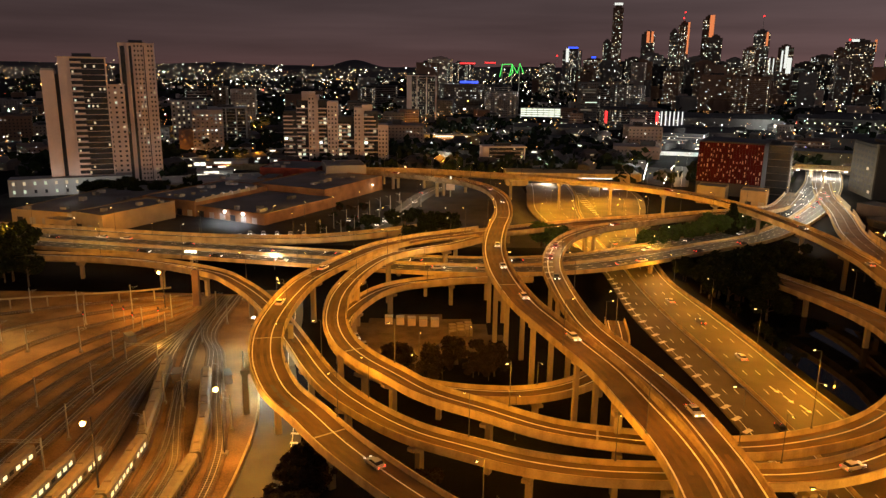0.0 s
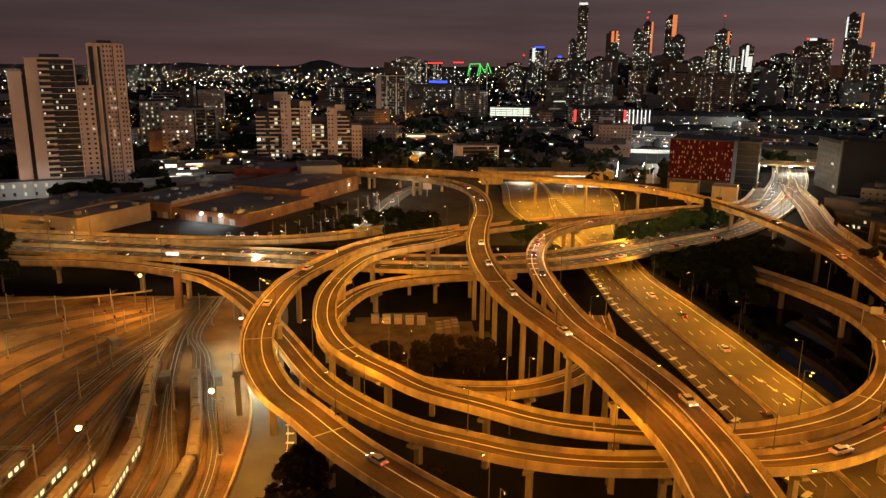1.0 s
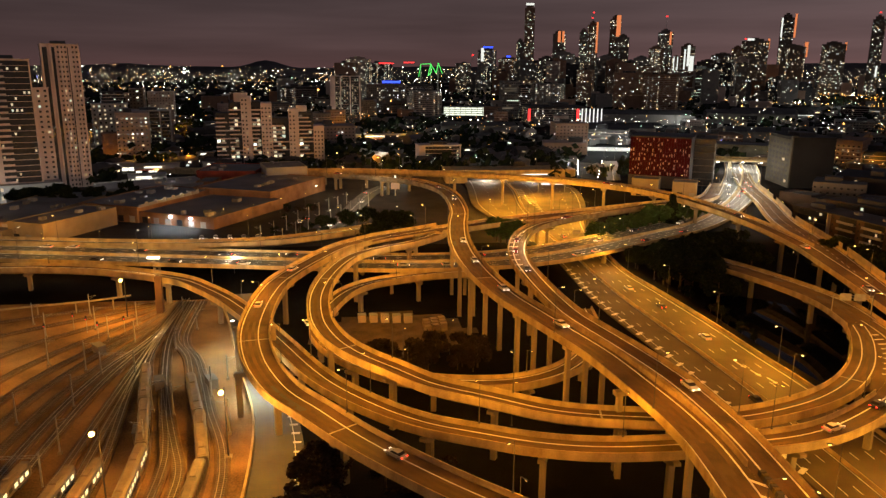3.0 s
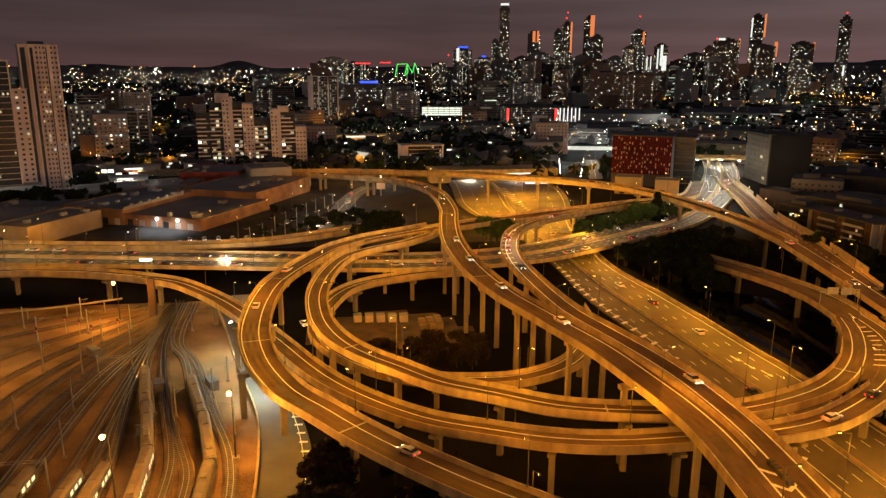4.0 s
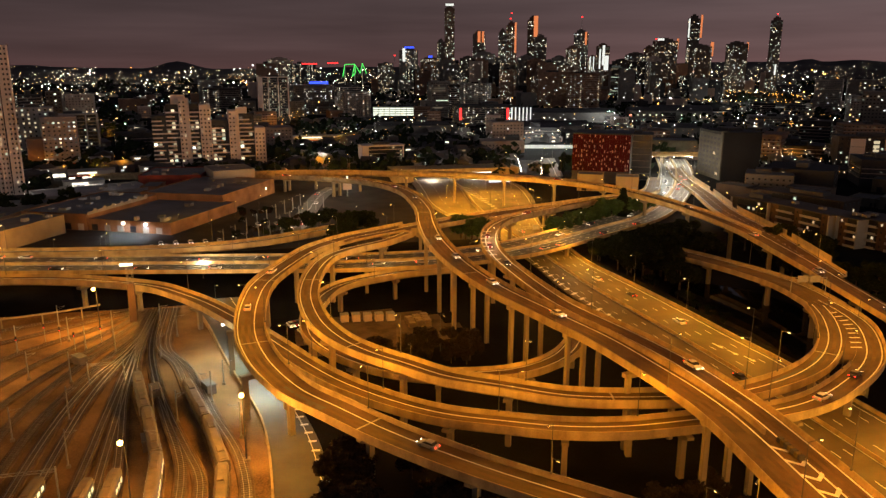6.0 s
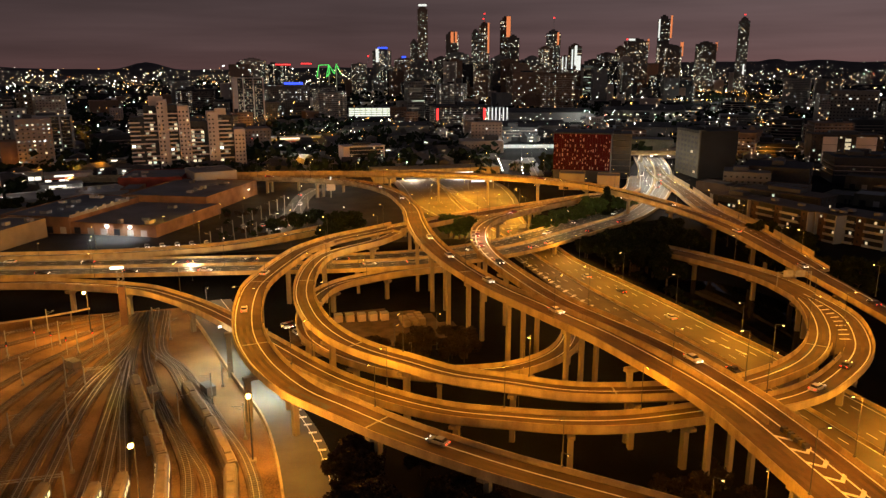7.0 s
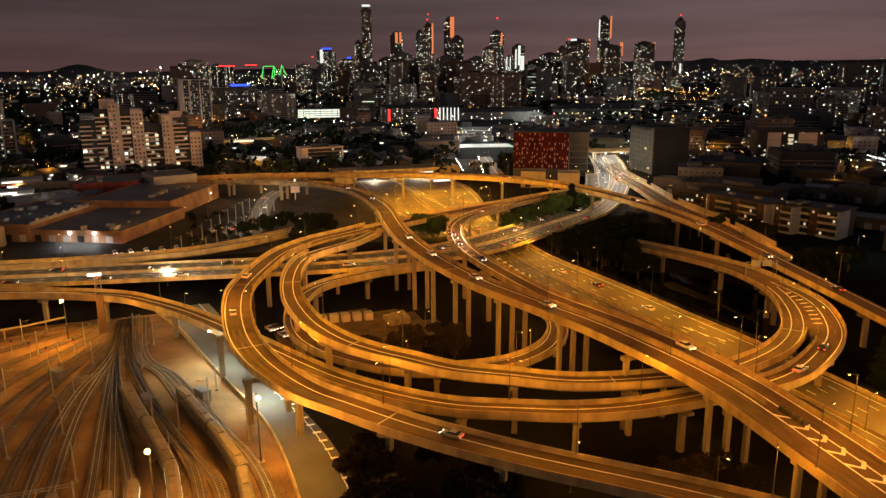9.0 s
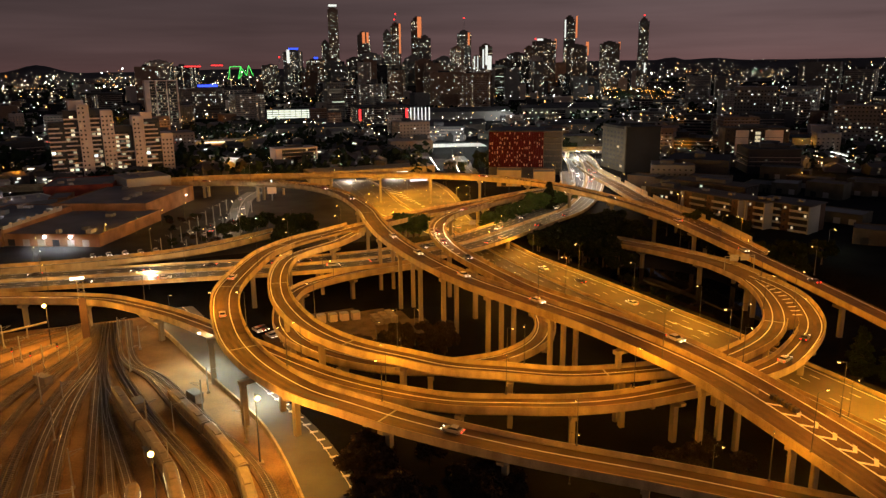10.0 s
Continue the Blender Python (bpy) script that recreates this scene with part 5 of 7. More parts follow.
def stepped_block(label, corner, along, sections, depth, z):
    """An apartment block of joined upright sections: (width, height, set back, kind), either pale wall with small windows or a dark recess with balconies."""
    rg = random.Random(len(sections))
    root = thing("apartment_tower", label, "building", "apartment towers", at=pose(*corner, z, 0, 0, along))
    x = 0.0
    for w, h, back, kind in sections:
        m = Mesh()
        m.box(x, back, -2, x + w, depth, h)
        m.box(x + 0.2, back + 0.2, h, x + w - 0.2, depth - 0.2, h + 0.9)
        body = part("wall", m, RENDER_PINK if kind == "wall" else DARK_WALL, root)
        floors = int(h / 3.05)
        glass = Mesh()
        for i in range(floors):
            zf = i * 3.05
            if kind == "balcony":
                slabs = Mesh()
                slabs.sweep([(Vector((x - 0.05, back, zf)), Vector((0, -1, 0))), (Vector((x + w * rg.choice((0.7, 0.85, 1.0)), back, zf)), Vector((0, -1, 0)))], [(0, 0.13), (1.5, 0.13), (1.5, 0.9), (1.6, 0.9), (1.6, -0.13), (0, -0.13)])
                part("balcony", slabs, RENDER_PINK, root)
                for k in range(max(1, int(w / 3.4))):
                    u, a = rg.random(), x + 0.5 + k * 3.4
                    glass.face([(a, back - 0.06, zf + 0.3), (a + 2.3, back - 0.06, zf + 0.3), (a + 2.3, back - 0.06, zf + 2.5), (a, back - 0.06, zf + 2.5)], 0 if u < 0.20 else 1 if u < 0.28 else 2)
            else:
                for k in range(max(1, int(w / 2.6))):
                    u, a = rg.random(), x + 0.7 + k * 2.6
                    glass.face([(a, back - 0.05, zf + 1.0), (a + 1.1, back - 0.05, zf + 1.0), (a + 1.1, back - 0.05, zf + 2.2), (a, back - 0.05, zf + 2.2)], 0 if u < 0.10 else 2)
        part("glazing", glass, [LIT_ROOM, LIT_COOL, GLASS_DARK], body, kind="stuff")
        if kind == "wall":
            for a in (x, x + w - 0.7):
                f = Mesh()
                f.box(a, back - 0.5, -1, a + 0.7, back - 0.02, h + 0.6)
                part("facade_fin", f, RENDER_PINK, root)
        x += w
    top = Mesh()
    top.box(14, 5, 40, 24, 12, 55.5)
    top.box(60, 5, 30, 68, 12, 46)
    part("lift_housing", top, RENDER_PINK, root)


stepped_block("stepped pink apartment block with recessed balconies", (-124, 568), 6, ((10, 40, 2.0, "balcony"), (9, 48, 3.0, "balcony"), (7.5, 52, 0.0, "wall"), (7, 48.5, 2.5, "balcony"), (8, 47.5, 0.0, "wall"), (12.5, 36, 4.0, "balcony"), (7.5, 43, 0.5, "wall"), (11, 40.5, 3.0, "balcony"), (8, 30, 0.0, "wall")), 19, 10)
tower_block("grey mid rise apartment block", (-228, 705), 16, 38, 22, 34.0, 11, 8, RENDER_GREY, lit=0.16, seed=10, z=11, pier_every=4)
tower_block("pale lit apartment block behind the towers", (-236, 640), 20, 28, 16, 44.0, 13, 7, RENDER_GREY, lit=0.4, seed=11, z=10, balcony=False)
tower_block("tall mid city apartment block with many lit rooms", (-55, 1085), 5, 42, 24, 62.0, 17, 9, RENDER_PINK, lit=0.42, seed=12, z=12, pier_every=3)
tower_block("small apartment block with lit stairs", (30, 575), 6, 34, 16, 15.0, 5, 9, RENDER_PINK, lit=0.28, seed=13, z=10)

# red panelled building
red = thing("red_panel_building", "dark red building clad with scattered pale panels", "building", at=pose(161.3, 466.0, 9, 0, 0, -30.5))
m = Mesh()
m.box(0, 0.25, -2, 38.5, 34, 32.6)
part("wall", m, DARK_WALL, red)
rng = random.Random(21)
for i in range(22):
    for j in range(8):
        pale = rng.random() < 0.20 + 0.45 * abs(math.sin(i * 0.5 + j))
        x0, z0, dz = i * 1.75, 7.6 + j * 3.1, rng.choice((0.0, 0.6, 1.2))
        p = Mesh()
        p.box(x0 + 0.04, -0.05, z0, x0 + 1.71, 0.2, z0 + 3.05)
        part("red_panel", p, RED_PANEL, red)
        if pale:
            q = Mesh()
            sx = rng.uniform(0.1, 0.8)
            q.box(x0 + sx, -0.12, z0 + 0.1 + dz, x0 + sx + rng.uniform(0.35, 0.8), -0.06, z0 + dz + rng.uniform(1.0, 2.2))
            part("pale_panel", q, PALE_PANEL, red)
m = Mesh()
m.box(-0.5, -0.5, 32.6, 39, 34.5, 33.2)
part("roof", m, DARK_WALL, red)
tower_block("grey office block with pale floor bands", (196, 470), -28, 24, 26, 31.0, 7, 5, material("grey_band", (0.07, 0.066, 0.066), 0.8, 0.1, 0.2, 3.0, 0.1), lit=0.1, seed=31, z=9, name="office_building", group="office blocks by the expressway")
hall("orange lit low hall beside the expressway", (150, 430), -28, 16, 14, 10.0, TAN, ROOF, seed=32)
hall("orange lit low hall with a glazed gap", (172, 420), -28, 14, 14, 9.0, TAN, ROOF, seed=33)

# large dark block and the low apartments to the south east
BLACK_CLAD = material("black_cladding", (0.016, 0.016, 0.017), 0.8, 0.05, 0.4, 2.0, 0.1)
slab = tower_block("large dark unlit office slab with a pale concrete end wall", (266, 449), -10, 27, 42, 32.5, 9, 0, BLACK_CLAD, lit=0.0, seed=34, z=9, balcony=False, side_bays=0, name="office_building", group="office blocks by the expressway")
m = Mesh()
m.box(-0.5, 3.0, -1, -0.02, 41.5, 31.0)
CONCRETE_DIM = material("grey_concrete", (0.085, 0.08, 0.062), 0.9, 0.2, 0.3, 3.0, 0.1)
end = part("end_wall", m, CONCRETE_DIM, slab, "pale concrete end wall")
for i in range(8):
    for j in range(6):
        o = part("window", pane_mesh(3.6, 1.7, LIT_ROOM if (i * 5 + j * 3) % 23 == 0 else DARK_WALL), None, end)
        o.matrix_basis = pose(-0.53, 7 + j * 6.0, 2.5 + i * 3.5, 0, 0, 90)
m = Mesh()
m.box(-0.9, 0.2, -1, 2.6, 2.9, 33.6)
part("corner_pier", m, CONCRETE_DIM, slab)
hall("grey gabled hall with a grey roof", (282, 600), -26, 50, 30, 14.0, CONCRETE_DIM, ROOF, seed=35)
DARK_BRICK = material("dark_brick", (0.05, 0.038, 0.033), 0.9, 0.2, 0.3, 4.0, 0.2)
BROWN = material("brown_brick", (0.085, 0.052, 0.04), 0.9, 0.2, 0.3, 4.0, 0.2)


def low_apartments(label, corner, along, sections, depth, floors, z=9.0, seed=1):
    """A low apartment block: brick and balcony sections under a flat overhanging roof, pale end fins."""
    rg = random.Random(seed)
    root = thing("apartment_block", label, "building", "low apartment blocks", at=pose(*corner, z, 0, 0, along))
    fh, x, wide = 3.1, 0.0, sum(w for w, _ in sections)
    h = floors * fh
    m = Mesh()
    m.box(0, 0, -2, wide, depth, h)
    body = part("wall", m, BROWN, root)
    m = Mesh()
    m.box(-0.8, -1.9, h, wide + 0.8, depth + 0.6, h + 0.4)
    part("roof", m, ROOF_FAR, root)
    for a in (-0.35, wide - 0.15):
        m = Mesh()
        m.box(a, -1.8, -2, a + 0.5, depth * 0.6, h - 0.01)
        part("end_fin", m, RENDER_GREY, root, "pale end wall")
    for w, kind in sections:
        for i in range(floors):
            zf = i * fh
            if kind == "balcony":
                g = Mesh()
                g.box(x + 0.15, -0.06, zf + 0.15, x + w - 0.15, -0.01, zf + fh - 0.4)
                part("glazing", g, GLASS_DARK, body)
                b = Mesh()
                b.sweep([(Vector((x + 0.1, 0, zf)), Vector((0, -1, 0))), (Vector((x + w - 0.1, 0, zf)), Vector((0, -1, 0)))], [(0.07, 0.1), (1.5, 0.1), (1.5, 1.0), (1.6, 1.0), (1.6, -0.12), (0.07, -0.12)])
                part("balcony", b, RENDER_GREY, root)
            for k in range(max(1, int(w / 2.8))):
                u, lit = rg.random(), kind == "balcony"
                if u > 0.24 and lit:
                    continue
                o = part("window", pane_mesh(1.0 if lit else 0.8, 1.2 if lit else 1.0, LIT_ROOM if u < 0.16 else LIT_WARM if u < 0.24 else GLASS_DARK), None, body)
                o.matrix_basis = pose(x + 1.4 + k * 2.8, -0.13 if lit else -0.03, zf + 0.9)
        x += w
    for k in range(2):
        m = Mesh()
        m.box(wide * (0.2 + 0.45 * k), depth * 0.4, h + 0.4, wide * (0.2 + 0.45 * k) + 2.6, depth * 0.4 + 2.4, h + 1.5)
        part("roof_plant", m, ROOF, root)


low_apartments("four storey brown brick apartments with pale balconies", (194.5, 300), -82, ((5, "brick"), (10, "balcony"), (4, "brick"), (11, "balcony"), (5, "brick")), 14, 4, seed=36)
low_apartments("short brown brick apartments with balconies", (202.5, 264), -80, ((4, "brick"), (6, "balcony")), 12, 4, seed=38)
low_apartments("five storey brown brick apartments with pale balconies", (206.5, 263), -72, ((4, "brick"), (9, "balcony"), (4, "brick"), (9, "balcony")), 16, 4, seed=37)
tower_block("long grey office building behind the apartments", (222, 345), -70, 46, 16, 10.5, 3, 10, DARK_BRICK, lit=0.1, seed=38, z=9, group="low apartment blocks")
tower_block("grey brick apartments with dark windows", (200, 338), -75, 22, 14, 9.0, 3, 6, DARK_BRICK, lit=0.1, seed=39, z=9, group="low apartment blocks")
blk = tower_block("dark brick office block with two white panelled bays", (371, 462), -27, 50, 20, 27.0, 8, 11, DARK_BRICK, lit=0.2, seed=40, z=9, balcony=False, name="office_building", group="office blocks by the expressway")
for x0, wide in ((8, 10), (31, 14)):
    for j in range(4):
        m = Mesh()
        m.box(x0, -1.0, 2 + j * 6.0, x0 + wide, -0.1, 7.7 + j * 6.0)
        part("white_panel", m, RENDER_PINK, blk)
for j in range(7):
    o = part("window", pane_mesh(4.0, 2.2, LIT_ROOM), None, blk)
    o.matrix_basis = pose(25.5, -0.2, 3 + j * 3.2)
rng = random.Random(77)
for i in range(26):
    x, y = 215 + 150 * rng.random(), 200 + 190 * rng.random()
    hall("low dark roofed house or shop", (x, y), -70 + 20 * rng.random(), 12 + 14 * rng.random(), 10 + 10 * rng.random(), 4 + 5 * rng.random(), CONCRETE_DIM if i % 2 else DARK_BRICK, ROOF_FAR if i % 3 else ROOF, seed=100 + i, category="house")

# containers and stacked pallets in the hollow
for i in range(5):
    root = thing("storage_container", "pale storage crate with a flat lid on bare dirt", "container", "row of pale crates", at=pose(-18.0 + i * 3.9, 234.6 - i * 0.5, -0.2, 0, 0, 4))
    b, l = Mesh(), Mesh()
    b.box(-1.3, -1.3, 0, 1.3, 1.3, 2.5)
    l.box(-1.38, -1.38, 2.5, 1.38, 1.38, 2.65)
    part("crate_body", b, RENDER_PINK, root)
    part("lid", l, ROOF_PALE, root)
    for j in range(5):
        r = Mesh()
        r.box(-1.1 + j * 0.5, -1.36, 0.1, -1.0 + j * 0.5, -1.3, 2.4)
        part("rib", r, RENDER_PINK, root)
for i in range(9):
    root = thing("pallet_stack", "stack of pale wooden pallets on dirt", "pallets", "stacked pallets", at=pose(3.5 + (i % 3) * 2.6, 230 - (i // 3) * 3.0, -0.2, 0, 0, 10 + 4 * (i % 2)))
    for k in range(4 + i % 3):
        b = Mesh()
        b.box(-1.1, -1.1, k * 0.42, 1.1, 1.1, k * 0.42 + 0.3)
        part("pallet", b, TAN, root)


# ---- the city behind ----
def near_road(x, y, reach):
    """Whether a place lies on or beside one of the large roads."""
    return any((p.x - x) ** 2 + (p.y - y) ** 2 < reach * reach for ln in (line_w, line_e5, line_f3, line_t) for p, _ in ln[::3])


YARDS = ((196, 682, 62, 34, -14, 26000), (455, 885, 60, 30, -22, 14000), (690, 1185, 70, 40, -26, 26000), (925, 1310, 90, 40, -30, 16000), (92, 1225, 60, 30, -4, 14000), (288, 1035, 60, 30, -14, 12000), (-180, 905, 50, 24, 8, 8000))


def by_yard(x, y):
    """Whether a place lies on an open lit yard or on the low ground in front of it."""
    return any(abs(x - (x0 + w / 2) * (y + 4) / (y0 + 4)) < w * 0.62 and y0 - 150 < y < y0 + d + 10 for x0, y0, w, d, _, _ in YARDS)


def patchy(x, y, lo):
    """The city's lamps come in clusters, with dark parks between them."""
    return noise.noise((x * 0.0042, y * 0.0030, 7.0)) + 0.5 * noise.noise((x * 0.013, y * 0.009, 2.0)) > lo


def city_building(x, y, w, h, style="office", lit=0.35, d=None, z=11.0, seed=0, tone=None, face=None):
    """A distant building: a stepped body with ribs, roof plant and its lit windows on the three faces towards the interchange."""
    rg = random.Random(seed * 31 + int(x) * 7 + int(y))
    d = d or w * (0.7 + 0.4 * rg.random())
    turn = math.degrees(math.atan2(x, -y)) + 180 if face is None else face
    turn += rg.uniform(-14, 14) if face is None and h < 140 else 0
    label, cat = {"office": ("distant dark glass office tower with rows of lit windows", "tower"), "flat": ("distant apartment building with scattered lit windows", "building"), "low": ("low distant city building with a few lights", "building")}[style]
    root = thing("office_tower" if style == "office" else "city_building", label, cat, "city buildings", at=pose(x, y, z, 0, 0, turn))
    far = math.hypot(x, y)
    top, wall = h - z - (0.055 * h if h - z > 95 else 0), tone or rg.choice(CITY_TONES[:2] + [CITY_GLASS, CITY_GLASS] if style == "office" else CITY_TONES)
    b = Mesh()
    b.box(-w / 2, 0, -4, w / 2, d, top)
    if top > 95:
        b.box(-w * 0.32, d * 0.2, top, w * 0.30, d * 0.8, top + 0.035 * h)
        b.box(-w * 0.16, d * 0.35, top + 0.035 * h, w * 0.12, d * 0.65, top + 0.055 * h)
    if top > 30:  # lower wing at the foot
        side = rg.choice((-1, 1))
        b.box(min(side * w * 0.48, side * w * 0.95), d * 0.1, -4, max(side * w * 0.48, side * w * 0.95), d * 0.9, top * rg.uniform(0.25, 0.6), k=1)
    part("wall", b, [wall, rg.choice(CITY_TONES)], root)
    u, a = Mesh(), rg.uniform(-0.35, 0.1) * w
    u.box(a, d * 0.3, top - 0.01, a + w * rg.uniform(0.15, 0.35), d * 0.65, top + rg.uniform(1.5, 4.5))
    part("roof_plant", u, DARK_WALL, root)
    pattern = rg.choice(("bands", "grid", "grid", "columns")) if style == "office" else rg.choice(("grid", "columns", "grid"))
    fh = (3.7 if style == "office" else 3.1) * max(1.0, far / 2100)
    glass = Mesh()  # materials: warm, cool, long bands, unlit, floor edges
    cool = rg.choice((0.55, 0.8, 0.95)) if style == "office" else rg.choice((0.4, 0.6, 0.8))
    faces = ((w, lambda a, zz, s: ((-w / 2 + a, -0.25, zz), (-w / 2 + a + s, -0.25, zz))), (d, lambda a, zz, s: ((w / 2 + 0.25, a, zz), (w / 2 + 0.25, a + s, zz))), (d, lambda a, zz, s: ((-w / 2 - 0.25, a + s, zz), (-w / 2 - 0.25, a, zz))))
    for face_w, mk in faces:
        bay = 3.3 * max(1.0, far / 2100)
        n = max(2, int(face_w / bay))
        bay = face_w / n
        column = [rg.random() for _ in range(n)]
        floors = max(2, int(top / fh))
        for i in range(1, floors):
            row = rg.random()
            if pattern == "bands" and row < lit:
                a0 = rg.uniform(0, 0.5) * face_w if rg.random() < 0.5 else 0.3
                p0, p1 = mk(a0, i * fh + 0.9, min(face_w - a0 - 0.3, face_w * rg.uniform(0.25, 1.0)))
                glass.face([p0, p1, (p1[0], p1[1], p1[2] + fh * 0.28), (p0[0], p0[1], p0[2] + fh * 0.28)], 2)
                continue
            for j in range(n):
                p = lit * (1.5 if row < 0.25 else 0.6)
                if pattern == "columns":
                    p = lit * (2.2 if column[j] < 0.3 else 0.35)
                elif pattern == "bands":
                    p = lit * 0.3
                p0, p1 = mk(j * bay + bay * 0.2, i * fh + 0.8, bay * (0.58 if far > 1600 else 0.45 if style == "office" else 0.36))
                tall = fh * (0.46 if far > 1600 else 0.34)
                q = [p0, p1, (p1[0], p1[1], p1[2] + tall), (p0[0], p0[1], p0[2] + tall)]
                if rg.random() < p:
                    glass.face(q, 1 if rg.random() < cool else 0)
                elif far < 1300:
                    glass.face(q, 3)
        if style == "flat" and far < 1500:
            for i in range(1, floors):
                p0, p1 = mk(0.4, i * fh, face_w - 0.8)
                glass.face([p0, p1, (p1[0], p1[1], p1[2] + 0.5), (p0[0], p0[1], p0[2] + 0.5)], 4)
    if glass.f:
        part("glazing", glass, [LIT_WARM, LIT_COOL, LIT_BAND, GLASS_DARK, CITY_TONES[2]], root, "rows of lit and unlit windows", kind="stuff")
    return root


CBD_NEAR = [(534, 2380, 32, 293), (507, 2386, 25, 184), (626, 2356, 40, 210), (741, 2374, 33, 241), (714, 2382, 27, 218), (840, 2445, 36, 265), (831, 2342, 39, 200), (952, 2294, 46, 215), (891, 2211, 45, 161), (996, 2220, 42, 169), (907, 2096, 25, 130), (526, 2124, 44, 126), (588, 2159, 64, 140), (616, 1993, 37, 99)]
CBD_WEST = [(1213, 2222, 79, 188), (1337, 2265, 39, 266), (1330, 2211, 78, 170), (1482, 2232, 69, 181), (1694, 2326, 38, 270), (1146, 2201, 33, 163), (1088, 2175, 68, 141), (386, 2308, 58, 153), (419, 2149, 54, 123), (981, 2061, 53, 119), (834, 2180, 47, 130), (750, 2052, 37, 116), (663, 2293, 37, 127), (730, 2166, 39, 134), (293, 2172, 44, 110)]
MID = [(218, 1119, 30, 68), (231, 1085, 16, 63), (274, 1136, 45, 64), (458, 1254, 63, 81), (495, 1217, 58, 79), (249, 966, 77, 37), (32, 1244, 68, 60), (-11, 1796, 56, 114), (37, 1695, 53, 98), (-43, 1696, 47, 98), (92, 1290, 45, 59), (92, 1150, 44, 52), (-147, 1391, 32, 67), (-120, 1343, 63, 53), (-286, 859, 22, 58), (-277, 914, 16, 60), (-263, 969, 31, 55), (-200, 624, 25, 48)]
for i, (x, y, w, h) in enumerate(CBD_NEAR + CBD_WEST):
    city_building(x, y, w, h, "office", (0.34, 0.5, 0.42)[i % 3], seed=i, tone=CITY_TONES[0] if i in (0, 3, 5, 8) else None)
for i, (x, y, w, h) in enumerate(MID):
    city_building(x, y, w, h, "flat" if i % 3 else "office", (0.22, 0.45, 0.6)[i % 3], seed=50 + i)
rng = random.Random(9)
for i in range(70):  # lower towers of the centre
    r, a = rng.uniform(1750, 2450), math.radians(rng.uniform(9, 33))
    city_building(r * math.sin(a), r * math.cos(a), rng.uniform(24, 50), rng.uniform(55, 125) * (1 if a < 0.5 else 0.7), "flat" if rng.random() < 0.6 else "office", rng.choice((0.05, 0.1, 0.2, 0.38)), seed=200 + i)
for i in range(110):  # middle distance
    r, a = rng.uniform(640, 1900), math.radians(rng.uniform(-34, 52))
    if 690 > r and -10 < math.degrees(a) < 3 or near_road(r * math.sin(a), r * math.cos(a), 40) or by_yard(r * math.sin(a), r * math.cos(a)):
        continue
    city_building(r * math.sin(a), r * math.cos(a), rng.uniform(16, 46), 11 + rng.uniform(8, 26), "flat" if rng.random() < 0.7 else "low", rng.choice((0.05, 0.08, 0.12, 0.3)), seed=400 + i)
for i in range(60):  # towards the south
    r, a = rng.uniform(430, 1400), math.radians(rng.uniform(33, 56))
    if near_road(r * math.sin(a), r * math.cos(a), 40) or math.degrees(a) > 43 and r < 740:
        continue
    city_building(r * math.sin(a), r * math.cos(a), rng.uniform(16, 44), 11 + rng.uniform(6, 26), "flat" if rng.random() < 0.7 else "low", rng.choice((0.04, 0.08, 0.15)), seed=600 + i, tone=CITY_TONES[3] if i % 3 else CITY_TONES[1])

# lit crowns, masts and signs of the tallest towers
CROWN_WHITE = glow("crown_white", (0.95, 0.97, 0.88), 0.95)
CROWN_ORANGE = glow("crown_orange", (1.0, 0.28, 0.09), 0.8)


def sign(name, label, x, y, z, w, h, mat, category="sign", d=1.0):
    root = thing(name, label, category, "lit signs on towers")
    m, f = Mesh(), Mesh()
    b = pose(x, y, z, 0, 0, -math.degrees(math.atan2(x + 30, y)))
    m.box(-w / 2, -d - 0.2, 0, w / 2, -0.2, h, b)
    f.box(-w / 2 - 0.3, -0.15, -0.3, w / 2 + 0.3, 0.3, h + 0.3, b)
    part("sign_face", m, mat, root, "glowing sign face")
    part("sign_frame", f, DARK_WALL, root)


def on_face(x, y, back=0.0):
    """A place a little nearer to the interchange than the given one."""
    k = 1 - back / math.hypot(x, y)
    return x * k, y * k


for x, y, z, w, h, mat in ((534, 2380, 284, 26, 7, CROWN_WHITE), (626, 2356, 172, 9, 34, CROWN_ORANGE), (638, 2352, 172, 7, 34, CROWN_ORANGE), (849, 2440, 195, 14, 68, CROWN_ORANGE), (754, 2370, 140, 6, 96, CROWN_ORANGE), (966, 2288, 165, 6, 40, CROWN_ORANGE), (996, 2214, 100, 8, 62, CROWN_WHITE), (984, 2214, 90, 5, 60, CROWN_WHITE), (1006, 2214, 85, 14, 45, CROWN_WHITE), (1318, 2262, 190, 5, 60, CROWN_WHITE), (1358, 2254, 190, 6, 72, CROWN_ORANGE), (1372, 2205, 130, 10, 45, CROWN_ORANGE), (1195, 2218, 178, 20, 7, CROWN_WHITE), (1250, 2210, 150, 6, 34, CROWN_ORANGE), (1515, 2222, 150, 6, 26, CROWN_ORANGE), (907, 2090, 70, 3, 55, CROWN_WHITE), (897, 2092, 70, 3, 55, CROWN_WHITE), (370, 2300, 110, 9, 40, CROWN_WHITE), (1700, 2318, 70, 6, 36, CROWN_WHITE)):
    u, v = on_face(x, y, 0.6)
    sign("tower_light_panel", "lit vertical panel on a distant tower", u, v, z, w, h, mat, "light panel")
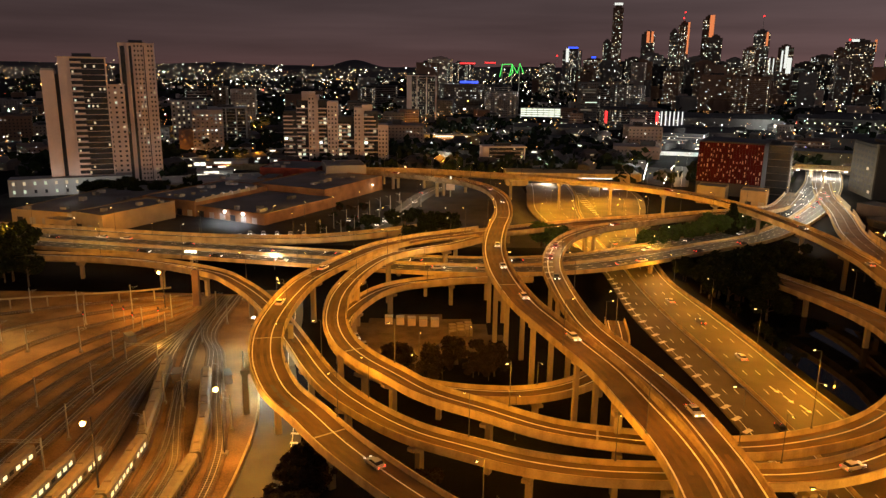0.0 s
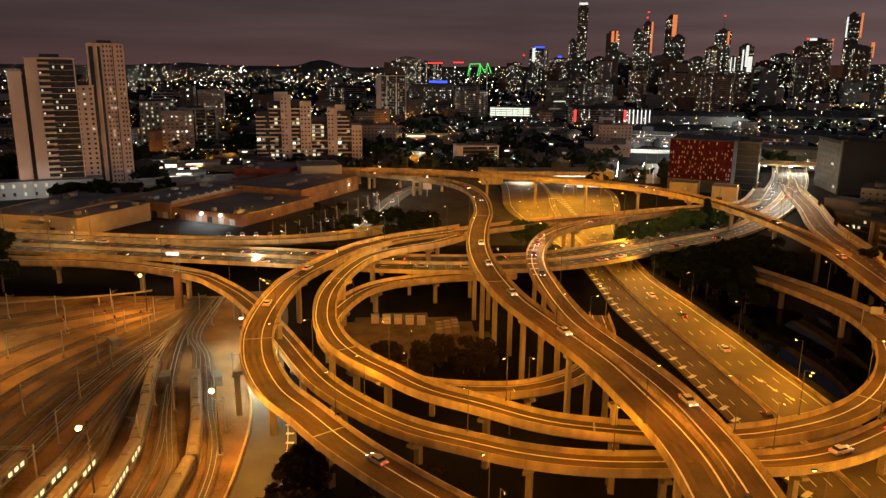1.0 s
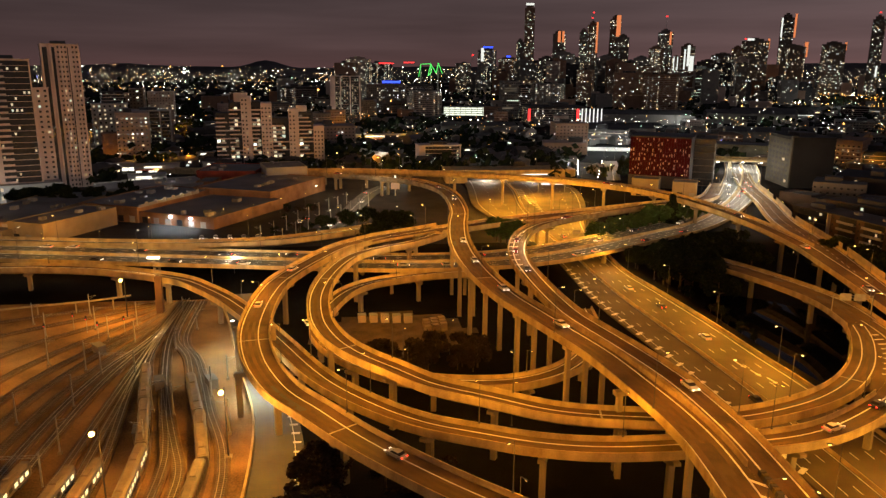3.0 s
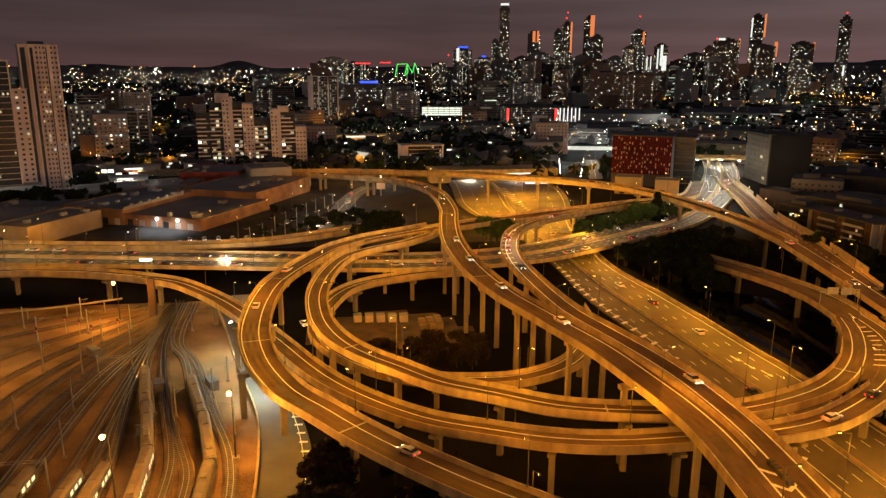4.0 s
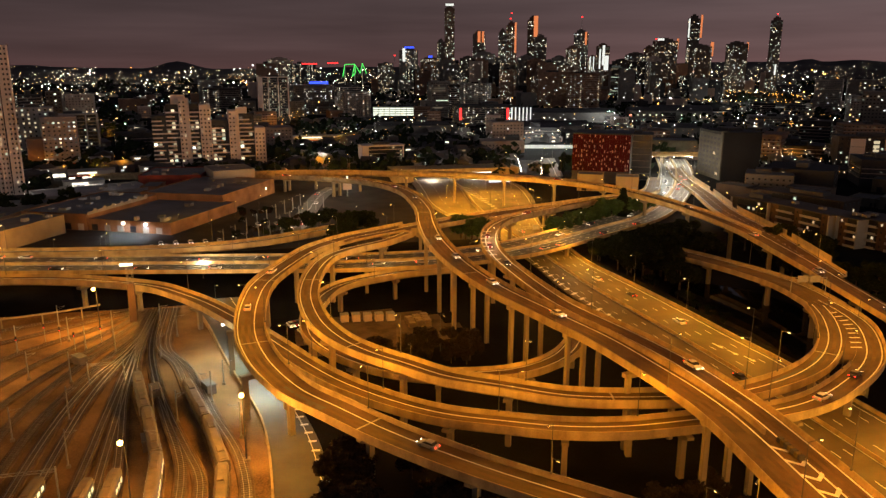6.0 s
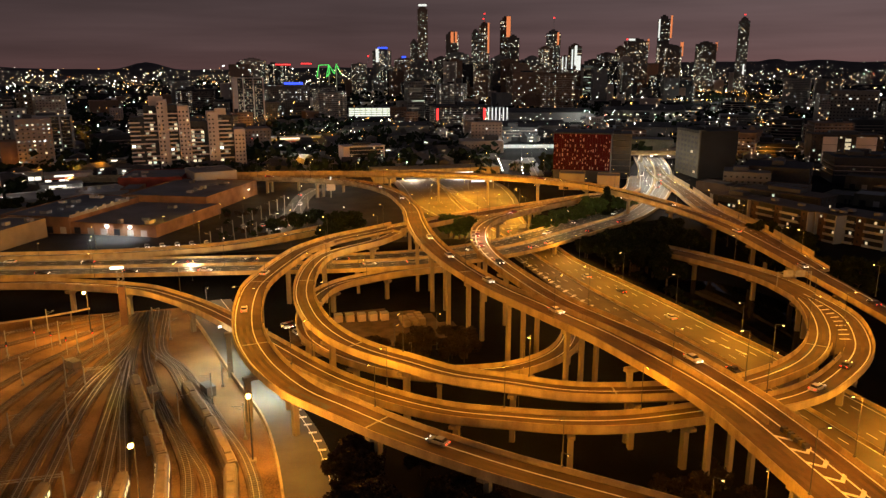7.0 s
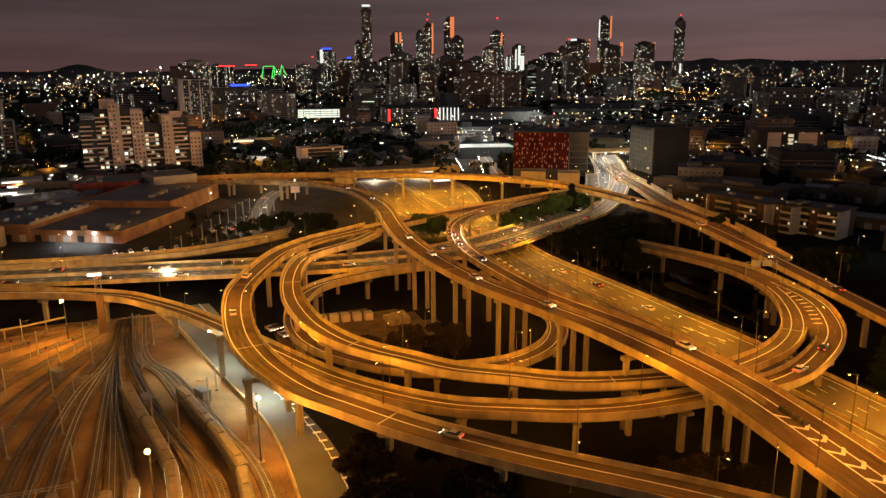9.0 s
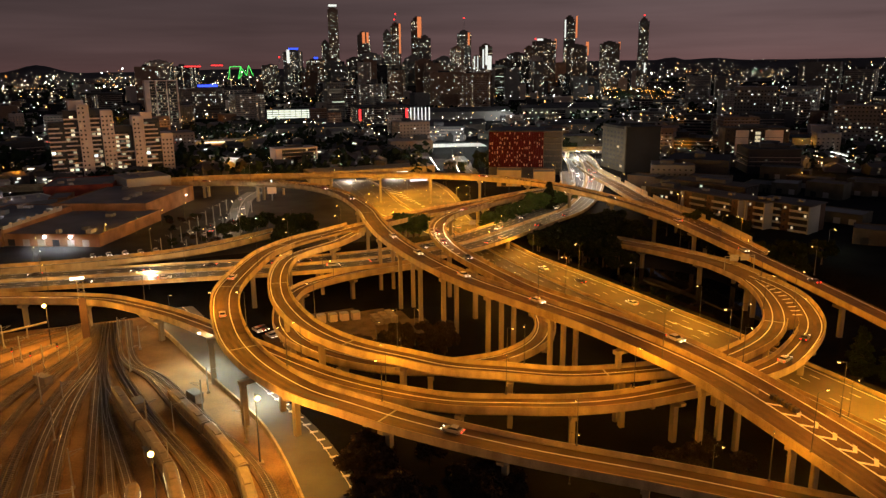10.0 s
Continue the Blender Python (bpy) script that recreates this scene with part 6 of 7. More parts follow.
for x, y, z, w, h, mat, lab in ((39, 1234, 62, 30, 3.6, BLUE_LIGHT, "blue lit sign on an office roof"), (49, 1684, 96, 34, 2.6, RED_LIGHT, "red lit sign on a roof"), (100, 1684, 98, 24, 2.6, RED_LIGHT, "red lit sign on a roof"), (249 - 40, 962, 19, 3.0, 15, RED_LIGHT, "red lit corner of a block"), (249 + 25, 958, 19, 3.0, 15, RED_LIGHT, "red lit strip of a block"), (386, 2296, 150, 30, 5, BLUE_LIGHT, "blue lit tower crown"), (419, 2140, 120, 12, 5, BLUE_LIGHT, "blue lit tower crown")):
    sign("lit_sign", lab, x, y, z, w, h, mat)
for i in range(6):
    sign("tower_light_panel", "white lit fins on the end of a block", 249 + 30 + i * 5, 955 - i, 15, 1.7, 20, CROWN_WHITE, "light panel")
for x, y, z, h in ((741, 2374, 241, 22), (736, 2370, 240, 6), (952, 2294, 215, 34), (1694, 2326, 270, 4), (1180, 2222, 163, 18), (320, 2172, 108, 16)):
    root = thing("roof_mast", "thin roof mast with a red warning light", "mast", "red warning lights")
    a, b = Mesh(), Mesh()
    a.tube((x, y, z), (x, y, z + h), 0.6, n=5)
    b.box(x - 2.2, y - 2.2, z + h, x + 2.2, y + 2.2, z + h + 4.0)
    part("mast", a, STEEL, root)
    part("warning_light", b, RED_LIGHT, root)
# outlined frame of coloured tubes over the roofs
frame_sign = thing("tube_light_frame", "open steel frame outlined in green light tubes", "light frame")
pts = [(122, 1689, 69), (127, 1688, 96), (149, 1686, 97), (143, 1686, 70), (151, 1686, 79), (149, 1686, 97), (161, 1685, 77), (166, 1684, 99), (175, 1683, 76)]
for a, b in zip(pts, pts[1:]):
    m = Mesh()
    m.tube(a, b, 0.8, n=6)
    part("light_tube", m, GREEN_LIGHT, frame_sign)
for x in (127, 149, 166):
    m = Mesh()
    m.tube((x, 1690, 8), (x, 1690, 97), 1.0, n=5)
    part("mast", m, STEEL, frame_sign)

# rooftops, dark trees and lamps of the suburbs, too many to count
rng = random.Random(3)
roofs, roofs2, woods, panes = Mesh(), Mesh(), Mesh(), Mesh()
for i in range(1500):
    yp = rng.uniform(3, 165)
    r = min(4300, 70 * 1293 / yp)
    a = math.radians(rng.uniform(-36, 58))
    x, y = r * math.sin(a), r * math.cos(a)
    if y < 500 and x < 170 or r < 380 or near_road(x, y, 26) or by_yard(x, y):
        continue
    w, d, h = rng.uniform(8, 22), rng.uniform(8, 16), rng.uniform(3.5, 8)
    m = roofs if rng.random() < 0.6 else roofs2
    b = pose(x, y, ground_z(x, y) - 1, 0, 0, rng.uniform(0, 180))
    m.box(-w / 2, -d / 2, 0, w / 2, d / 2, h, b)
    n = len(m.v)
    for p in ((-w / 2 - 0.5, -d / 2 - 0.5, h), (w / 2 + 0.5, -d / 2 - 0.5, h), (w / 2 + 0.5, d / 2 + 0.5, h), (-w / 2 - 0.5, d / 2 + 0.5, h), (-w / 2, 0, h + d * 0.22), (w / 2, 0, h + d * 0.22)):
        m.v.append(tuple(b @ Vector(p)))
    m.f += [(n, n + 1, n + 5, n + 4), (n + 2, n + 3, n + 4, n + 5), (n + 1, n + 2, n + 5), (n + 3, n, n + 4)]
    m.k += [0] * 4
    if rng.random() < 0.75:
        front = -1 if (b.to_3x3() @ Vector((0, -1, 0))).dot(Vector((x, y, 0))) < 0 else 1
        for k in range(rng.randint(1, 5)):
            a0 = rng.uniform(-w / 2 + 0.3, w / 2 - 3)
            a1, z0 = a0 + rng.choice((1.2, 1.6, 2.4, 2.4, 2.9)) * (1 + r / 3000), rng.choice((1.6, 2.2, h - 1.9))
            c = [Vector((a0, front * (d / 2 + 0.1), z0)), Vector((min(a1, w / 2), front * (d / 2 + 0.1), z0))]
            panes.face([b @ c[0], b @ c[1], b @ (c[1] + Vector((0, 0, 1.2))), b @ (c[0] + Vector((0, 0, 1.2)))], rng.choice((0, 0, 1)))
tagged(new("house_windows", panes.data("house_windows", [LIT_WARM, LIT_COOL])), "small lit windows of the suburb houses", "windows", kind="stuff")
tagged(new("distant_rooftops", roofs.data("distant_rooftops", ROOF_FAR)), "dark house roofs of the suburbs", "rooftops", kind="stuff")
tagged(new("distant_rooftops", roofs2.data("distant_rooftops", CITY_WALL)), "pale house roofs of the suburbs", "rooftops", kind="stuff")
for i in range(1400):
    yp = rng.uniform(3, 170)
    r, a = min(4300, 70 * 1293 / yp), math.radians(rng.uniform(-36, 58))
    x, y = r * math.sin(a), r * math.cos(a)
    if y < 500 and x < 170 or r < 420 or near_road(x, y, 26) or patchy(x, y, 0.25) or by_yard(x, y) or 70 < x < 240 and 950 < y < 1182:
        continue
    s = rng.uniform(4, 8) * (1 + r / 2500)
    z = ground_z(x, y)
    for k in range(14):
        c = Vector((x, y, z + s * 0.7)) + Vector((rng.gauss(0, 1), rng.gauss(0, 1), rng.gauss(0, 0.6))) * s * 0.55
        c.z = max(c.z, z + 0.5)
        u = Vector((rng.gauss(0, 1), rng.gauss(0, 1), rng.gauss(0, 1))).normalized() * s * 0.45
        v = u.orthogonal().normalized() * s * 0.4
        woods.face([c - u, c - v, c + u, c + v])
tagged(new("distant_trees", woods.data("distant_trees", LEAF)), "dark distant trees between the houses", "trees", kind="stuff")

kinds = [("warm", (1.0, 0.76, 0.45), 7.0, 2900), ("orange", (1.0, 0.38, 0.07), 7.0, 1500), ("white", (0.95, 0.98, 0.88), 14.0, 1900), ("green", (0.55, 1.0, 0.70), 6.5, 600), ("red", (1.0, 0.06, 0.03), 3.0, 110), ("blue", (0.2, 0.25, 1.0), 4.0, 40)]
for name, col, power, count in kinds:
    m = Mesh()
    for i in range(count):
        yp = 2.0 + 168 * rng.random() ** 1.25
        r, a = min(4400, 70 * 1293 / yp), math.radians(rng.uniform(-36, 58))
        x, y = r * math.sin(a), r * math.cos(a)
        if y < 480 and x < 190 or near_road(x, y, 22) or not patchy(x, y, rng.uniform(-0.12, 0.42) if r < 2200 else rng.uniform(-0.35, 0.4)):
            continue
        z = ground_z(x, y) + rng.uniform(6, 13) + (rng.random() ** 2) * r * 0.010 + max(0, r - 2800) / 1600 * 45 * rng.random()
        s = r * 0.00033 * rng.choice((0.5, 0.7, 0.8, 0.9, 1.0, 1.3, 2.0, 3.0 if r > 900 else 1.5))
        for k in range(4):
            u = [(math.cos(k * math.pi / 2), math.sin(k * math.pi / 2)), (math.cos((k + 1) * math.pi / 2), math.sin((k + 1) * math.pi / 2))]
            m.face([(x, y, z + s), (x + u[0][0] * s, y + u[0][1] * s, z), (x, y, z - s), (x + u[1][0] * s, y + u[1][1] * s, z)])
    tagged(new("distant_lamps", m.data("distant_lamps", glow("distant_lamp_" + name, col, power, 0.92, (), 5.0))), "countless " + name + " lamps of the city at night", "lamps", kind="stuff")

# lamps in rows along the distant streets
m, m2 = Mesh(), Mesh()
for i in range(90):
    yp = rng.uniform(6, 150)
    r, a = min(3800, 70 * 1293 / yp), math.radians(rng.uniform(-36, 56))
    x, y, turn = r * math.sin(a), r * math.cos(a), rng.choice((0.35, 1.9, 0.5, 1.2, 2.6))
    gap = 22 + r * 0.012
    for k in range(rng.randint(5, 16)):
        px_, py_ = x + math.cos(turn) * gap * k, y + math.sin(turn) * gap * k
        if py_ < 500 and px_ < 200 or near_road(px_, py_, 22):
            continue
        z, s = ground_z(px_, py_) + 9, math.hypot(px_, py_) * 0.00038 * rng.choice((0.8, 1, 1.3))
        for q in range(4):
            u = [(math.cos((q + e) * math.pi / 2), math.sin((q + e) * math.pi / 2)) for e in (0, 1)]
            (m if i % 4 else m2).face([(px_, py_, z + s), (px_ + u[0][0] * s, py_ + u[0][1] * s, z), (px_, py_, z - s), (px_ + u[1][0] * s, py_ + u[1][1] * s, z)])
tagged(new("distant_lamps", m.data("distant_lamps", glow("street_row_orange", (1.0, 0.42, 0.09), 4.0, 0.8, (), 3.0))), "rows of orange lamps along distant streets", "lamps", kind="stuff")
tagged(new("distant_lamps", m2.data("distant_lamps", glow("street_row_white", (0.92, 1.0, 0.85), 5.0, 0.8, (), 3.0))), "rows of white lamps along distant streets", "lamps", kind="stuff")

# hills on the horizon
def ridge(deg):
    """Height of the hills in that direction."""
    top = 94 + 8 * noise.noise((deg * 0.10, 0, 0)) + 5 * noise.noise((deg * 0.5, 3, 0)) + 42 * math.exp(-((deg + 6.8) / 1.5) ** 2) + 14 * math.exp(-((deg + 16.5) / 2.0) ** 2) + 20 * math.exp(-((deg - 38.5) / 0.6) ** 2) + 12 * math.exp(-((deg - 41.5) / 1.4) ** 2)
    return top + 8 * step_up((deg + 5) / 15) + 30 * step_up((deg - 8) / 28)


# Purple-grey base colour carries the haze of the distance
HILL = material("hazed_hill", (0.055, 0.045, 0.047), 1.0, 0.002, 0.3, 0.02, 0.0)
m = Mesh()
n = 240
for i in range(n + 1):
    a = math.radians(-60 + 150 * i / n)
    top = ridge(math.degrees(a))
    for r, z in ((4350, 10), (4550, top * 0.62), (4680, top), (4760, 5)):
        m.v.append((r * math.sin(a), r * math.cos(a), z))
for i in range(n):
    for j in range(3):
        q = i * 4 + j
        m.f.append((q, q + 4, q + 5, q + 1))
        m.k.append(0)
tagged(new("backdrop", m.data("backdrop", HILL, smooth=True)), "dark low hills along the horizon", "hills", kind="structure")


# ---- street life: cars, signs, lamps off the ramps ----
CAR_PAINT = [material("car_" + n, c, 0.3, 0.5, 0.05, 4.0, 0.0, metal=0.2) for n, c in (("white", (0.72, 0.72, 0.70)), ("dark", (0.03, 0.03, 0.035)), ("silver", (0.40, 0.40, 0.40)), ("red", (0.30, 0.02, 0.02)))]
HEAD = glow("headlight", (1.0, 0.95, 0.82), 7.0)
TAIL = glow("taillight", (1.0, 0.04, 0.02), 7.0)


def car(kind=0):
    """A car 4.6 m long along +y, wheels on z = 0."""
    tone = ("white", "black", "silver", "dark red")[kind]
    root = thing("car", tone + " car with its lamps lit on the road", "car", "cars on the roads")
    b, c, g = Mesh(), Mesh(), Mesh()
    side = [(-2.28, 0.35), (-2.3, 0.75), (-2.1, 0.98), (-1.2, 1.02), (1.1, 0.98), (2.1, 0.82), (2.3, 0.6), (2.25, 0.35)]
    x = Vector((1, 0, 0))

    def loft(m, prof, w0, w1=None):
        n = len(prof)
        base = len(m.v)
        for s, w in ((-1, w0), (1, w0)):
            m.v += [(s * w, y, z) for y, z in prof]
        m.f += [tuple(base + i for i in range(n)), tuple(base + n + i for i in reversed(range(n)))]
        m.f += [(base + i, base + n + i, base + n + (i + 1) % n, base + (i + 1) % n) for i in range(n)]
        m.k += [0] * (n + 2)

    loft(b, side, 0.90)
    loft(g, [(-1.75, 1.0), (-1.2, 1.42), (0.2, 1.44), (1.05, 1.0)], 0.76)
    loft(c, [(-1.25, 1.40), (-1.15, 1.49), (0.15, 1.50), (0.3, 1.41)], 0.70)
    part("body", b, CAR_PAINT[kind], root)
    part("cabin_glass", g, GLASS_DARK, root)
    part("roof", c, CAR_PAINT[kind], root)
    for sx in (-0.86, 0.86):
        for y in (-1.4, 1.4):
            w = Mesh()
            w.tube((sx - 0.1, y, 0.32), (sx + 0.1, y, 0.32), 0.32, n=10)
            tyre = part("wheel", w, DARK_WALL, root)
            r = Mesh()
            r.tube((sx - 0.11, y, 0.32), (sx + 0.11, y, 0.32), 0.19, n=8)
            part("rim", r, STEEL, tyre)
        h, t = Mesh(), Mesh()
        h.box(sx * 0.75 - 0.2, 2.26, 0.58, sx * 0.75 + 0.2, 2.36, 0.78)
        t.box(sx * 0.8 - 0.18, -2.36, 0.72, sx * 0.8 + 0.18, -2.28, 0.9)
        part("headlight", h, HEAD, root)
        part("taillight", t, TAIL, root)
    return root


CARS = {}


def put_car(line, s, across, way=1, kind=0, lift=0.03):
    p, l = at_distance(line, s)
    f = Vector((l.y, -l.x, 0)) * way
    m = pose(*(p + l * across + Vector((0, 0, lift))), 0, 0, math.degrees(math.atan2(-f.x, f.y)))
    if kind not in CARS:
        CARS[kind] = car(kind)
        CARS[kind].matrix_basis = m
        return
    copy_thing(CARS[kind], m)


for s, a, k in ((250, 0, 3), (292, 0, 1), (384, 1.2, 0), (412, 1.2, 0), (443, 1.2, 0), (150, 0, 3), (475, 1.4, 0)):
    put_car(line_f1, s, a, 1, k)
for s, a, k in ((120, -0.6, 3), (138, -0.6, 3), (165, 0, 1), (260, 1.0, 0), (60, 0, 3)):
    put_car(line_f2, s, a, 1, k)
for s, a, k in ((86, -1.2, 0), (122, -1.0, 0), (218, 1.0, 2)):
    put_car(line_r1, s, a, -1, k)
put_car(line_r3, R3_0 + 150, 0, 1, 0)
put_car(line_r3, R3_0 + 168, 0.3, 1, 1)
rng = random.Random(4)
for i in range(26):
    lane, way = rng.choice(((3.2, -1), (6.1, -1), (9.0, -1), (-3.2, 1), (-6.1, 1), (-9.0, 1)))
    put_car(line_w, 120 + i * 15.5 + rng.uniform(-4, 4), lane, way, rng.choice((0, 0, 1, 2)))
for i in range(22):
    lane, way = rng.choice(((3.2, -1), (6.1, -1), (9.0, -1), (-3.2, 1), (-6.1, 1)))
    put_car(line_w, 545 + i * 6.5, lane, way, rng.choice((0, 1, 2)))
m_line = [(pa[i], (pa[i] - pb[i]).normalized()) for i in range(len(pa))]
for s, a, w, k in ((300, -17, 1, 0), (322, -20, 1, 1), (255, -8, -1, 3), (243, -15, 1, 2), (352, -19, 1, 0), (212, -20, 1, 2), (395, -9, -1, 1)):
    put_car(m_line, s, a, w, k, 0.1)
for s, a, w, k in ((330, 0, 1, 3), (420, 0.6, 1, 1), (470, -0.8, -1, 0), (520, -0.5, 1, 2), (560, 0.8, -1, 1)):
    put_car(line_f3, s, a, w, k)
put_car(line_t, 110, 0.8, 1, 3)
for i in range(14):  # parked cars beneath the ramps
    line_p = [(Vector((-36 + 1.1 * i, 232 - 2.4 * i + (i % 3) * 3, 0.2)), Vector((1, 0.3, 0)).normalized()), (Vector((-30 + 1.1 * i, 233, 0.2)), Vector((1, 0.3, 0)).normalized())]
    put_car(line_p, 0, 0, 1, (0, 3, 1, 2)[i % 4])

# painted chevrons and bars on the ramps
for i in range(9):
    p, l = at_distance(line_f2, 108 + i * 7.0)
    m = Mesh()
    m.box(-2.0, -0.3, 0, 1.5, 0.3, 0.03, pose(p.x - l.x * 1.2, p.y - l.y * 1.2, p.z + 0.03, 0, 0, math.degrees(math.atan2(l.y, l.x)) + 14))
    part("painted_bar", m, PAINT, road_f2)
for i in range(11):
    p, l = at_distance(line_f1, at_y(line_f1, 95.5) + i * 4.4)
    q = p + l * 4.6
    f = Vector((l.y, -l.x, 0))
    m = Mesh()
    m.face([q + l * u + f * v + Vector((0, 0, 0.10)) for u, v in ((-1.9, -1.5), (0, 0.3), (0, 1.3), (-1.9, -0.5))])
    m.face([q + l * u + f * v + Vector((0, 0, 0.10)) for u, v in ((0, 0.3), (1.9, -1.5), (1.9, -0.5), (0, 1.3))])
    part("painted_chevron", m, PAINT, road_f1)
for i in range(9):
    p, l = at_distance(line_r3, length_of(line_r3) - 50 + i * 4.4)
    m = Mesh()
    m.box(-0.2, -0.32, 0, 2.6, 0.32, 0.03, pose(p.x + l.x * 2.3, p.y + l.y * 2.3, p.z + 0.035, 0, 0, math.degrees(math.atan2(l.y, l.x)) + 24))
    part("painted_chevron", m, PAINT, road_r3)


def sign_gantry(p, l, w, z, label, boards=2):
    root = thing("sign_gantry", label, "sign gantry", at=pose(p.x, p.y, p.z, 0, 0, math.degrees(math.atan2(l.y, l.x))))
    m = Mesh()
    for x in (-w / 2, w / 2):
        q = Mesh()
        q.tube((x, 0, 0), (x, 0, z), 0.16, n=8)
        part("post", q, STEEL, root)
    for zz in (z - 0.15, z - 1.0):
        m.tube((-w / 2, 0, zz), (w / 2, 0, zz), 0.09, n=6)
    part("beam", m, STEEL, root)
    for i in range(boards):
        b = Mesh()
        x = (i - (boards - 1) / 2) * 4.2
        b.box(x - 1.7, -0.2, z - 1.9, x + 1.7, -0.1, z + 0.4)
        part("sign_board", b, STEEL, root, "bare back of a sign board")
        for k in range(3):
            c = Mesh()
            c.box(x - 1.2 + k * 1.0, -0.3, z - 1.8, x - 1.0 + k * 1.0, -0.2, z + 0.3)
            part("batten", c, STEEL, root)


p, l = at_distance(line_l5, 13)
sign_gantry(p, l, 11.5, 6.2, "steel sign gantry over the joining ramps seen from behind")
p, l = m_line[len(m_line) * 47 // 100]
sign_gantry(p - l * 20, l, 13.0, 6.5, "steel sign gantry beside the motorway", 1)
mast = thing("lit_sign_mast", "brick mast carrying a small lit sign beside the bridge", "sign", at=pose(-88, 250, 0))
a, b, c = Mesh(), Mesh(), Mesh()
a.box(-1.15, -1.15, -0.3, 1.15, 1.15, 13.5, taper=0.9)
for i in range(5):
    for x, y in ((-0.9, -0.9), (0.9, -0.9), (0.9, 0.9), (-0.9, 0.9)):
        b.tube((x, y, 13.5 + i * 1.3), (x, y, 14.8 + i * 1.3), 0.07, n=4)
        b.tube((x, y, 13.5 + i * 1.3), (y if i % 2 else -y, x if i % 2 else -x, 14.8 + i * 1.3), 0.05, n=4)
c.box(-2.6, -1.5, 19.9, 1.4, -1.1, 20.6)
part("brick_base", a, BROWN, mast)
part("lattice", b, STEEL, mast)
part("sign_face", c, glow("sign_light", (1.0, 0.93, 0.72), 5.0), mast, "small glowing sign")

# lamps of the place that stand off the ramps
for i, (x, y) in enumerate(((-6.4, 194.9), (17.4, 155.5), (8, 201), (10, 113.5), (33, 98), (60, 104), (58, 330), (70, 345), (52, 385), (70, 395), (92, 385), (108, 400), (64, 430), (88, 440), (116, 440), (100, 455))):
    deep = y > 320
    street_lamp((x, y, ground_z(x, y) - 0.4), (0.3, -1, 0), 12.0 if not deep else 11.0, 1000.0 if not deep else 10000.0, color=SODIUM if not deep else AMBER, group="lamps on the ground", label="tall sodium street lamp on the ground")
for i in range(9):  # motorway lamps on the verge and on the median
    j = 22 + i * 4
    if 116 < pb[j].y < 172:
        continue
    l = (pa[j] - pb[j]).normalized()
    street_lamp(pb[j] - l * 1.6, l, 11.0, 8200.0, color=(1.0, 0.41, 0.022), group="motorway lamps", label="tall amber street lamp beside the motorway", shielded=True)
for y in (106, 88, 70):  # lamps on the median where the motorway comes towards the hollow
    street_lamp((80.3, y, 4.5), (1, 0, 0), 8.5, 3000.0, color=AMBER, group="motorway lamps", label="amber street lamp on the motorway median")
for x, y, z, pw in ((215, 408, 22, 6000), (228, 452, 22, 9000), (190, 372, 20, 3600)):
    street_lamp((x, y, 10), (-0.5, 0.3, 0), z - 10, pw, color=(0.95, 0.97, 0.85), lens=LAMP_WHITE, group="white lamps at the expressway's far end", label="tall white street lamp beside the expressway")
for x, y, z in ((-109.6, 359.4, 12.6), (-98.9, 353.9, 12.6)):
    root = thing("flood_lamp", "white floodlight on the front wall of the hall", "floodlight", "white floodlights", at=pose(x, y, z))
    b, q = Mesh(), Mesh()
    b.tube((0, 0.6, -4), (0, -0.1, 0), 0.08, n=6)
    q.box(-0.55, -0.3, 0, 0.55, 0.0, 0.7)
    part("post", b, STEEL, root)
    part("lamp_lens", q, glow("flood_white", (0.95, 0.95, 1.0), 60.0), root)
    light_down("flood_light", (x - 2.0, y - 5.5, z + 0.6), 2200, (0.9, 0.95, 1.0))
root = thing("flood_lamp", "glaring white floodlight beyond the flyover", "floodlight", "white floodlights", at=pose(76.2, 571.6, 10))
b, q = Mesh(), Mesh()
b.tube((0, 0, -1), (0, 0, 5), 0.12, n=6)
q.box(-1.2, -0.5, 5, 1.2, 0.0, 6.2)
part("post", b, STEEL, root)
part("lamp_lens", q, glow("flood_far", (0.95, 0.97, 1.0), 120.0), root)
light_down("flood_light", (76, 566, 15), 16000, (0.9, 0.95, 1.0))
for x, y, z in ((-55.5, 204, 11.9), (-45.5, 178, 10.6)):  # bulkhead lamps under the deck
    root = thing("bulkhead_lamp", "white lamp under the viaduct deck", "lamp", "lamps under the viaduct", at=pose(x, y, z))
    q = Mesh()
    q.box(-0.4, -0.4, 0, 0.4, 0.4, 0.2)
    part("lamp_lens", q, LAMP_WHITE, root)
    light_down("bulkhead_light", (x, y, z - 0.1), 5200, (0.95, 1.0, 0.82))
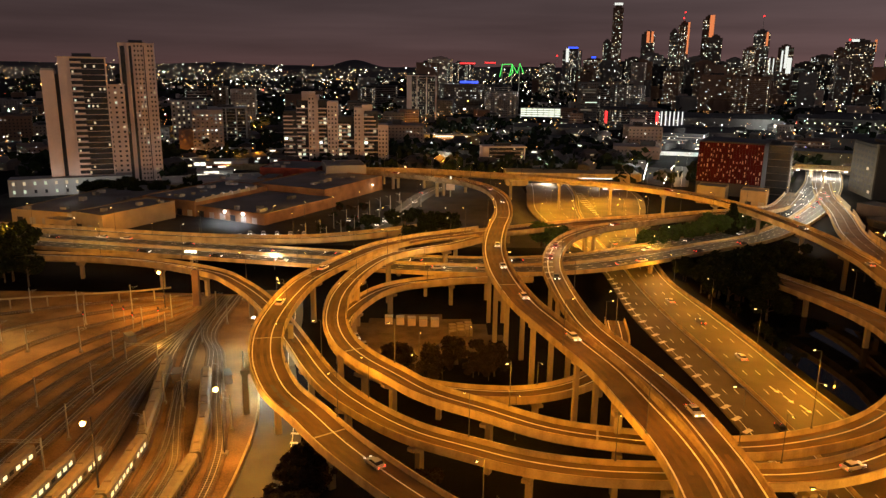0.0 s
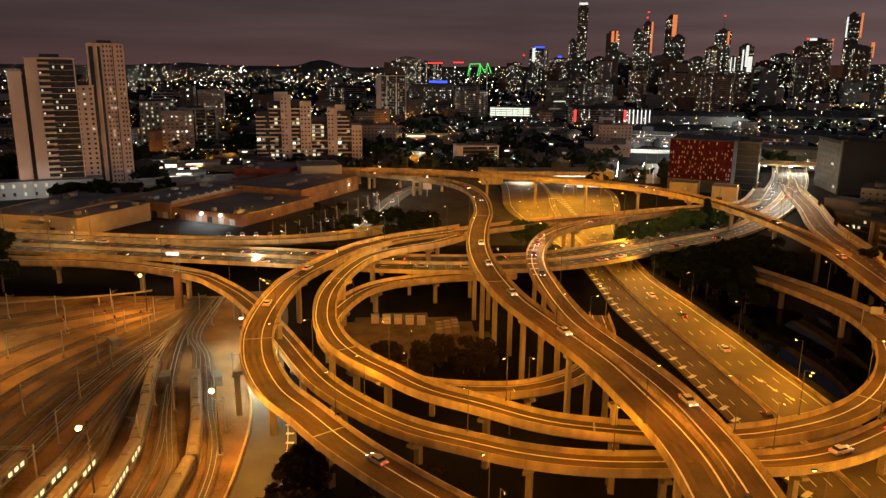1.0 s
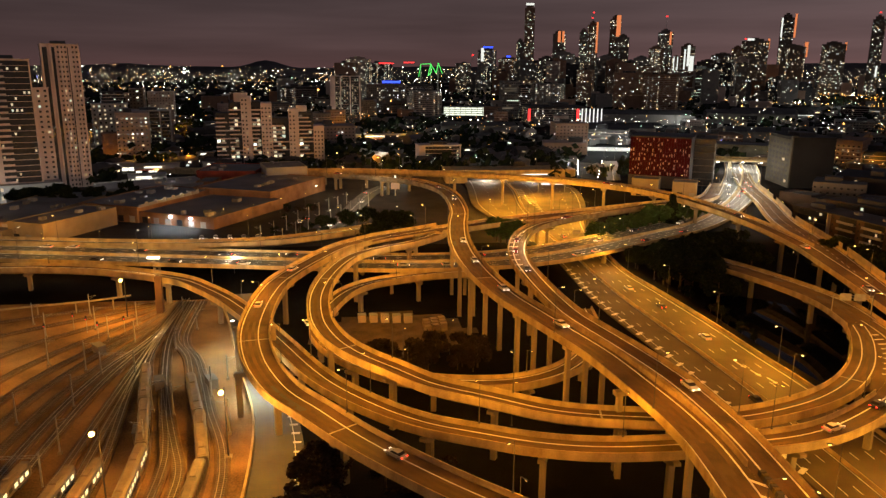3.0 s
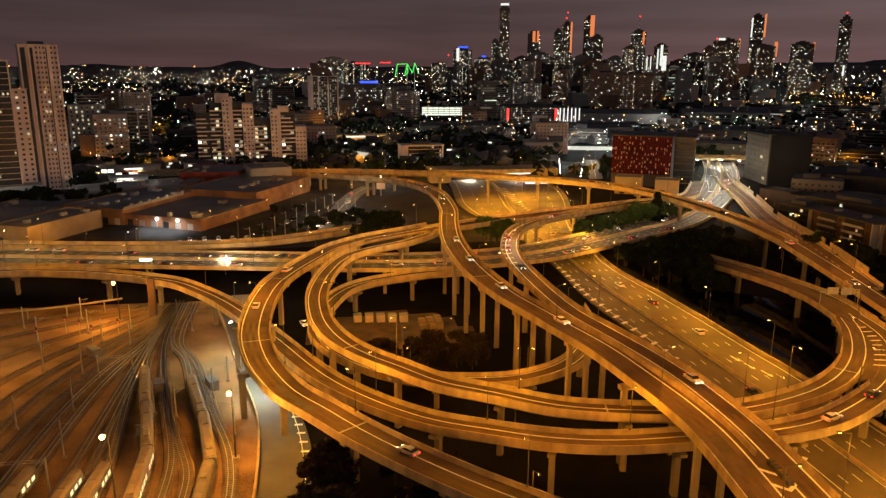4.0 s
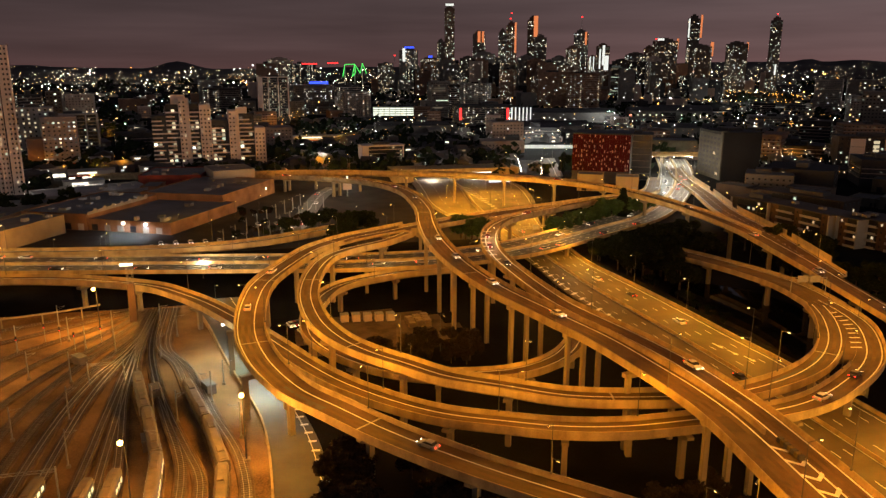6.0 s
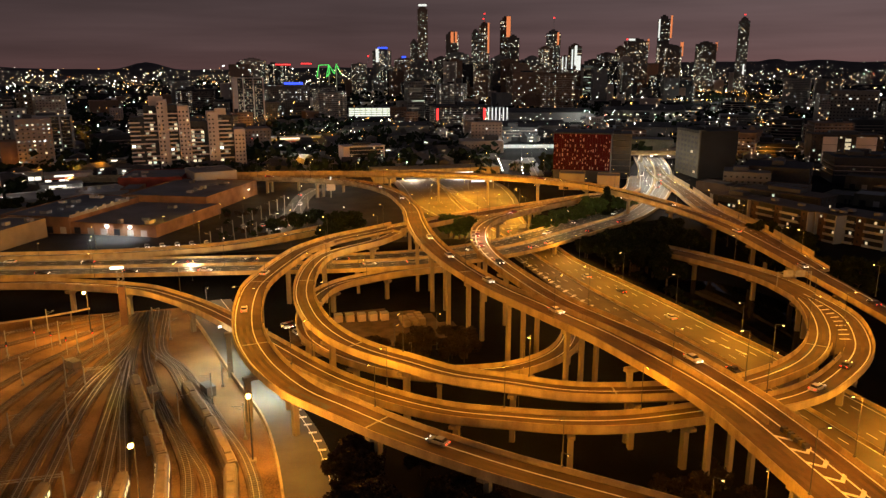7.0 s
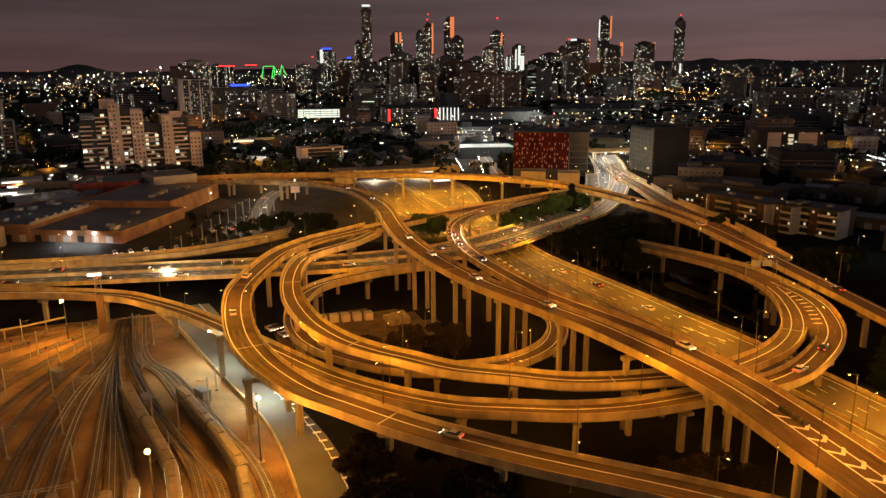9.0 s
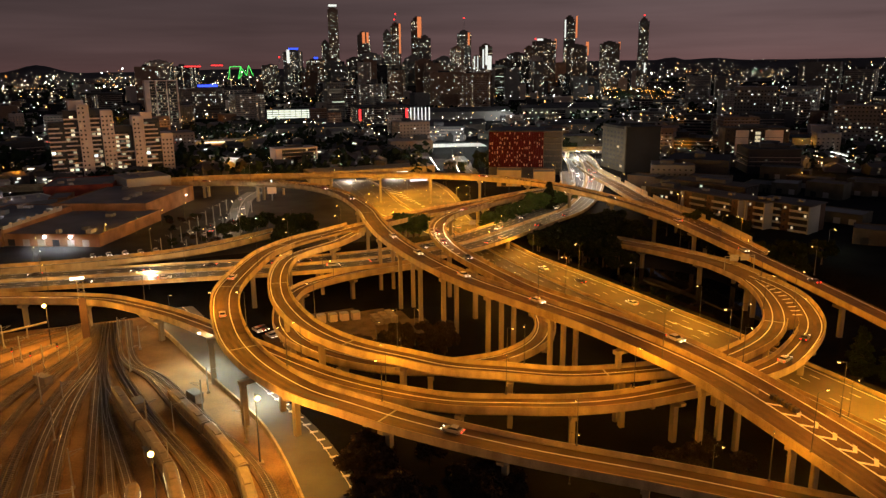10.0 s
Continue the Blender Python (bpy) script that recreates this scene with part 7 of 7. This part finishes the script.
for x, y, c, pw in ((-85, 360, AMBER, 700), (-72, 372, AMBER, 700), (-60, 388, AMBER, 700), (-48, 405, AMBER, 700), (-150, 311, SODIUM, 500), (-128, 314, SODIUM, 500), (-110, 322, SODIUM, 900), (-45, 330, SODIUM, 800), (-62, 262, (1.0, 0.82, 0.52), 4500), (-68, 285, (1.0, 0.82, 0.52), 7000), (-20, 345, WHITE, 1500), (0, 360, WHITE, 1800), (-215, 412, WHITE, 6000), (-190, 400, WHITE, 6000), (-160, 350, WHITE, 5000), (-70, 430, WHITE, 4000), (-120, 395, WHITE, 3500), (-175, 440, WHITE, 3000), (-140, 486, WHITE, 2500), (-105, 500, SODIUM, 800), (-60, 505, SODIUM, 1200), (-10, 500, SODIUM, 3000), (40, 520, SODIUM, 3500), (130, 470, SODIUM, 1200), (140, 500, SODIUM, 1800), (-5, 600, SODIUM, 8000), (-170, 590, AMBER, 3000), (330, 350, SODIUM, 700), (400, 420, SODIUM, 2500), (190, 500, WHITE, 4000), (150, 560, WHITE, 12000), (200, 215, (0.8, 1.0, 0.6), 900)):
    street_lamp((x, y, ground_z(x, y) - 0.4), (0.5, -1, 0), 8.0, pw * 0.55, color=c, lens=LAMP_WHITE if c == WHITE else LAMP_SODIUM, group="street lamps in the town", label="street lamp among the halls and houses")

for s, a in ((58, -5.0), (76, -5.0), (90, -5.0)):  # white lamps on the underside of the street bridge
    p, l = at_distance(line_x, s)
    q = p + l * a
    root = thing("bulkhead_lamp", "bright white lamp under the street bridge", "lamp", "lamps under the street bridge", at=pose(q.x, q.y, q.z - 2.0))
    m = Mesh()
    m.box(-0.9, -0.4, 0, 0.9, 0.4, 0.3)
    part("lamp_lens", m, LAMP_WHITE, root)
    la = bpy.data.lights.new("bulkhead_light", "POINT")
    la.energy, la.color, la.shadow_soft_size = 18000, (1.0, 0.95, 0.80), 0.3
    o = new("bulkhead_light", la)
    o.parent = root
    o.matrix_basis = Matrix.Translation((0, 0, -0.4))
lamps_along(line_x, 6.5, 12, 26, -1, 8.0, 1500.0, color=AMBER)
# hatched nose between the two carriageways before the tunnel
for i in range(13):
    y = 402 + i * 6.6
    x = 87 + (y - 398) * 0.02
    m = Mesh()
    w = 1.0 + i * 0.28
    m.box(-w, -0.5, 0, w, 0.5, 0.03, pose(x, y, 4.53, 0, 0, 24))
    part("painted_bar", m, PAINT, motorway)
# street lighting of the nearer city
rng = random.Random(61)
for i in range(30):
    r, a = rng.uniform(480, 1150), math.radians(rng.uniform(-27, 46))
    x, y = r * math.sin(a), r * math.cos(a)
    if near_road(x, y, 18):
        continue
    street_lamp((x, y, ground_z(x, y) - 0.4), (0.5, -1, 0), 12.0, 1500.0 + r * 4, color=AMBER if i % 3 == 1 else WHITE, lens=LAMP_SODIUM if i % 3 == 1 else LAMP_WHITE, group="street lamps in the town", label="street lamp among the city's houses")


# ---- shops, lit decks and large halls behind the interchange ----
SHOP_LIGHT = glow("shop_light", (1.0, 0.93, 0.75), 2.2, 0.6)
AWNING = material("awning_red", (0.45, 0.08, 0.03), 0.8, 0.2, 0.2, 3.0, 0.1)


def shop(x, y, w, d, h, turn, label, awning=None, front=SHOP_LIGHT):
    root = thing("shop", label, "shop", "lit shops in the town", at=pose(x, y, ground_z(x, y) - 0.4, 0, 0, turn))
    b, r, g, s = Mesh(), Mesh(), Mesh(), Mesh()
    b.box(0, 0, 0, w, d, h)
    r.box(-0.4, -0.4, h + 0.004, w + 0.4, d + 0.4, h + 0.5)
    part("wall", b, RENDER_GREY, root)
    part("roof", r, ROOF_PALE, root)
    n = max(2, int(w / 4))
    for i in range(n):
        g = Mesh()
        g.box(i * w / n + 0.3, -0.12, 0.4, (i + 1) * w / n - 0.3, -0.02, 2.8)
        part("shop_window", g, front if (i * 5 + n) % 4 else GLASS_DARK, root)
    s.box(w * 0.2, -0.3, h - 1.5, w * 0.6, -0.05, h - 0.5)
    part("sign_panel", s, front, root)
    if awning:
        a = Mesh()
        a.sweep([(Vector((0, 0, 3.0)), Vector((0, -1, 0))), (Vector((w, 0, 3.0)), Vector((0, -1, 0)))], [(0.02, 0.6), (0.02, 0.45), (2.6, -0.1), (2.6, 0.05)])
        part("awning", a, awning, root)
    light_down("shop_lamp", (x + math.cos(math.radians(turn)) * w / 2 + 2 * math.sin(math.radians(turn)), y + math.sin(math.radians(turn)) * w / 2 - 2.5, ground_z(x, y) + 4), 1800, (1.0, 0.9, 0.7) if not awning else (1.0, 0.6, 0.2))


for x, y, w, d, h, a, aw in ((-250, 648, 26, 14, 7, 8, None), (-220, 640, 24, 14, 6, 8, None), (-194, 622, 28, 14, 6, 10, AWNING), (-150, 612, 22, 12, 8, 10, None), (-134, 562, 16, 10, 6, 12, None), (-210, 560, 26, 16, 6, 10, None), (-178, 545, 30, 14, 6, 12, AWNING), (-170, 500, 24, 12, 5, 16, None), (-26, 768, 84, 16, 7, 4, AWNING), (-40, 640, 30, 14, 7, 4, None), (60, 640, 34, 16, 7, 0, None)):
    shop(x, y, w, d, h, a, "low shop with lit windows and " + ("a red awning" if aw else "a lit sign panel"), aw)

# Emission of the added panels that make the parking floors look lit
PARKING_GLOW = glow("parking_glow", (0.95, 1.0, 0.80), 1.3)
deck = thing("parking_deck", "open parking building with brightly lit white floors", "car park", at=pose(120, 1182, ground_z(170, 1182), 0, 0, -8))
for k in range(4):
    a, g = Mesh(), Mesh()
    a.box(0, 0, k * 3.4 + 3.0, 90, 30, k * 3.4 + 3.6)
    g.box(0.5, 6, k * 3.4 + 0.4, 89.5, 6.3, k * 3.4 + 2.9)
    part("floor_slab", a, RENDER_GREY, deck)
    part("level_glow_panel", g, PARKING_GLOW, deck)
    for i in range(11):
        c = Mesh()
        c.box(i * 8.9, 0, k * 3.4 - 1, i * 8.9 + 0.8, 0.8, k * 3.4 + 3.0)
        part("column", c, RENDER_GREY, deck)
HALL_LAMP = glow("hall_lamp", (0.95, 1.0, 0.58), 3.5)
for x, y, w, d, h, turn in ((300, 1010, 150, 60, 14, -14), (480, 1010, 120, 50, 15, -20), (540, 1050, 90, 45, 16, -22), (380, 760, 90, 46, 12, -24), (210, 820, 110, 50, 11, -10), (80, 860, 90, 40, 10, -4), (-90, 800, 70, 40, 9, 6), (360, 620, 60, 36, 11, -28)):
    root = thing("exhibition_hall", "large low hall with a grey roof and lamps along its front", "hall", "large halls in the city", at=pose(x, y, ground_z(x, y) - 1, 0, 0, turn))
    b, r = Mesh(), Mesh()
    b.box(0, 0, 0, w, d, h)
    n = 4
    for i in range(n):
        r.sweep([(Vector((w * i / n + 0.3, d / 2, h)), Vector((0, 1, 0))), (Vector((w * (i + 1) / n - 0.3, d / 2, h)), Vector((0, 1, 0)))], [(d / 2 + 1, 0.05), (0, d * 0.09), (-d / 2 - 1, 0.05)])
    part("wall", b, CITY_TONES[1], root)
    part("roof", r, ROOF_FAR, root)
    for i in range(int(w / 9) if x == 480 else 0):
        q = Mesh()
        q.box(3 + i * 9, -0.6, h * 0.55, 4.6 + i * 9, -0.05, h * 0.55 + 0.9)
        part("wall_lamp", q, HALL_LAMP, root)
for x, y, p in ((224, 700, 9000), (250, 712, 9000), (420, 960, 12000), (1010, 1500, 20000), (1040, 1512, 20000), (1075, 1524, 20000), (610, 1040, 12000)):
    street_lamp((x, y, ground_z(x, y) - 0.4), (0, -1, 0), 16.0, p, color=(0.95, 1.0, 0.92), lens=glow("mast_lens", (0.95, 1.0, 0.95), 90.0), group="white mast lamps", label="tall white mast lamp over an open yard")
APRON = material("pale_apron", (0.30, 0.29, 0.27), 0.8, 0.05, 0.3, 1.0, 0.1)
for x, y, w, d, turn, power in YARDS:
    root = thing("paved_yard", "pale paved yard under white mast lamps", "yard", "lit yards of the city", at=pose(x, y, ground_z(x, y) - 0.3, 0, 0, turn))
    m = Mesh()
    m.box(0, 0, -0.6, w, d, 0.25)
    part("paving", m, APRON, root)
    for k in (0.2, 0.8):
        p = root.matrix_basis @ Vector((w * k, d * 0.6, 0.25))
        street_lamp(tuple(p), (0, -1, 0), 14.0, power / 2.4, color=(0.96, 1.0, 0.90), lens=LAMP_WHITE, group="white mast lamps", label="tall white mast lamp over an open yard")
# orange lit streets between the houses
for x, y, c, pw in ((568, 742, SODIUM, 9000), (560, 720, SODIUM, 9000), (377, 521, SODIUM, 4000), (395, 528, SODIUM, 4000), (-214, 612, SODIUM, 2400), (-190, 585, SODIUM, 2400), (-150, 590, SODIUM, 2200), (-5, 762, AMBER, 12000), (35, 764, AMBER, 12000), (-90, 1200, SODIUM, 14000), (145, 566, SODIUM, 5000), (1370, 1990, SODIUM, 60000), (1410, 1890, SODIUM, 60000), (400, 395, AMBER, 4000), (418, 440, WHITE, 4000), (1250, 2050, SODIUM, 60000)):
    street_lamp((x, y, ground_z(x, y) - 0.4), (0.2, -1, 0), 10.0, pw / 2.4, color=c, lens=LAMP_WHITE if c == WHITE else LAMP_SODIUM, group="street lamps in the town", label="street lamp among the city's houses")
# streets full of tail lamps and orange lamps
rng = random.Random(15)
for name, col, power, spots in (("red", (1.0, 0.07, 0.03), 7.0, ((610, 800, 30, 40), (388, 532, 34, 22), (400, 535, 30, 14), (1200, 2050, 110, 30), (-150, 900, 20, 14))), ("orange", (1.0, 0.42, 0.07), 4.5, ((1494, 2325, 260, 90), (900, 1500, 140, 50), (620, 830, 60, 26), (400, 545, 50, 16), (-170, 600, 40, 16), (-60, 930, 60, 20), (1350, 1800, 160, 50)))):
    m = Mesh()
    for x0, y0, size, count in spots:
        turn = rng.choice((0.5, 1.1, 2.2))
        for i in range(count):
            d, e = rng.gauss(0, size), rng.gauss(0, size * 0.16)
            x, y = x0 + math.cos(turn) * d - math.sin(turn) * e, y0 + math.sin(turn) * d + math.cos(turn) * e
            z, s = ground_z(x, y) + (2 if name == "red" else 8), math.hypot(x, y) * 0.00040 * rng.uniform(0.7, 1.3)
            for k in range(4):
                u = [(math.cos((k + f) * math.pi / 2), math.sin((k + f) * math.pi / 2)) for f in (0, 1)]
                m.face([(x, y, z + s), (x + u[0][0] * s, y + u[0][1] * s, z), (x, y, z - s), (x + u[1][0] * s, y + u[1][1] * s, z)])
    tagged(new("distant_lamps", m.data("distant_lamps", glow("street_cluster_" + name, col, power, 0.7))), ("red tail lamps of queuing traffic far off" if name == "red" else "orange lamps of busy distant streets"), "lamps", kind="stuff")
# the far suburbs, up to the foot of the hills
m, far_glow = Mesh(), glow("far_suburb_lamp", (1.0, 0.66, 0.34), 5.5, 0.92, ((0.88, 1.0, 0.80), (1.0, 0.48, 0.14), (1.0, 0.85, 0.6)), 5.0)
for i in range(4200):
    r, a = 2300 + 2050 * rng.random() ** 0.8, math.radians(rng.uniform(-37, 58))
    x, y = r * math.sin(a), r * math.cos(a)
    if not patchy(x * 0.6, y * 1.3, rng.uniform(-0.5, 0.3)):
        continue
    z, s = ground_z(x, y) + 6 + (60 + 44 * step_up((math.degrees(a) - 8) / 28)) * (r - 2300) / 2050 * rng.random() ** 0.6, r * 0.00024 * rng.uniform(0.6, 1.6)
    for k in range(4):
        u = [(math.cos((k + f) * math.pi / 2), math.sin((k + f) * math.pi / 2)) for f in (0, 1)]
        m.face([(x, y, z + s), (x + u[0][0] * s, y + u[0][1] * s, z), (x, y, z - s), (x + u[1][0] * s, y + u[1][1] * s, z)])
for i in range(1500):  # houses on the slopes of the hills
    deg, k = rng.uniform(-40, 60), rng.random() ** 0.8
    if noise.noise((deg * 0.35, k * 2.0, 5.0)) < rng.uniform(-0.35, 0.25):
        continue
    a, top = math.radians(deg), min(ridge(deg), 106 + 24 * step_up((deg - 8) / 28))
    r, z = (4350 + 200 * k / 0.62, 10 + (top * 0.62 - 10) * k / 0.62) if k < 0.62 else (4550 + 130 * (k - 0.62) / 0.38, top * k)
    x, y, z, s = (r - 25) * math.sin(a), (r - 25) * math.cos(a), z + 4, r * 0.00026 * rng.uniform(0.6, 1.5)
    for q in range(4):
        u = [(math.cos((q + f) * math.pi / 2), math.sin((q + f) * math.pi / 2)) for f in (0, 1)]
        m.face([(x, y, z + s), (x + u[0][0] * s, y + u[0][1] * s, z), (x, y, z - s), (x + u[1][0] * s, y + u[1][1] * s, z)])
tagged(new("distant_lamps", m.data("distant_lamps", far_glow)), "countless small lamps of the far suburbs", "lamps", kind="stuff")

gantry = thing("lit_sign_gantry", "sign gantry over the motorway with a bluish white lit board", "sign gantry", at=pose(104, 470, 4.4))
for x in (-3, 15):
    m = Mesh()
    m.tube((x, 0, 0), (x, 0, 6.6), 0.2, n=8)
    part("post", m, STEEL, gantry)
m, b = Mesh(), Mesh()
m.box(-3, -0.15, 6.2, 15, 0.15, 6.5)
b.box(-1, -0.45, 4.9, 14, -0.16, 6.3)
part("beam", m, STEEL, gantry)
part("sign_board", b, glow("gantry_board", (0.70, 0.80, 1.0), 1.3), gantry, "bluish white lit board")

# railway station and tall blocks to the south east
station = thing("station_platform", "long station platform with a white lit canopy", "platform", at=pose(484, 464, 9, 0, 0, 62))
STATION_TUBE = glow("station_tube", (0.95, 1.0, 0.90), 5.0)
for y0 in (0, 13):
    a, b = Mesh(), Mesh()
    a.box(-110, y0, -1, 110, y0 + 7, 1.2)
    b.box(-90, y0 - 0.8, 5.2, 90, y0 + 3.2, 5.5)
    part("platform_slab", a, RENDER_GREY, station)
    part("canopy", b, ROOF_PALE, station)
    for i in range(16):
        q = Mesh()
        q.box(-88 + i * 11.6, y0 + 3.25, 5.0, -79.5 + i * 11.6, y0 + 3.6, 5.4)
        part("lamp_tube", q, STATION_TUBE, station)
        c = Mesh()
        c.box(-88 + i * 11.6, y0 + 1.0, 1.2, -87.6 + i * 11.6, y0 + 1.4, 5.2)
        part("column", c, STEEL, station)
for i in range(5):
    p = station.matrix_basis @ Vector((-80 + i * 40, 9.5, 7.5))
    light_down("platform_light", tuple(p), 16000, (0.95, 1.0, 0.90), 3.0)
for i, (x, y, w, h, lit) in enumerate(((605, 668, 46, 62, 0.25), (640, 640, 30, 50, 0.4), (955, 890, 60, 92, 0.3), (1010, 860, 44, 80, 0.35), (565, 500, 40, 48, 0.3), (600, 470, 50, 55, 0.35), (900, 1030, 40, 70, 0.3), (930, 1140, 44, 70, 0.2), (780, 760, 40, 58, 0.3), (720, 820, 36, 52, 0.2))):
    city_building(x, y, w, h, "flat" if i % 2 else "office", lit, seed=900 + i, tone=CITY_WALL)
flat_road("road", "dark bus ramp between two rows of white lamps", [(166, 592), (153, 550), (140, 505)], [(183, 582), (165, 535), (147, 490)], 8.9, ASPHALT_DARK)
for i in range(7):
    for x0, y0, x1, y1 in ((139, 507, 164, 590), (148, 489, 182, 580)):
        u = i / 6
        x, y = x0 + (x1 - x0) * u, y0 + (y1 - y0) * u
        root = thing("bollard_lamp", "short white lamp beside the bus ramp", "lamp", "lamps along the bus ramp", at=pose(x, y, 8.8))
        a, b = Mesh(), Mesh()
        a.tube((0, 0, -0.3), (0, 0, 2.4), 0.1, n=6)
        b.tube((0, 0, 2.4), (0, 0, 3.0), 0.45, 0.3, n=8)
        part("post", a, POLE_STEEL, root)
        part("lamp_lens", b, LAMP_WHITE, root)
flat_road("road", "orange lit street climbing beside the red building", [(188.9, 598), (172, 543), (154.8, 489)], [(200.5, 598), (183, 543), (164.7, 489)], 8.95, ASPHALT_GREY, lines=(0.5,))
for x, y in ((158, 500), (176, 556), (190, 600)):
    street_lamp((x, y, 8.7), (1, -0.3, 0), 9.0, 2200.0, group="street lamps in the town", label="sodium street lamp beside the climbing street")
pylon = thing("sign_pylon", "white sign pylon with a lamp on top", "sign", at=pose(4.0, 439.0, 8.4))
a, b, c = Mesh(), Mesh(), Mesh()
a.tube((0, 0, -0.3), (0, 0, 13.0), 0.35, 0.3, 8)
b.box(-2.6, -0.4, 4.2, 2.6, 0.4, 8.0)
c.tube((0, -0.2, 9.0), (0, -0.2, 12.5), 0.55, 0.45, 8)
part("post", a, STEEL, pylon)
part("sign_panel", b, RENDER_PINK, pylon, "blank pale sign panel")
part("lamp_column", c, glow("pylon_lamp", (0.95, 1.0, 0.85), 1.6), pylon, "glowing white column")
# back street between the halls and the expressway, with pale lamps
ba, bb, back = flat_road("road", "narrow back street between the halls and the expressway", [(-6, 476), (-18, 443), (-32, 368), (-41, 331)], [(4, 472), (-8, 440), (-22, 366), (-31, 331)], 8.75, ASPHALT_GREY, lines=(0.5,))
for x, y in ((-34, 350), (-26, 395), (-16, 432)):
    street_lamp((x, y, 8.6), (1, 0, 0), 8.0, 1500.0, color=(1.0, 0.92, 0.75), lens=LAMP_WHITE, group="street lamps in the town", label="pale street lamp on the back street")
back_line = [((a + b) / 2, (a - b).normalized()) for a, b in zip(ba, bb)]
for s, a, w, k in ((30, 2, 1, 2), (62, -2, -1, 0), (95, 2, 1, 1), (120, -2, -1, 3)):
    put_car(back_line, s, a, w, k, 0.1)

# cars left in the yards of the halls
rng = random.Random(31)
for i in range(18):
    x, y = ((-92 + i * 3.1, 322 + (i % 2) * 6) if i < 10 else (-48 + (i - 10) * 3.0, 352 + (i % 3) * 9))
    spot = [(Vector((x, y, ground_z(x, y) - 0.2)), Vector((1, 0.2, 0)).normalized()), (Vector((x, y - 5, ground_z(x, y) - 0.2)), Vector((1, 0.2, 0)).normalized())]
    put_car(spot, 0, 0, rng.choice((1, -1)), rng.choice((0, 1, 2, 2)))
